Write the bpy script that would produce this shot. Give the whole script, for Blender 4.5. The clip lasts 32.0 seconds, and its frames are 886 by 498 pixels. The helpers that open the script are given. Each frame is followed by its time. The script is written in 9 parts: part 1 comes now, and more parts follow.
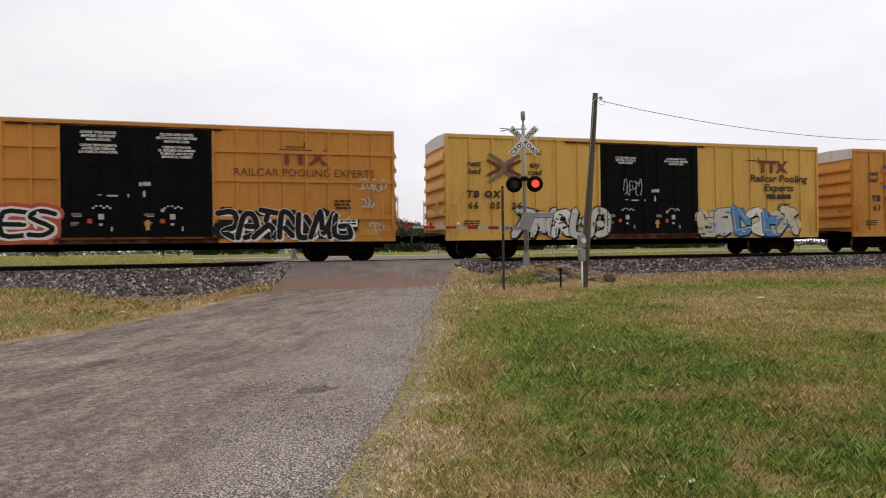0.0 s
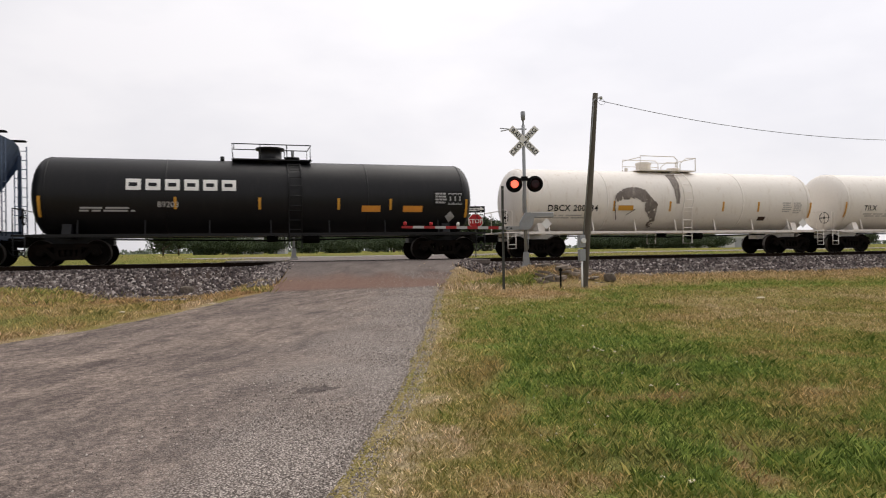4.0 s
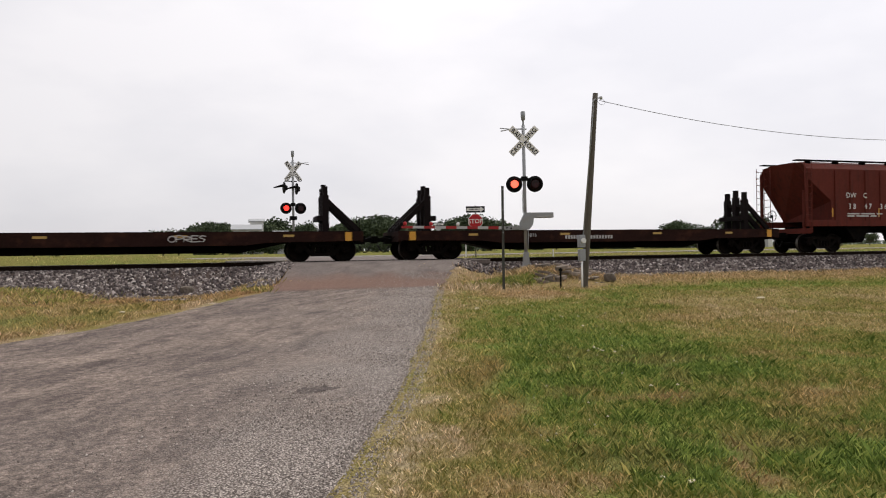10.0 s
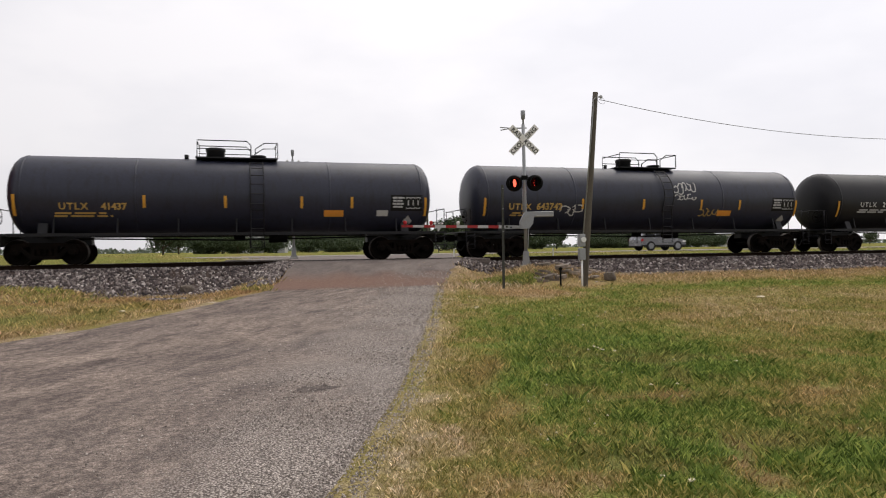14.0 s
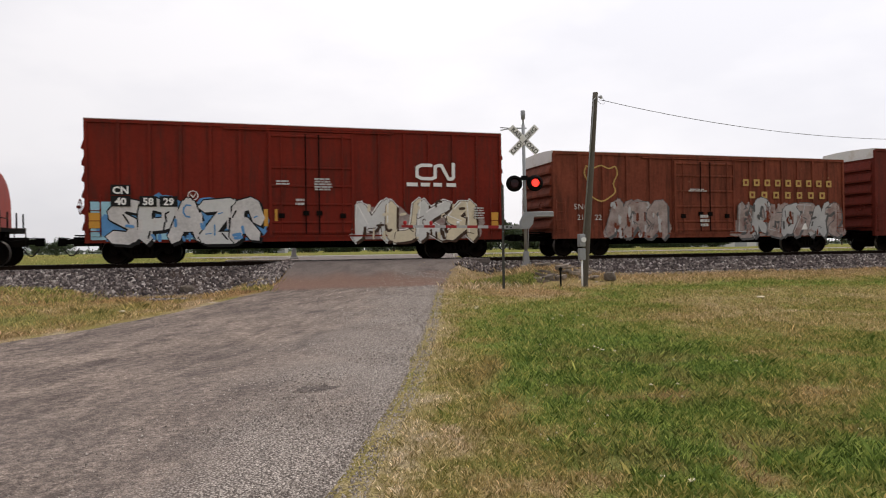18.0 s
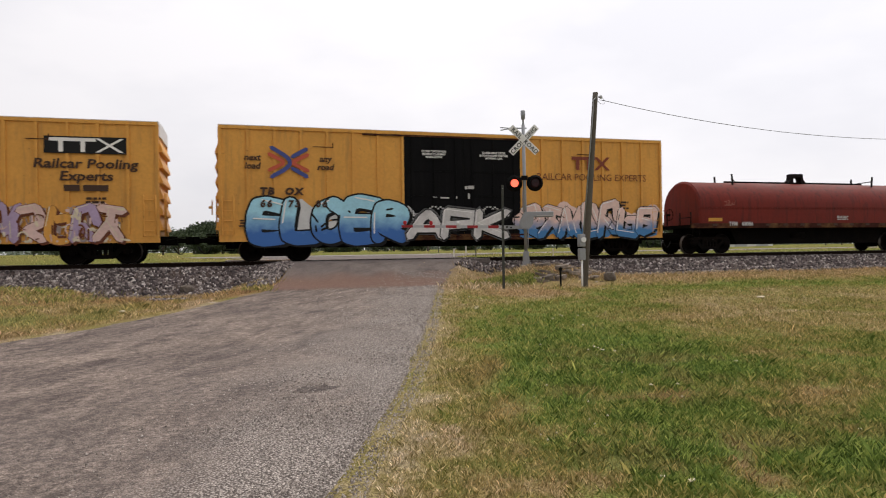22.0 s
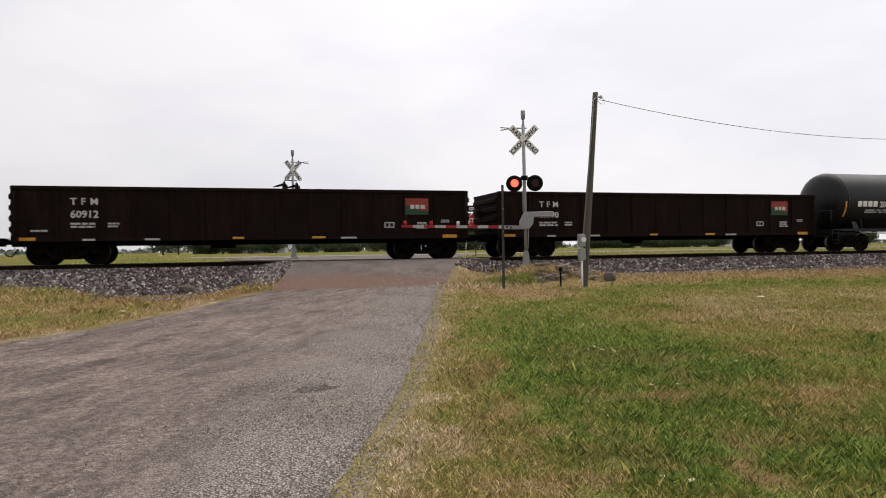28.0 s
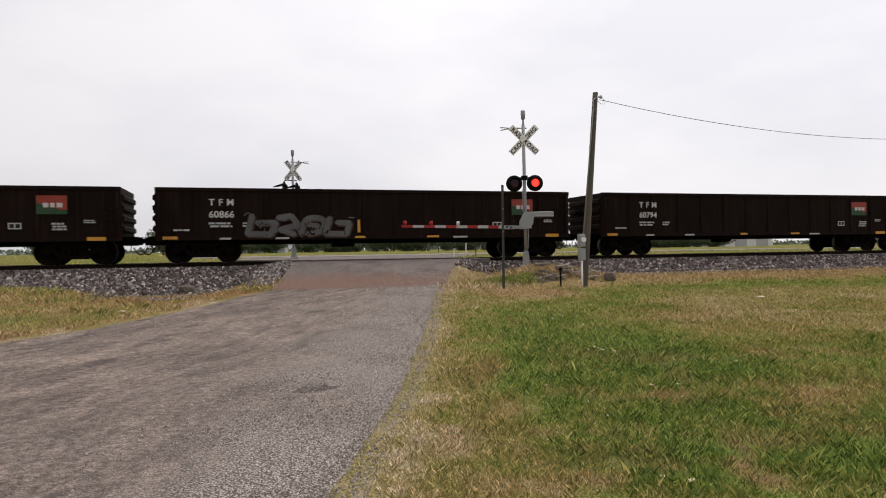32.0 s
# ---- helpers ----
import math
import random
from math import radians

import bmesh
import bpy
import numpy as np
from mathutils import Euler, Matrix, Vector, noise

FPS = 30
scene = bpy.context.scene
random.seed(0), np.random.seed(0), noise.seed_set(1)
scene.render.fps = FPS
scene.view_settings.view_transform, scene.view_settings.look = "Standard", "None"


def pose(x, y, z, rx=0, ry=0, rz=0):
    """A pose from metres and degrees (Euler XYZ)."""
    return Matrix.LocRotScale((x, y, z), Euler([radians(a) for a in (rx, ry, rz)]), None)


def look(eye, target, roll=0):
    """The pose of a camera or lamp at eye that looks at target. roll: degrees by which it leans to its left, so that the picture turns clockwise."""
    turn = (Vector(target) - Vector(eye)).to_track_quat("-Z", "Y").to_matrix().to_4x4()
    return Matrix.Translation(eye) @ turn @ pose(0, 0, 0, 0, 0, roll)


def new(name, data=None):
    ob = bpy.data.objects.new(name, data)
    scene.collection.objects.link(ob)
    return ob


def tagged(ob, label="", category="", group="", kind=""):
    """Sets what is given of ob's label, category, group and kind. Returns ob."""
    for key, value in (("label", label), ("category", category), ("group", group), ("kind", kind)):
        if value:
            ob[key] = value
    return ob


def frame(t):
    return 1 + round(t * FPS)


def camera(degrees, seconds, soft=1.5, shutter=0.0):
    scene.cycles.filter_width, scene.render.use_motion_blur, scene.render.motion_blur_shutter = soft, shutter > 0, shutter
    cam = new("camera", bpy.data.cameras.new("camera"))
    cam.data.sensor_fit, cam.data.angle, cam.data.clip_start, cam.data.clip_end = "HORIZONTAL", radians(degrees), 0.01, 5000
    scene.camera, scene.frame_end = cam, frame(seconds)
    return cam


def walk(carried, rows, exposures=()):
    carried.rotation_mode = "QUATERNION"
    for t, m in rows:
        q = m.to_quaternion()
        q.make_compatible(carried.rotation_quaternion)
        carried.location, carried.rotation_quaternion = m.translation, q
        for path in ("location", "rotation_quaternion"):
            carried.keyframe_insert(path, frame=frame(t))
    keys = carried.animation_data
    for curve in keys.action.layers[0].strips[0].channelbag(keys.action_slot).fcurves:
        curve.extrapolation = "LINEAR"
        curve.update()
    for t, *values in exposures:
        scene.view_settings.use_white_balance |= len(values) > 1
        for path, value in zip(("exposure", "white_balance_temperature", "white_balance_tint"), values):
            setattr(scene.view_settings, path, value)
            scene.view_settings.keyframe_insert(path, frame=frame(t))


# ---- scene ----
# ---------------------------------------------------------------- camera
cam = camera(66.5, 32.0, soft=1.05, shutter=0.1)
EYE = Vector((-3.1585, -27.6808, 0.3888))


def aim(lift):
    yaw, pitch = 0.28907, 0.00111 - lift
    way = Vector((math.sin(yaw) * math.cos(pitch), math.cos(yaw) * math.cos(pitch), math.sin(pitch)))
    return look(EYE, EYE + way, -0.791)


walk(cam, [(0, aim(0)), (10, aim(0)), (12.5, aim(0.0017)), (15, aim(0.0012)), (32, aim(0.0012))],
     exposures=[(0, 0.0), (6, -0.02), (7, -0.17), (8, -0.13), (9.5, -0.03), (17, 0.02), (20, 0.04), (25, 0.02), (28, -0.03), (32, -0.05)])

# ---------------------------------------------------------------- world and sun
world = bpy.data.worlds.new("overcast_sky")
scene.world = world
world.use_nodes = True
wn, wl = world.node_tree.nodes, world.node_tree.links
wn.clear()
w_out = wn.new("ShaderNodeOutputWorld")
w_bg = wn.new("ShaderNodeBackground")
w_sky = wn.new("ShaderNodeTexSky")
w_sky.sky_type = "NISHITA"
w_sky.sun_disc = False
w_sky.sun_elevation, w_sky.sun_rotation = radians(58), radians(54)
w_noise = wn.new("ShaderNodeTexNoise")
w_noise.inputs["Scale"].default_value = 2.2
w_noise.inputs["Detail"].default_value = 5
w_noise.inputs["Roughness"].default_value = 0.5
w_map = wn.new("ShaderNodeMapping")
w_co = wn.new("ShaderNodeTexCoord")
w_map.inputs["Scale"].default_value = (1, 1, 2.4)
wl.new(w_co.outputs["Generated"], w_map.inputs["Vector"])
wl.new(w_map.outputs["Vector"], w_noise.inputs["Vector"])
w_ramp = wn.new("ShaderNodeValToRGB")
w_ramp.color_ramp.elements[0].position, w_ramp.color_ramp.elements[0].color = 0.36, (9.05, 8.85, 9.25, 1)
w_ramp.color_ramp.elements[1].position, w_ramp.color_ramp.elements[1].color = 0.58, (10.55, 10.2, 10.4, 1)
w_mix = wn.new("ShaderNodeMixRGB")
w_mix.inputs["Fac"].default_value = 0.93
wl.new(w_noise.outputs["Fac"], w_ramp.inputs["Fac"])
wl.new(w_sky.outputs["Color"], w_mix.inputs["Color1"])
wl.new(w_ramp.outputs["Color"], w_mix.inputs["Color2"])
# the cloud deck is dimmer low down and away from the hidden sun
w_sep, w_elev, w_side, w_tone = wn.new("ShaderNodeSeparateXYZ"), wn.new("ShaderNodeMapRange"), wn.new("ShaderNodeMapRange"), wn.new("ShaderNodeMath")
w_elev.inputs["From Min"].default_value, w_elev.inputs["From Max"].default_value = 0.0, 0.45
w_elev.inputs["To Min"].default_value, w_elev.inputs["To Max"].default_value = 0.82, 1.06
w_side.inputs["From Min"].default_value, w_side.inputs["From Max"].default_value = -1.0, 1.0
w_side.inputs["To Min"].default_value, w_side.inputs["To Max"].default_value = 0.64, 1.12
w_dot = wn.new("ShaderNodeVectorMath")
w_dot.operation = "DOT_PRODUCT"
w_dot.inputs[1].default_value = (0.81, 0.58, 0.0)
w_tone.operation = "MULTIPLY"
w_shade = wn.new("ShaderNodeMixRGB")
w_shade.blend_type = "MULTIPLY"
w_shade.inputs["Fac"].default_value = 1.0
wl.new(w_co.outputs["Generated"], w_sep.inputs["Vector"])
wl.new(w_sep.outputs["Z"], w_elev.inputs["Value"])
wl.new(w_co.outputs["Generated"], w_dot.inputs[0])
wl.new(w_dot.outputs["Value"], w_side.inputs["Value"])
wl.new(w_elev.outputs["Result"], w_tone.inputs[0])
wl.new(w_side.outputs["Result"], w_tone.inputs[1])
wl.new(w_mix.outputs["Color"], w_shade.inputs["Color1"])
wl.new(w_tone.outputs["Value"], w_shade.inputs["Color2"])
wl.new(w_shade.outputs["Color"], w_bg.inputs["Color"])
w_bg.inputs["Strength"].default_value = 0.1
wl.new(w_bg.outputs["Background"], w_out.inputs["Surface"])

sun = new("sun", bpy.data.lights.new("sun", "SUN"))
sun.data.energy, sun.data.angle, sun.data.color = 1.75, radians(60), (1.0, 0.94, 0.86)
sun.matrix_world = look((25, 18, 50), (0, 0, 0))


# ---------------------------------------------------------------- materials
def mat(name, color, rough=0.7, metal=0.0, var=0.25, scale=3.0, fine=40.0, bump=0.15, dirt=None, dirt_amount=0.0, streak=False, rand=0.0, spec=0.28, chips=None):
    """A procedural surface: two scales of variation, optional dirt (streaked downwards) and chipped spots, fine relief."""
    m = bpy.data.materials.new(name)
    m.use_nodes = True
    n, l = m.node_tree.nodes, m.node_tree.links
    b = n["Principled BSDF"]
    b.inputs["Metallic"].default_value = metal
    b.inputs["Specular IOR Level"].default_value = spec
    co = n.new("ShaderNodeTexCoord")
    big = n.new("ShaderNodeTexNoise")
    big.inputs["Scale"].default_value, big.inputs["Detail"].default_value = scale, 6
    small = n.new("ShaderNodeTexNoise")
    small.inputs["Scale"].default_value, small.inputs["Detail"].default_value = fine, 4
    for t in (big, small):
        l.new(co.outputs["Object"], t.inputs["Vector"])
    ramp = n.new("ShaderNodeValToRGB")
    e = ramp.color_ramp.elements
    lo, hi = [max(0, c * (1 - var)) for c in color], [min(1, c * (1 + var * 0.8)) for c in color]
    e[0].position, e[0].color, e[1].position, e[1].color = 0.3, (*lo, 1), 0.7, (*hi, 1)
    blend = n.new("ShaderNodeMixRGB")
    blend.inputs["Fac"].default_value = 0.4
    l.new(big.outputs["Fac"], blend.inputs["Color1"])
    l.new(small.outputs["Fac"], blend.inputs["Color2"])
    l.new(blend.outputs["Color"], ramp.inputs["Fac"])
    out = ramp.outputs["Color"]
    if rand:
        info, hsv, mr = n.new("ShaderNodeObjectInfo"), n.new("ShaderNodeHueSaturation"), n.new("ShaderNodeMapRange")
        mr.inputs["To Min"].default_value, mr.inputs["To Max"].default_value = 1 - rand, 1 + rand
        l.new(info.outputs["Random"], mr.inputs["Value"])
        l.new(mr.outputs["Result"], hsv.inputs["Value"])
        l.new(out, hsv.inputs["Color"])
        out = hsv.outputs["Color"]
    if dirt:
        mp, dn, dr, dm = n.new("ShaderNodeMapping"), n.new("ShaderNodeTexNoise"), n.new("ShaderNodeValToRGB"), n.new("ShaderNodeMixRGB")
        mp.inputs["Scale"].default_value = (3.0, 3.0, 0.35) if streak else (1, 1, 1)
        dn.inputs["Scale"].default_value, dn.inputs["Detail"].default_value, dn.inputs["Roughness"].default_value = 1.6, 8, 0.65
        dr.color_ramp.elements[0].position, dr.color_ramp.elements[1].position = 0.62 - dirt_amount * 0.4, 0.85 - dirt_amount * 0.3
        l.new(co.outputs["Object"], mp.inputs["Vector"])
        l.new(mp.outputs["Vector"], dn.inputs["Vector"])
        l.new(dn.outputs["Fac"], dr.inputs["Fac"])
        l.new(dr.outputs["Color"], dm.inputs["Fac"])
        l.new(out, dm.inputs["Color1"])
        dm.inputs["Color2"].default_value = (*dirt, 1)
        out = dm.outputs["Color"]
    if chips:
        spot, cut, cm = n.new("ShaderNodeTexNoise"), n.new("ShaderNodeValToRGB"), n.new("ShaderNodeMixRGB")
        spot.inputs["Scale"].default_value, spot.inputs["Detail"].default_value, spot.inputs["Roughness"].default_value = 2.6, 9, 0.72
        cut.color_ramp.elements[0].position, cut.color_ramp.elements[1].position = 0.63, 0.71
        l.new(co.outputs["Object"], spot.inputs["Vector"])
        l.new(spot.outputs["Fac"], cut.inputs["Fac"])
        l.new(cut.outputs["Color"], cm.inputs["Fac"])
        l.new(out, cm.inputs["Color1"])
        cm.inputs["Color2"].default_value = (*chips, 1)
        out = cm.outputs["Color"]
    l.new(out, b.inputs["Base Color"])
    rr = n.new("ShaderNodeMapRange")
    rr.inputs["To Min"].default_value, rr.inputs["To Max"].default_value = max(0.05, rough - 0.12), min(1, rough + 0.12)
    l.new(big.outputs["Fac"], rr.inputs["Value"])
    l.new(rr.outputs["Result"], b.inputs["Roughness"])
    if bump:
        bp = n.new("ShaderNodeBump")
        bp.inputs["Strength"].default_value, bp.inputs["Distance"].default_value = bump, 0.02
        l.new(small.outputs["Fac"], bp.inputs["Height"])
        l.new(bp.outputs["Normal"], b.inputs["Normal"])
    return m


def glow(name, color, strength):
    m = bpy.data.materials.new(name)
    m.use_nodes = True
    b = m.node_tree.nodes["Principled BSDF"]
    b.inputs["Base Color"].default_value = (*color, 1)
    b.inputs["Emission Color"].default_value = (*color, 1)
    b.inputs["Emission Strength"].default_value = strength
    b.inputs["Roughness"].default_value = 0.3
    return m


M = {}
RUST = (0.10, 0.05, 0.03)
M["yellow_a"] = mat("yellow_paint", (0.68, 0.335, 0.068), 0.55, var=0.16, scale=0.5, fine=9, dirt=(0.42, 0.22, 0.06), dirt_amount=0.25, streak=True, spec=0.25, chips=(0.26, 0.10, 0.03))
M["yellow_b"] = mat("faded_yellow_paint", (0.7, 0.42, 0.1), 0.6, var=0.12, scale=0.5, fine=9, dirt=(0.5, 0.29, 0.09), dirt_amount=0.25, streak=True, spec=0.25, chips=(0.30, 0.13, 0.04))
M["yellow_c"] = mat("orange_yellow_paint", (0.60, 0.262, 0.05), 0.55, var=0.14, scale=0.5, fine=9, dirt=(0.4, 0.18, 0.05), dirt_amount=0.25, streak=True, spec=0.25, chips=(0.22, 0.085, 0.028))
M["door_black"] = mat("black_door_paint", (0.0055, 0.0055, 0.006), 0.65, var=0.4, scale=0.8, fine=12, dirt=(0.012, 0.011, 0.011), dirt_amount=0.2, streak=True, spec=0.06)
M["cn_red"] = mat("oxide_red_paint", (0.18, 0.021, 0.012), 0.6, var=0.25, scale=0.5, fine=9, dirt=(0.085, 0.022, 0.015), dirt_amount=0.42, streak=True, spec=0.08, chips=(0.07, 0.018, 0.013))
M["cn_brown"] = mat("red_brown_paint", (0.13, 0.024, 0.016), 0.65, var=0.32, scale=0.6, fine=9, dirt=(0.065, 0.02, 0.015), dirt_amount=0.3, streak=True, spec=0.08, chips=(0.05, 0.017, 0.013))
M["hopper_brown"] = mat("hopper_brown_paint", (0.11, 0.024, 0.017), 0.65, var=0.2, scale=0.6, fine=9, dirt=(0.055, 0.018, 0.014), dirt_amount=0.3, streak=True, spec=0.08)
M["wc_red"] = mat("rusted_maroon_paint", (0.19, 0.052, 0.03), 0.7, var=0.3, scale=0.9, fine=9, dirt=(0.075, 0.027, 0.017), dirt_amount=0.45, streak=True, spec=0.08, chips=(0.30, 0.15, 0.09))
M["coil_red"] = mat("coil_cover_red", (0.30, 0.032, 0.020), 0.5, var=0.15, scale=0.6, fine=9, bump=0.05, dirt=(0.15, 0.027, 0.018), dirt_amount=0.2, streak=True, spec=0.2)
M["coil_dark"] = mat("coil_cover_dark_red", (0.15, 0.019, 0.012), 0.6, var=0.2, scale=0.6, fine=9, bump=0.05, dirt=(0.055, 0.013, 0.010), dirt_amount=0.3, streak=True, spec=0.15)
M["chalked_red"] = mat("faint_chalk_on_red", (0.34, 0.15, 0.11), 0.8, var=0.3, scale=4, fine=20, bump=0)
M["tank_white"] = mat("tank_white_paint", (0.79, 0.74, 0.68), 0.5, var=0.05, scale=0.5, fine=9, dirt=(0.60, 0.52, 0.44), dirt_amount=0.16, streak=True)
M["tank_black"] = mat("tank_black_paint", (0.006, 0.006, 0.007), 0.45, var=0.25, scale=0.5, fine=10, bump=0.03, dirt=(0.010, 0.0095, 0.0095), dirt_amount=0.3, streak=True, spec=0.28)
M["tank_soot"] = mat("sooty_black_tank_paint", (0.007, 0.007, 0.009), 0.5, var=0.25, scale=0.5, fine=10, bump=0.03, dirt=(0.010, 0.0095, 0.0105), dirt_amount=0.3, streak=True, spec=0.3)
M["tank_grey"] = mat("dusty_black_tank_paint", (0.021, 0.023, 0.040), 0.42, var=0.25, scale=0.5, fine=10, bump=0.05, dirt=(0.013, 0.013, 0.017), dirt_amount=0.3, streak=True, spec=0.4)
M["hopper_grey"] = mat("hopper_light_grey_paint", (0.68, 0.645, 0.60), 0.6, var=0.07, scale=0.5, fine=9, dirt=(0.55, 0.51, 0.45), dirt_amount=0.12, streak=True)
M["hopper_blue"] = mat("hopper_blue_grey_paint", (0.095, 0.125, 0.185), 0.6, var=0.12, scale=0.6, fine=9, dirt=(0.06, 0.075, 0.105), dirt_amount=0.35, streak=True, spec=0.08)
M["deep_blue"] = mat("deep_blue_paint", (0.028, 0.045, 0.12), 0.6, var=0.15, scale=0.8, fine=12)
M["gondola"] = mat("gondola_dark_brown_paint", (0.011, 0.0065, 0.005), 0.75, var=0.35, scale=0.9, fine=14, dirt=(0.025, 0.012, 0.008), dirt_amount=0.3, streak=True, spec=0.06)
M["flat_brown"] = mat("flatcar_rusty_brown", (0.022, 0.010, 0.008), 0.8, var=0.45, scale=0.9, fine=14, dirt=(0.06, 0.024, 0.014), dirt_amount=0.25, spec=0.06)
M["rust_sill"] = mat("rust_stained_sill", (0.05, 0.018, 0.013), 0.8, var=0.4, scale=1.2, fine=14, dirt=(0.20, 0.11, 0.045), dirt_amount=0.4, spec=0.06)
M["stake"] = mat("dark_stake_steel", (0.011, 0.008, 0.008), 0.75, var=0.35, scale=1.5, fine=20, spec=0.06)
# darker than real steel: the deep shade beneath the cars is in these colours
M["under"] = mat("shade_deepened_black_steel", (0.004, 0.0034, 0.003), 0.8, var=0.4, scale=2, fine=20, dirt=(0.011, 0.0075, 0.0055), dirt_amount=0.3, spec=0.04)
M["truck"] = mat("shade_deepened_rusty_steel", (0.006, 0.0048, 0.004), 0.8, var=0.4, scale=3, fine=30, dirt=(0.018, 0.010, 0.007), dirt_amount=0.3, spec=0.04)
M["tread"] = mat("polished_wheel_tread", (0.12, 0.11, 0.10), 0.45, metal=1.0, var=0.2, scale=4)
M["galv"] = mat("galvanised_roof_steel", (0.62, 0.60, 0.58), 0.5, metal=0.3, var=0.12, scale=0.8, fine=12, dirt=(0.4, 0.33, 0.25), dirt_amount=0.2)
M["white"] = mat("white_lettering_paint", (0.78, 0.77, 0.74), 0.6, var=0.08, scale=2, fine=20, bump=0)
M["offwhite"] = mat("dull_white_paint", (0.5, 0.49, 0.47), 0.65, var=0.15, scale=2, fine=20, bump=0)
M["pale_grey"] = mat("pale_grey_paint", (0.42, 0.42, 0.42), 0.65, var=0.15, scale=2, fine=20, bump=0)
M["black"] = mat("black_lettering_paint", (0.01, 0.01, 0.01), 0.6, var=0.2, scale=2, fine=20, bump=0, spec=0.2)
M["brown_ink"] = mat("brown_lettering_paint", (0.15, 0.045, 0.02), 0.6, var=0.15, scale=2, fine=20, bump=0)
M["dark_ink"] = mat("dark_brown_lettering_paint", (0.055, 0.028, 0.016), 0.6, var=0.15, scale=2, fine=20, bump=0)
M["gold"] = mat("faded_gold_lettering", (0.46, 0.30, 0.09), 0.6, var=0.2, scale=2, fine=20, bump=0)
M["amber"] = mat("amber_reflective_tape", (0.58, 0.29, 0.04), 0.4, var=0.1, scale=4, fine=20, bump=0)
M["orange"] = mat("orange_placard", (0.66, 0.27, 0.04), 0.5, var=0.1, scale=4, fine=20, bump=0)
M["red"] = mat("red_sign_paint", (0.42, 0.018, 0.022), 0.45, var=0.1, scale=4, fine=20, bump=0)
M["arm_red"] = mat("gate_arm_red", (0.30, 0.02, 0.022), 0.5, var=0.12, scale=4, fine=20, bump=0)
M["logo_blue"] = mat("logo_blue_paint", (0.06, 0.08, 0.26), 0.6, var=0.15, scale=2, fine=20, bump=0)
M["chevron_grey"] = mat("faded_chevron_grey", (0.20, 0.14, 0.135), 0.7, var=0.2, scale=3, fine=20, bump=0)
M["mark_red"] = mat("red_brown_mark_paint", (0.20, 0.045, 0.024), 0.6, var=0.2, scale=3, fine=20, bump=0)
M["logo_red"] = mat("logo_red_paint", (0.52, 0.10, 0.05), 0.6, var=0.15, scale=2, fine=20, bump=0)
M["teal"] = mat("teal_spray_paint", (0.16, 0.40, 0.38), 0.6, var=0.25, scale=1.2, fine=10, bump=0)
M["aqua"] = mat("pale_blue_spray_paint", (0.34, 0.60, 0.70), 0.6, var=0.2, scale=1.2, fine=10, bump=0)
M["sky_blue"] = mat("blue_spray_paint", (0.10, 0.27, 0.52), 0.6, var=0.25, scale=1.2, fine=10, bump=0)
M["pink"] = mat("pale_pink_spray_paint", (0.66, 0.47, 0.42), 0.6, var=0.2, scale=1.2, fine=10, bump=0)
M["lilac"] = mat("lilac_spray_paint", (0.42, 0.32, 0.46), 0.6, var=0.2, scale=1.2, fine=10, bump=0)
M["silver"] = mat("silver_spray_paint", (0.60, 0.58, 0.56), 0.5, var=0.3, scale=1.2, fine=10, bump=0)
M["olive"] = mat("olive_spray_paint", (0.16, 0.18, 0.06), 0.6, var=0.25, scale=1.2, fine=10, bump=0)
M["cream"] = mat("cream_spray_paint", (0.66, 0.58, 0.42), 0.6, var=0.2, scale=1.2, fine=10, bump=0)
M["faded_print"] = mat("faded_grey_print", (0.48, 0.45, 0.42), 0.65, var=0.25, scale=2, fine=20, bump=0)
M["ghost"] = mat("half_worn_silver_spray", (0.33, 0.27, 0.25), 0.65, var=0.35, scale=2.5, fine=14, bump=0, dirt=(0.15, 0.045, 0.03), dirt_amount=0.35)
M["emblem_red"] = mat("faded_emblem_red", (0.26, 0.045, 0.03), 0.6, var=0.25, scale=2, fine=20, bump=0)
M["emblem_green"] = mat("faded_emblem_green", (0.022, 0.066, 0.03), 0.6, var=0.25, scale=2, fine=20, bump=0)
M["stain"] = mat("oily_product_stain", (0.20, 0.17, 0.15), 0.6, var=0.35, scale=1.2, fine=10, bump=0, dirt=(0.5, 0.46, 0.4), dirt_amount=0.2, streak=True)
M["steel"] = mat("galvanised_signal_steel", (0.29, 0.30, 0.31), 0.5, metal=0.3, var=0.12, scale=4, fine=30, dirt=(0.28, 0.25, 0.22), dirt_amount=0.2)
M["signal_black"] = mat("signal_black_paint", (0.005, 0.005, 0.005), 0.6, var=0.3, scale=5, fine=30, spec=0.08)
M["lens_dark"] = mat("unlit_red_lens", (0.03, 0.004, 0.005), 0.2, var=0.2, scale=20, fine=60, bump=0)
M["lens_lit"] = glow("lit_red_lens", (1.0, 0.045, 0.03), 1.5)
M["lens_core"] = glow("lit_lens_core", (1.0, 0.12, 0.07), 1.9)
M["wood"] = mat("weathered_pole_wood", (0.105, 0.09, 0.072), 0.85, var=0.3, scale=1.2, fine=25, bump=0.4, dirt=(0.06, 0.05, 0.038), dirt_amount=0.3, streak=True)
M["post_steel"] = mat("green_grey_steel_post", (0.075, 0.078, 0.068), 0.7, var=0.2, scale=3, fine=30, dirt=RUST, dirt_amount=0.15)
M["rail_side"] = mat("rusty_rail_steel", (0.016, 0.010, 0.007), 0.8, var=0.3, scale=1, fine=20, spec=0.05)
M["rail_top"] = mat("polished_rail_head", (0.3, 0.28, 0.27), 0.4, metal=1.0, var=0.1, scale=2)
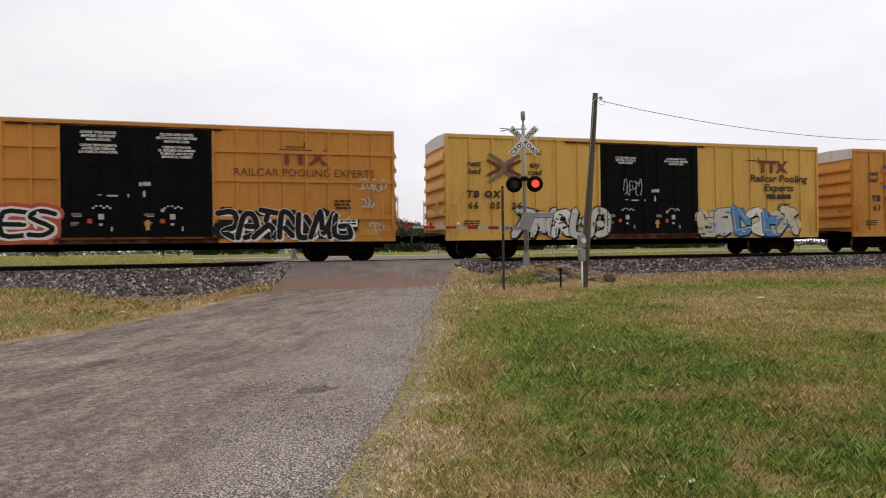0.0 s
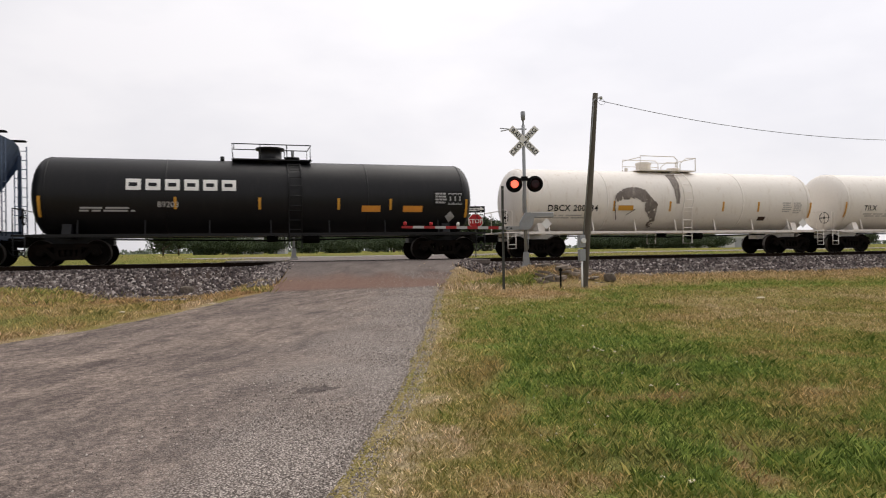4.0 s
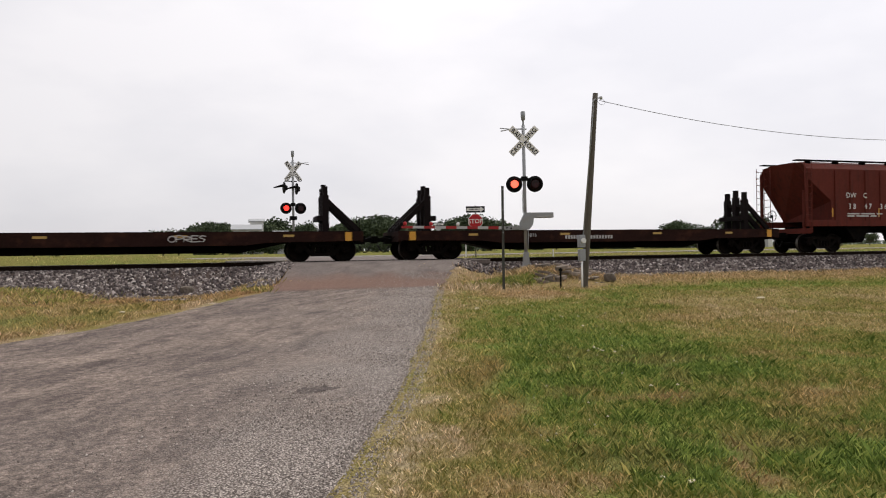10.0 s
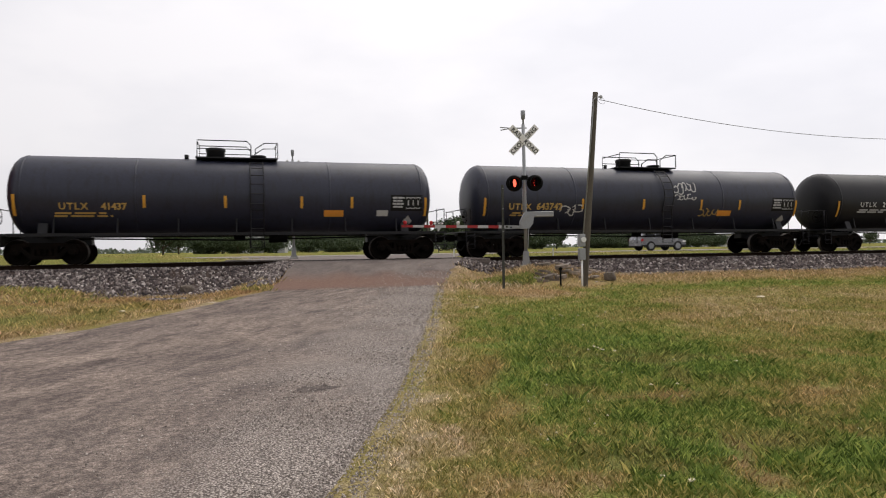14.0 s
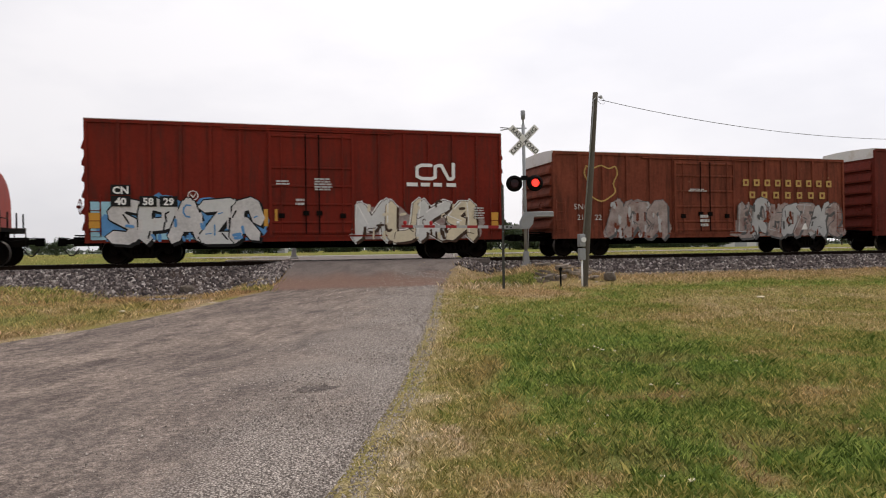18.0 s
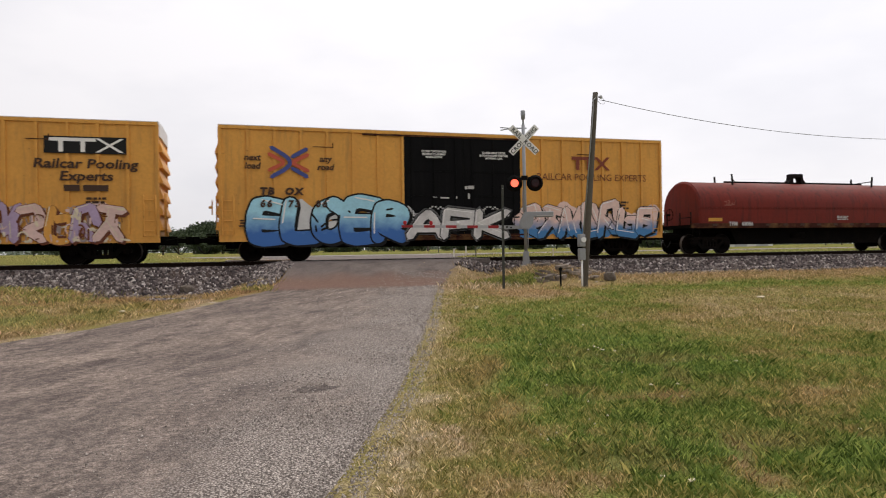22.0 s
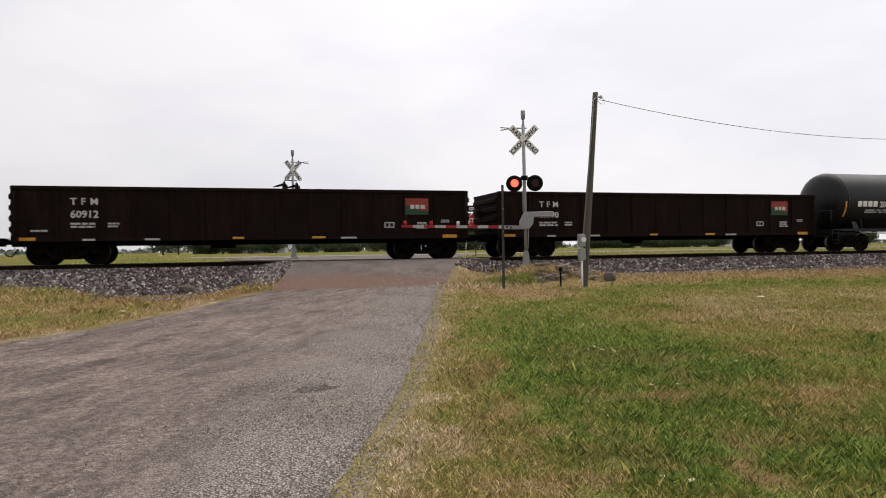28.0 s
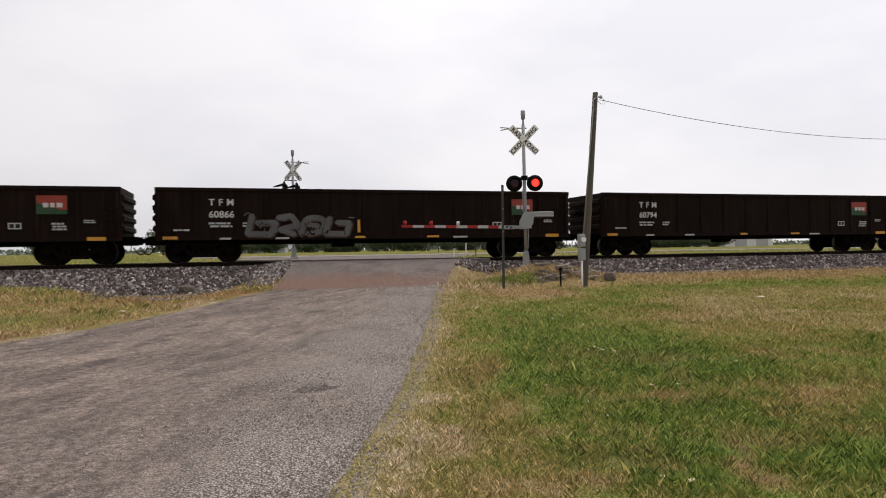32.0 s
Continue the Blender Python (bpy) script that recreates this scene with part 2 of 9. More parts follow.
M["tie"] = mat("creosoted_tie_wood", (0.032, 0.025, 0.02), 0.9, var=0.35, scale=2, fine=25, bump=0.4, rand=0.25, spec=0.15)
M["rock"] = mat("limestone_boulder", (0.25, 0.205, 0.165), 0.9, var=0.55, scale=3.5, fine=20, bump=0.6, rand=0.5)
M["conc"] = mat("weathered_concrete", (0.36, 0.35, 0.33), 0.85, var=0.2, scale=2, fine=25, bump=0.2)
M["bark"] = mat("tree_bark", (0.10, 0.075, 0.055), 0.9, var=0.3, scale=4, fine=25, bump=0.4)
M["building_white"] = mat("white_metal_siding", (0.62, 0.62, 0.61), 0.6, var=0.08, scale=0.6, fine=10)
M["roof_grey"] = mat("grey_metal_roof", (0.36, 0.37, 0.38), 0.55, var=0.12, scale=0.6, fine=10)
M["glass"] = mat("dark_vehicle_glass", (0.015, 0.017, 0.02), 0.08, var=0.1, bump=0, spec=0.8)
M["rubber"] = mat("black_tyre_rubber", (0.018, 0.018, 0.018), 0.8, var=0.2, scale=8)
M["silver_car"] = mat("silver_car_paint", (0.27, 0.275, 0.30), 0.25, metal=0.4, var=0.04, bump=0)
M["grey_car"] = mat("pale_grey_pickup_paint", (0.45, 0.45, 0.46), 0.25, metal=0.3, var=0.04, bump=0)
M["white_car"] = mat("white_car_paint", (0.75, 0.75, 0.74), 0.25, var=0.03, bump=0)
M["dark_car"] = mat("dark_blue_car_paint", (0.03, 0.035, 0.05), 0.25, metal=0.3, var=0.05, bump=0)
M["lamp_glass"] = mat("vehicle_lamp_glass", (0.7, 0.7, 0.68), 0.15, var=0.05, bump=0)
def fade(name, low, high, z0, z1):
    """Sprayed paint that passes from one colour to another with height on the car."""
    m = mat(name, high, 0.6, var=0.15, scale=1.5, fine=12, bump=0)
    n, l = m.node_tree.nodes, m.node_tree.links
    b = n["Principled BSDF"]
    co, sep, mr, mix, wob = n.new("ShaderNodeTexCoord"), n.new("ShaderNodeSeparateXYZ"), n.new("ShaderNodeMapRange"), n.new("ShaderNodeMixRGB"), n.new("ShaderNodeTexNoise")
    wob.inputs["Scale"].default_value = 3.0
    add = n.new("ShaderNodeMath")
    add.operation = "MULTIPLY_ADD"
    add.inputs[1].default_value = 0.5
    l.new(co.outputs["Object"], sep.inputs["Vector"])
    l.new(co.outputs["Object"], wob.inputs["Vector"])
    l.new(wob.outputs["Fac"], add.inputs[0])
    l.new(sep.outputs["Z"], add.inputs[2])
    mr.inputs["From Min"].default_value, mr.inputs["From Max"].default_value = z0 + 0.25, z1 + 0.25
    l.new(add.outputs[0], mr.inputs["Value"])
    old = b.inputs["Base Color"].links[0].from_socket
    l.new(mr.outputs["Result"], mix.inputs["Fac"])
    mix.inputs["Color1"].default_value = (*low, 1)
    l.new(old, mix.inputs["Color2"])
    l.new(mix.outputs["Color"], b.inputs["Base Color"])
    return m


M["aqua_to_blue"] = fade("aqua_to_blue_spray", (0.05, 0.15, 0.42), (0.36, 0.66, 0.78), 1.1, 1.9)
M["pink_over_blue"] = fade("pink_over_blue_spray", (0.06, 0.2, 0.42), (0.72, 0.52, 0.46), 1.15, 1.6)
M["pink_to_mauve"] = fade("pink_to_mauve_spray", (0.34, 0.12, 0.16), (0.52, 0.33, 0.36), 1.0, 1.9)
M["olive_dark"] = fade("olive_to_black_spray", (0.02, 0.022, 0.016), (0.15, 0.165, 0.06), 1.0, 1.55)
M["purple"] = mat("dark_purple_spray", (0.07, 0.016, 0.07), 0.6, var=0.3, scale=1.5, fine=12, bump=0)
M["grey_white"] = mat("greyish_white_spray", (0.60, 0.60, 0.58), 0.6, var=0.12, scale=1.5, fine=12, bump=0)
M["teal_dim"] = mat("thin_teal_spray_paint", (0.10, 0.17, 0.17), 0.6, var=0.3, scale=1.2, fine=10, bump=0)
M["tag_grey"] = mat("thin_grey_spray_paint", (0.10, 0.10, 0.10), 0.6, var=0.4, scale=1.2, fine=10, bump=0)
# ---------------------------------------------------------------- mesh tools
def box(bm, x0, x1, y0, y1, z0, z1, bevel=0.0):
    v = [bm.verts.new((x, y, z)) for x in (x0, x1) for y in (y0, y1) for z in (z0, z1)]
    fs = [bm.faces.new([v[i] for i in f]) for f in ((0, 1, 3, 2), (4, 6, 7, 5), (0, 4, 5, 1), (2, 3, 7, 6), (0, 2, 6, 4), (1, 5, 7, 3))]
    if bevel:
        bmesh.ops.bevel(bm, geom=list({e for f in fs for e in f.edges}), offset=bevel, segments=1, affect="EDGES")


def frame_of(axis):
    a = Vector(axis).normalized()
    s = a.cross(Vector((0, 0, 1)) if abs(a.z) < 0.9 else Vector((1, 0, 0))).normalized()
    return a, s, s.cross(a)


def cyl(bm, p0, p1, r0, r1=None, n=12, caps=True):
    r1 = r0 if r1 is None else r1
    p0, p1 = Vector(p0), Vector(p1)
    a, s, u = frame_of(p1 - p0)
    rings = []
    for p, r in ((p0, r0), (p1, r1)):
        rings.append([bm.verts.new(p + (s * math.cos(2 * math.pi * i / n) + u * math.sin(2 * math.pi * i / n)) * r) for i in range(n)])
    for i in range(n):
        j = (i + 1) % n
        f = bm.faces.new((rings[0][i], rings[0][j], rings[1][j], rings[1][i]))
        f.smooth = n > 6
    if caps:
        bm.faces.new(rings[0][::-1])
        bm.faces.new(rings[1])


def tube(bm, pts, r, n=6):
    sweep(bm, pts, r, n)


def sweep(bm, pts, r, n=6, shut=False):
    """One unbroken round bar along the points."""
    pts = [Vector(p) for p in pts]
    rings = []
    for k, p in enumerate(pts):
        a = pts[k - 1] if k or shut else p
        b = pts[(k + 1) % len(pts)] if k < len(pts) - 1 or shut else p
        ax, s, u = frame_of(b - a)
        if rings and s.dot(old) < 0:
            s, u = -s, -u
        old = s
        rings.append([bm.verts.new(p + (s * math.cos(6.28318 * i / n) + u * math.sin(6.28318 * i / n)) * r) for i in range(n)])
    for p, q in list(zip(rings[:-1], rings[1:])) + ([(rings[-1], rings[0])] if shut else []):
        for i in range(n):
            bm.faces.new((p[i], p[(i + 1) % n], q[(i + 1) % n], q[i])).smooth = True
    if not shut:
        bm.faces.new(rings[0][::-1])
        bm.faces.new(rings[-1])


def lathe(bm, profile, origin, axis, n=16, smooth=True, shut=True):
    """Rings of (distance along the axis, radius)."""
    o = Vector(origin)
    a, s, u = frame_of(axis)
    rings = [[bm.verts.new(o + a * d + (s * math.cos(2 * math.pi * i / n) + u * math.sin(2 * math.pi * i / n)) * max(r, 0.0005)) for i in range(n)] for d, r in profile]
    for r0, r1 in zip(rings[:-1], rings[1:]):
        for i in range(n):
            j = (i + 1) % n
            bm.faces.new((r0[i], r0[j], r1[j], r1[i])).smooth = smooth
    if shut:
        bm.faces.new(rings[0][::-1])
        bm.faces.new(rings[-1])


def prism(bm, poly, lo, hi, axis="y"):
    """A polygon in the two other axes, drawn out along the axis from lo to hi."""
    def at(p, h):
        return {"y": (p[0], h, p[1]), "x": (h, p[0], p[1]), "z": (p[0], p[1], h)}[axis]
    a = [bm.verts.new(at(p, lo)) for p in poly]
    b = [bm.verts.new(at(p, hi)) for p in poly]
    k = len(poly)
    bm.faces.new(a)
    bm.faces.new(b[::-1])
    for i in range(k):
        j = (i + 1) % k
        bm.faces.new((a[j], a[i], b[i], b[j]))


def mesh_of(name, bm, material):
    bmesh.ops.recalc_face_normals(bm, faces=bm.faces)
    me = bpy.data.meshes.new(name)
    bm.to_mesh(me)
    bm.free()
    for x in material if isinstance(material, (list, tuple)) else (material,):
        me.materials.append(x)
    return me


def part(name, bm, material, parent, label="", m=None):
    ob = new(name, bm if isinstance(bm, bpy.types.Mesh) else mesh_of(name, bm, material))
    ob.parent = parent
    if m is not None:
        ob.matrix_basis = m
    return tagged(ob, label)


def thing(name, label, category, m=None, group="", kind=""):
    ob = new(name)
    ob.empty_display_size = 0.2
    if m is not None:
        ob.matrix_basis = m
    return tagged(ob, label, category, group, kind)


def solid(name, bm, material, label, category="", m=None, group="", kind=""):
    ob = new(name, mesh_of(name, bm, material))
    if m is not None:
        ob.matrix_basis = m
    return tagged(ob, label, category, group, kind)


def B():
    return bmesh.new()


def box_part(name, x0, x1, y0, y1, z0, z1, material, parent, label="", bevel=0.0):
    bm = B()
    box(bm, x0, x1, y0, y1, z0, z1, bevel)
    return part(name, bm, material, parent, label)


def face_plate(bm, pts, y):
    """A flat shape in x and z at y, seen from -y."""
    bm.faces.new([bm.verts.new((x, y, z)) for x, z in pts])


def words(text, size, x, z, y, material, parent, spread=1.0, shear=0.0, align="CENTER", name="lettering", bold=0.0, wide=1.0, label=""):
    """Lettering painted on a side that faces -y; x, z: middle (or left end) and baseline."""
    cu = bpy.data.curves.new(name, "FONT")
    cu.body, cu.size, cu.align_x, cu.space_character, cu.shear, cu.offset = text, size, align, spread, shear, bold
    cu.resolution_u = 2
    tmp = bpy.data.objects.new(name, cu)
    scene.collection.objects.link(tmp)
    me = bpy.data.meshes.new_from_object(tmp.evaluated_get(bpy.context.evaluated_depsgraph_get()))
    bpy.data.objects.remove(tmp)
    bpy.data.curves.remove(cu)
    me.materials.clear()
    me.materials.append(material)
    me.transform(Matrix(((wide, 0, 0, x), (0, 0, -1, y), (0, 1, 0, z), (0, 0, 0, 1))))
    return tagged(part(name, me, material, parent, label), kind="stuff" if len(text) > 3 else "")


def bars(rows, y, material, parent, name="small_print", label=""):
    """Illegible print: rows of (x0, x1, z0, z1)."""
    if name != "small_print" and len(rows) < 9:
        for x0, x1, z0, z1 in rows:
            bm = B()
            k = max(1, math.ceil((z1 - z0) / 0.08))
            side = [(bm.verts.new((x0, y, z0 + (z1 - z0) * i / k)), bm.verts.new((x1, y, z0 + (z1 - z0) * i / k))) for i in range(k + 1)]
            for p, q in zip(side[:-1], side[1:]):
                bm.faces.new((p[0], p[1], q[1], q[0]))
            ob = part(name, bm, material, parent, label)
        return ob
    bm = B()
    for x0, x1, z0, z1 in rows:
        face_plate(bm, [(x0, z0), (x1, z0), (x1, z1), (x0, z1)], y)
    return tagged(part(name, bm, material, parent, label), kind="stuff")


def print_block(x, z, w, h, lines, rnd):
    """Rows of word-like bars that fill a block whose upper left corner is x, z."""
    out = []
    step = h / lines
    for k in range(lines):
        a = x + rnd.uniform(0, 0.08) * w
        end = x + w * rnd.uniform(0.82, 1.0)
        while a < end - 0.02:
            b = min(end, a + rnd.uniform(0.12, 0.4) * w)
            out.append((a, b, z - k * step - step * 0.62, z - k * step))
            a = b + 0.05 * w
    return out


# letters as strokes in a unit cell, for sprayed writing
STROKES = {
    "A": [[(0, 0), (0.5, 1), (1, 0)], [(0.22, 0.4), (0.8, 0.4)]], "P": [[(0.1, 0), (0.1, 1), (0.9, 0.9), (0.9, 0.55), (0.1, 0.45)]],
    "K": [[(0.1, 0), (0.1, 1)], [(0.95, 1), (0.15, 0.5), (1, 0)]], "E": [[(0.95, 0.95), (0.1, 1), (0.1, 0), (0.95, 0.05)], [(0.1, 0.5), (0.8, 0.5)]],
    "I": [[(0.5, 0), (0.5, 1)]],
    "R": [[(0.1, 0), (0.1, 1), (0.85, 0.9), (0.8, 0.55), (0.15, 0.5), (0.95, 0)]], "M": [[(0, 0), (0.1, 1), (0.5, 0.35), (0.9, 1), (1, 0)]],
    "U": [[(0.05, 1), (0.1, 0.15), (0.5, 0), (0.9, 0.15), (0.95, 1)]], "S": [[(0.9, 0.9), (0.4, 1), (0.08, 0.72), (0.85, 0.35), (0.6, 0.02), (0.05, 0.1)]],
    "Z": [[(0.05, 0.95), (0.95, 1), (0.05, 0.03), (0.98, 0)]], "H": [[(0.1, 0), (0.1, 1)], [(0.9, 0), (0.9, 1)], [(0.1, 0.5), (0.9, 0.5)]],
    "O": [[(0.5, 1), (0.08, 0.75), (0.08, 0.25), (0.5, 0), (0.92, 0.25), (0.92, 0.75), (0.5, 1)]],
    "Y": [[(0, 1), (0.5, 0.5), (1, 1)], [(0.5, 0.5), (0.45, 0)]], "L": [[(0.1, 1), (0.1, 0.05), (0.95, 0)]],
    "D": [[(0.1, 0), (0.1, 1), (0.7, 0.85), (0.95, 0.5), (0.7, 0.12), (0.1, 0)]],
    "1": [[(0.1, 0), (0.2, 0.9), (0.7, 1), (0.95, 0.55)], [(0.35, 0.5), (0.8, 0.1)]], "2": [[(0, 0.85), (0.6, 1), (0.9, 0.55), (0.3, 0.3), (0.95, 0)]],
    "3": [[(0.1, 0.1), (0.15, 0.9), (0.85, 0.9), (0.9, 0.3), (0.4, 0.12)], [(0.4, 0.5), (0.7, 0.5)]], "4": [[(0.1, 1), (0.25, 0), (0.95, 0.1)], [(0.5, 0.95), (0.95, 0.5)]],
    "5": [[(0, 0.05), (0.5, 0.6), (1, 0)], [(0.1, 0.95), (0.95, 0.85)], [(0.5, 0.9), (0.5, 0.55)]], "6": [[(0.1, 0.95), (0.1, 0.1), (0.9, 0), (0.95, 0.6), (0.4, 0.6)]],
    "7": [[(0, 0.05), (0.28, 0.95), (0.52, 0.25), (0.95, 1)], [(0.75, 0.5), (0.9, 0)]], "8": [[(0.55, 1), (0.05, 0.62), (0.65, 0.35), (0.15, 0)], [(0.75, 0.95), (0.95, 0.05)]],
}


def ribbon(bm, pts, w, y, n=5):
    """A sprayed line of width w with round ends."""
    for k, ((x0, z0), (x1, z1)) in enumerate(zip(pts[:-1], pts[1:])):
        y -= 0.00015
        dx, dz = x1 - x0, z1 - z0
        k = math.hypot(dx, dz) or 1e-6
        ang = math.atan2(dz, dx)
        ring = [(x1 + w / 2 * math.cos(ang - math.pi / 2 + math.pi * i / n), z1 + w / 2 * math.sin(ang - math.pi / 2 + math.pi * i / n)) for i in range(n + 1)]
        ring += [(x0 + w / 2 * math.cos(ang + math.pi / 2 + math.pi * i / n), z0 + w / 2 * math.sin(ang + math.pi / 2 + math.pi * i / n)) for i in range(n + 1)]
        face_plate(bm, ring, y)


def rounded(p):
    """The line eased through its points."""
    if len(p) < 3:
        return p
    q = [p[0]] + list(p) + [p[-1]]
    out = []
    for a, b, c, d in zip(q[:-3], q[1:-2], q[2:-1], q[3:]):
        for t in (0, 0.34, 0.67):
            out.append(tuple(0.5 * (2 * b[i] + (c[i] - a[i]) * t + (2 * a[i] - 5 * b[i] + 4 * c[i] - d[i]) * t * t + (3 * b[i] - a[i] - 3 * c[i] + d[i]) * t ** 3) for i in (0, 1)))
    return out + [p[-1]]


def spray(text, x, z, w, h, y, parent, fill, line, seed=1, fat=0.4, edge=0.03, glint=None, cloud=None, slant=0.1, rough=0.07, halo=None, label="", wear=None, sharp=True):
    """A sprayed piece: cloud, outer halo and drop shadow, then letter by letter an outline and a fill, each lapping over the one before; glints on top. Figures stand for shapes that spell nothing."""
    rnd = random.Random(seed)
    n = len(text)
    cell = w / n
    fills = fill if isinstance(fill, (list, tuple)) else (fill,)
    glyphs = []
    for i, ch in enumerate(text):
        lift, tall, wide = rnd.uniform(-0.04, 0.04) * h, h * rnd.uniform(0.92, 1.06), rnd.uniform(0.92, 1.1)
        strokes = []
        for st in STROKES[ch]:
            pts = []
            for px, pz in st:
                pz2 = min(1.04, max(-0.02, pz + rnd.uniform(-rough, rough)))
                pts.append((x + cell * (i + 0.5 + wide * (px - 0.5 + rnd.uniform(-rough, rough))) + slant * (pz2 - 0.5) * h, z + max(0.06 * h, lift + pz2 * tall)))
            strokes.append(pts if sharp and rnd.random() < 0.7 else rounded(pts))
        glyphs.append(strokes)
    u = fat * min(cell, h * 0.9)
    ends = 2 if sharp else 5

    def layer(name, colour, width, off, back, which=None, text_label=""):
        bm = B()
        for i, strokes in enumerate(glyphs):
            if which is None or i % which[0] == which[1]:
                for p in strokes:
                    ribbon(bm, [(a + off[0], max(z, b + off[1])) for a, b in p], width, y - back(i), ends)
        tagged(part(name, bm, colour, parent, text_label), kind="stuff")

    if cloud:
        bm = B()
        k = max(12, int(w / h * 10))
        for i in range(k):
            r = h * rnd.uniform(0.2, 0.38)
            cx, cz = x + w * (i + rnd.random()) / k, z + min(h * 1.05, max(r * 0.5, h * rnd.uniform(0.05, 0.85)))
            face_plate(bm, [(cx + r * rnd.uniform(0.75, 1.2) * math.cos(a * 0.5236), max(z - 0.02, cz + r * rnd.uniform(0.7, 1.15) * math.sin(a * 0.5236))) for a in range(12)], y + 0.003 - 0.0004 * (i % 7))
        tagged(part("spray_cloud", bm, cloud, parent, label), kind="stuff")
    if halo:
        layer("spray_halo", halo, u + 5.5 * edge * h, (0, 0), lambda i: 0.001)
    layer("spray_shadow", line, u + 1.2 * edge * h, (0.06 * h, -0.06 * h), lambda i: 0.003)
    layer("spray_outline", line, u + 2 * edge * h, (0, 0), lambda i: 0.005 + 0.0035 * i)
    for k, colour in enumerate(fills):
        layer("spray_letters", colour, u, (0, 0), lambda i: 0.0068 + 0.0035 * i, (len(fills), k), label)
    top = 0.008 + 0.0035 * n
    if glint:
        bm = B()
        for i, strokes in enumerate(glyphs):
            for p in strokes:
                ribbon(bm, [(a - u * 0.3, b + u * 0.27) for a, b in p[:3]], max(0.025, u * 0.1), y - top, 3)
        tagged(part("spray_glint", bm, glint, parent), kind="stuff")
    # loose strokes between the letters
    bm = B()
    for i in range(n + 2):
        cx, cz = x + w * rnd.random(), z + h * rnd.uniform(0.1, 0.9)
        ribbon(bm, [(cx, cz), (cx + cell * rnd.uniform(-0.3, 0.3), max(z, cz + h * rnd.uniform(-0.25, 0.25)))], max(0.025, edge * h * 1.1), y - top - 0.001, 2)
    tagged(part("spray_stroke", bm, line, parent), kind="stuff")
    if wear:
        worn_spray(x, z, w, h, y - top - 0.003, parent, wear, seed, 16)


def scrawl(x, z, w, h, y, parent, line, seed=1, thick=0.03, loops=6, name="scrawled_tag"):
    """A quick looping tag."""
    rnd = random.Random(seed)
    bm = B()
    for k in range(loops):
        cx, cz = x + w * (k + 0.5) / loops, z + h * rnd.uniform(0.35, 0.65)
        a0, r1, r2 = rnd.uniform(0, 6), w / loops * rnd.uniform(0.45, 0.8), h * rnd.uniform(0.25, 0.5)
        ribbon(bm, [(cx + r1 * math.cos(a0 + i * 0.75), cz + r2 * math.sin(a0 + i * rnd.uniform(0.6, 0.95))) for i in range(7)], thick, y - 0.0012 * k, 3)
    return tagged(part(name, bm, line, parent), kind="stuff")


def worn_spray(x, z, w, h, y, parent, colours, seed, count=26):
    """Old overlapping spray paint, half worn off: short fat strokes, drips and loops in several colours."""
    rnd = random.Random(seed)
    for k, col in enumerate(colours):
        bm = B()
        for i in range(count):
            cx, cz = x + w * rnd.random(), z + h * rnd.random() ** 1.2
            u, v = w * rnd.uniform(0.01, 0.035), h * rnd.uniform(0.05, 0.2)
            a0, a1 = rnd.uniform(0, 6.28), rnd.uniform(1.2, 4.0)
            kind = rnd.random()
            if kind < 0.5:
                pts = [(cx, cz), (cx + u * rnd.uniform(-0.3, 0.3), max(z, cz - 1.6 * v))]
            elif kind < 0.72:
                pts = [(cx, cz), (cx + 1.5 * u, max(z, cz + v * rnd.uniform(-0.3, 0.3)))]
            else:
                pts = [(cx + u * math.cos(a0 + a1 * j / 5), max(z, cz + v * math.sin(a0 + a1 * j / 5))) for j in range(6)]
            ribbon(bm, pts, h * rnd.uniform(0.02, 0.09), y - 0.003 * k - 0.00009 * i, 3)
        tagged(part("worn_spray", bm, col, parent), kind="stuff")
# ---------------------------------------------------------------- ground, roads, track
def step(a, b, v):
    t = min(1.0, max(0.0, (v - a) / (b - a)))
    return t * t * (3 - 2 * t)


LEFT_EDGE = [(-32.7, -15.6), (-26.35, -12.6), (-23.8, -11.29), (-19.98, -9.23), (-15.77, -6.77), (-14.82, -6.03), (-13.61, -5.22), (-11.69, -4.23), (-8.95, -3.15), (-7.36, -2.44), (-5.96, -2.04), (-4.94, -1.81), (-3.28, -1.57), (3.6, -0.88), (8.06, -1.04), (11.89, -1.98), (16.99, -5.77)]
RIGHT_EDGE = [(-36.0, -7.6), (-32.73, -6.27), (-28.26, -4.43), (-23.88, -2.58), (-22.95, -2.23), (-21.71, -1.73), (-18.65, -0.73), (-14.78, 0.52), (-8.25, 2.55), (-5.96, 3.41), (-4.68, 4.07), (-2.77, 5.1), (0.42, 6.43), (3.6, 7.22), (8.07, 8.06), (11.89, 9.82), (16.99, 14.23)]


def along(pairs, y):
    if y <= pairs[0][0]:
        return pairs[0][1]
    for (a, p), (b, q) in zip(pairs[:-1], pairs[1:]):
        if y <= b:
            return p + (q - p) * (y - a) / (b - a)
    return pairs[-1][1]


def road_z(y):
    return -0.983 + 0.236 * step(-18.7, -7.23, y) + 0.727 * step(-8.25, -2.39, y) + 0.02 * step(5.5, 15.7, y)


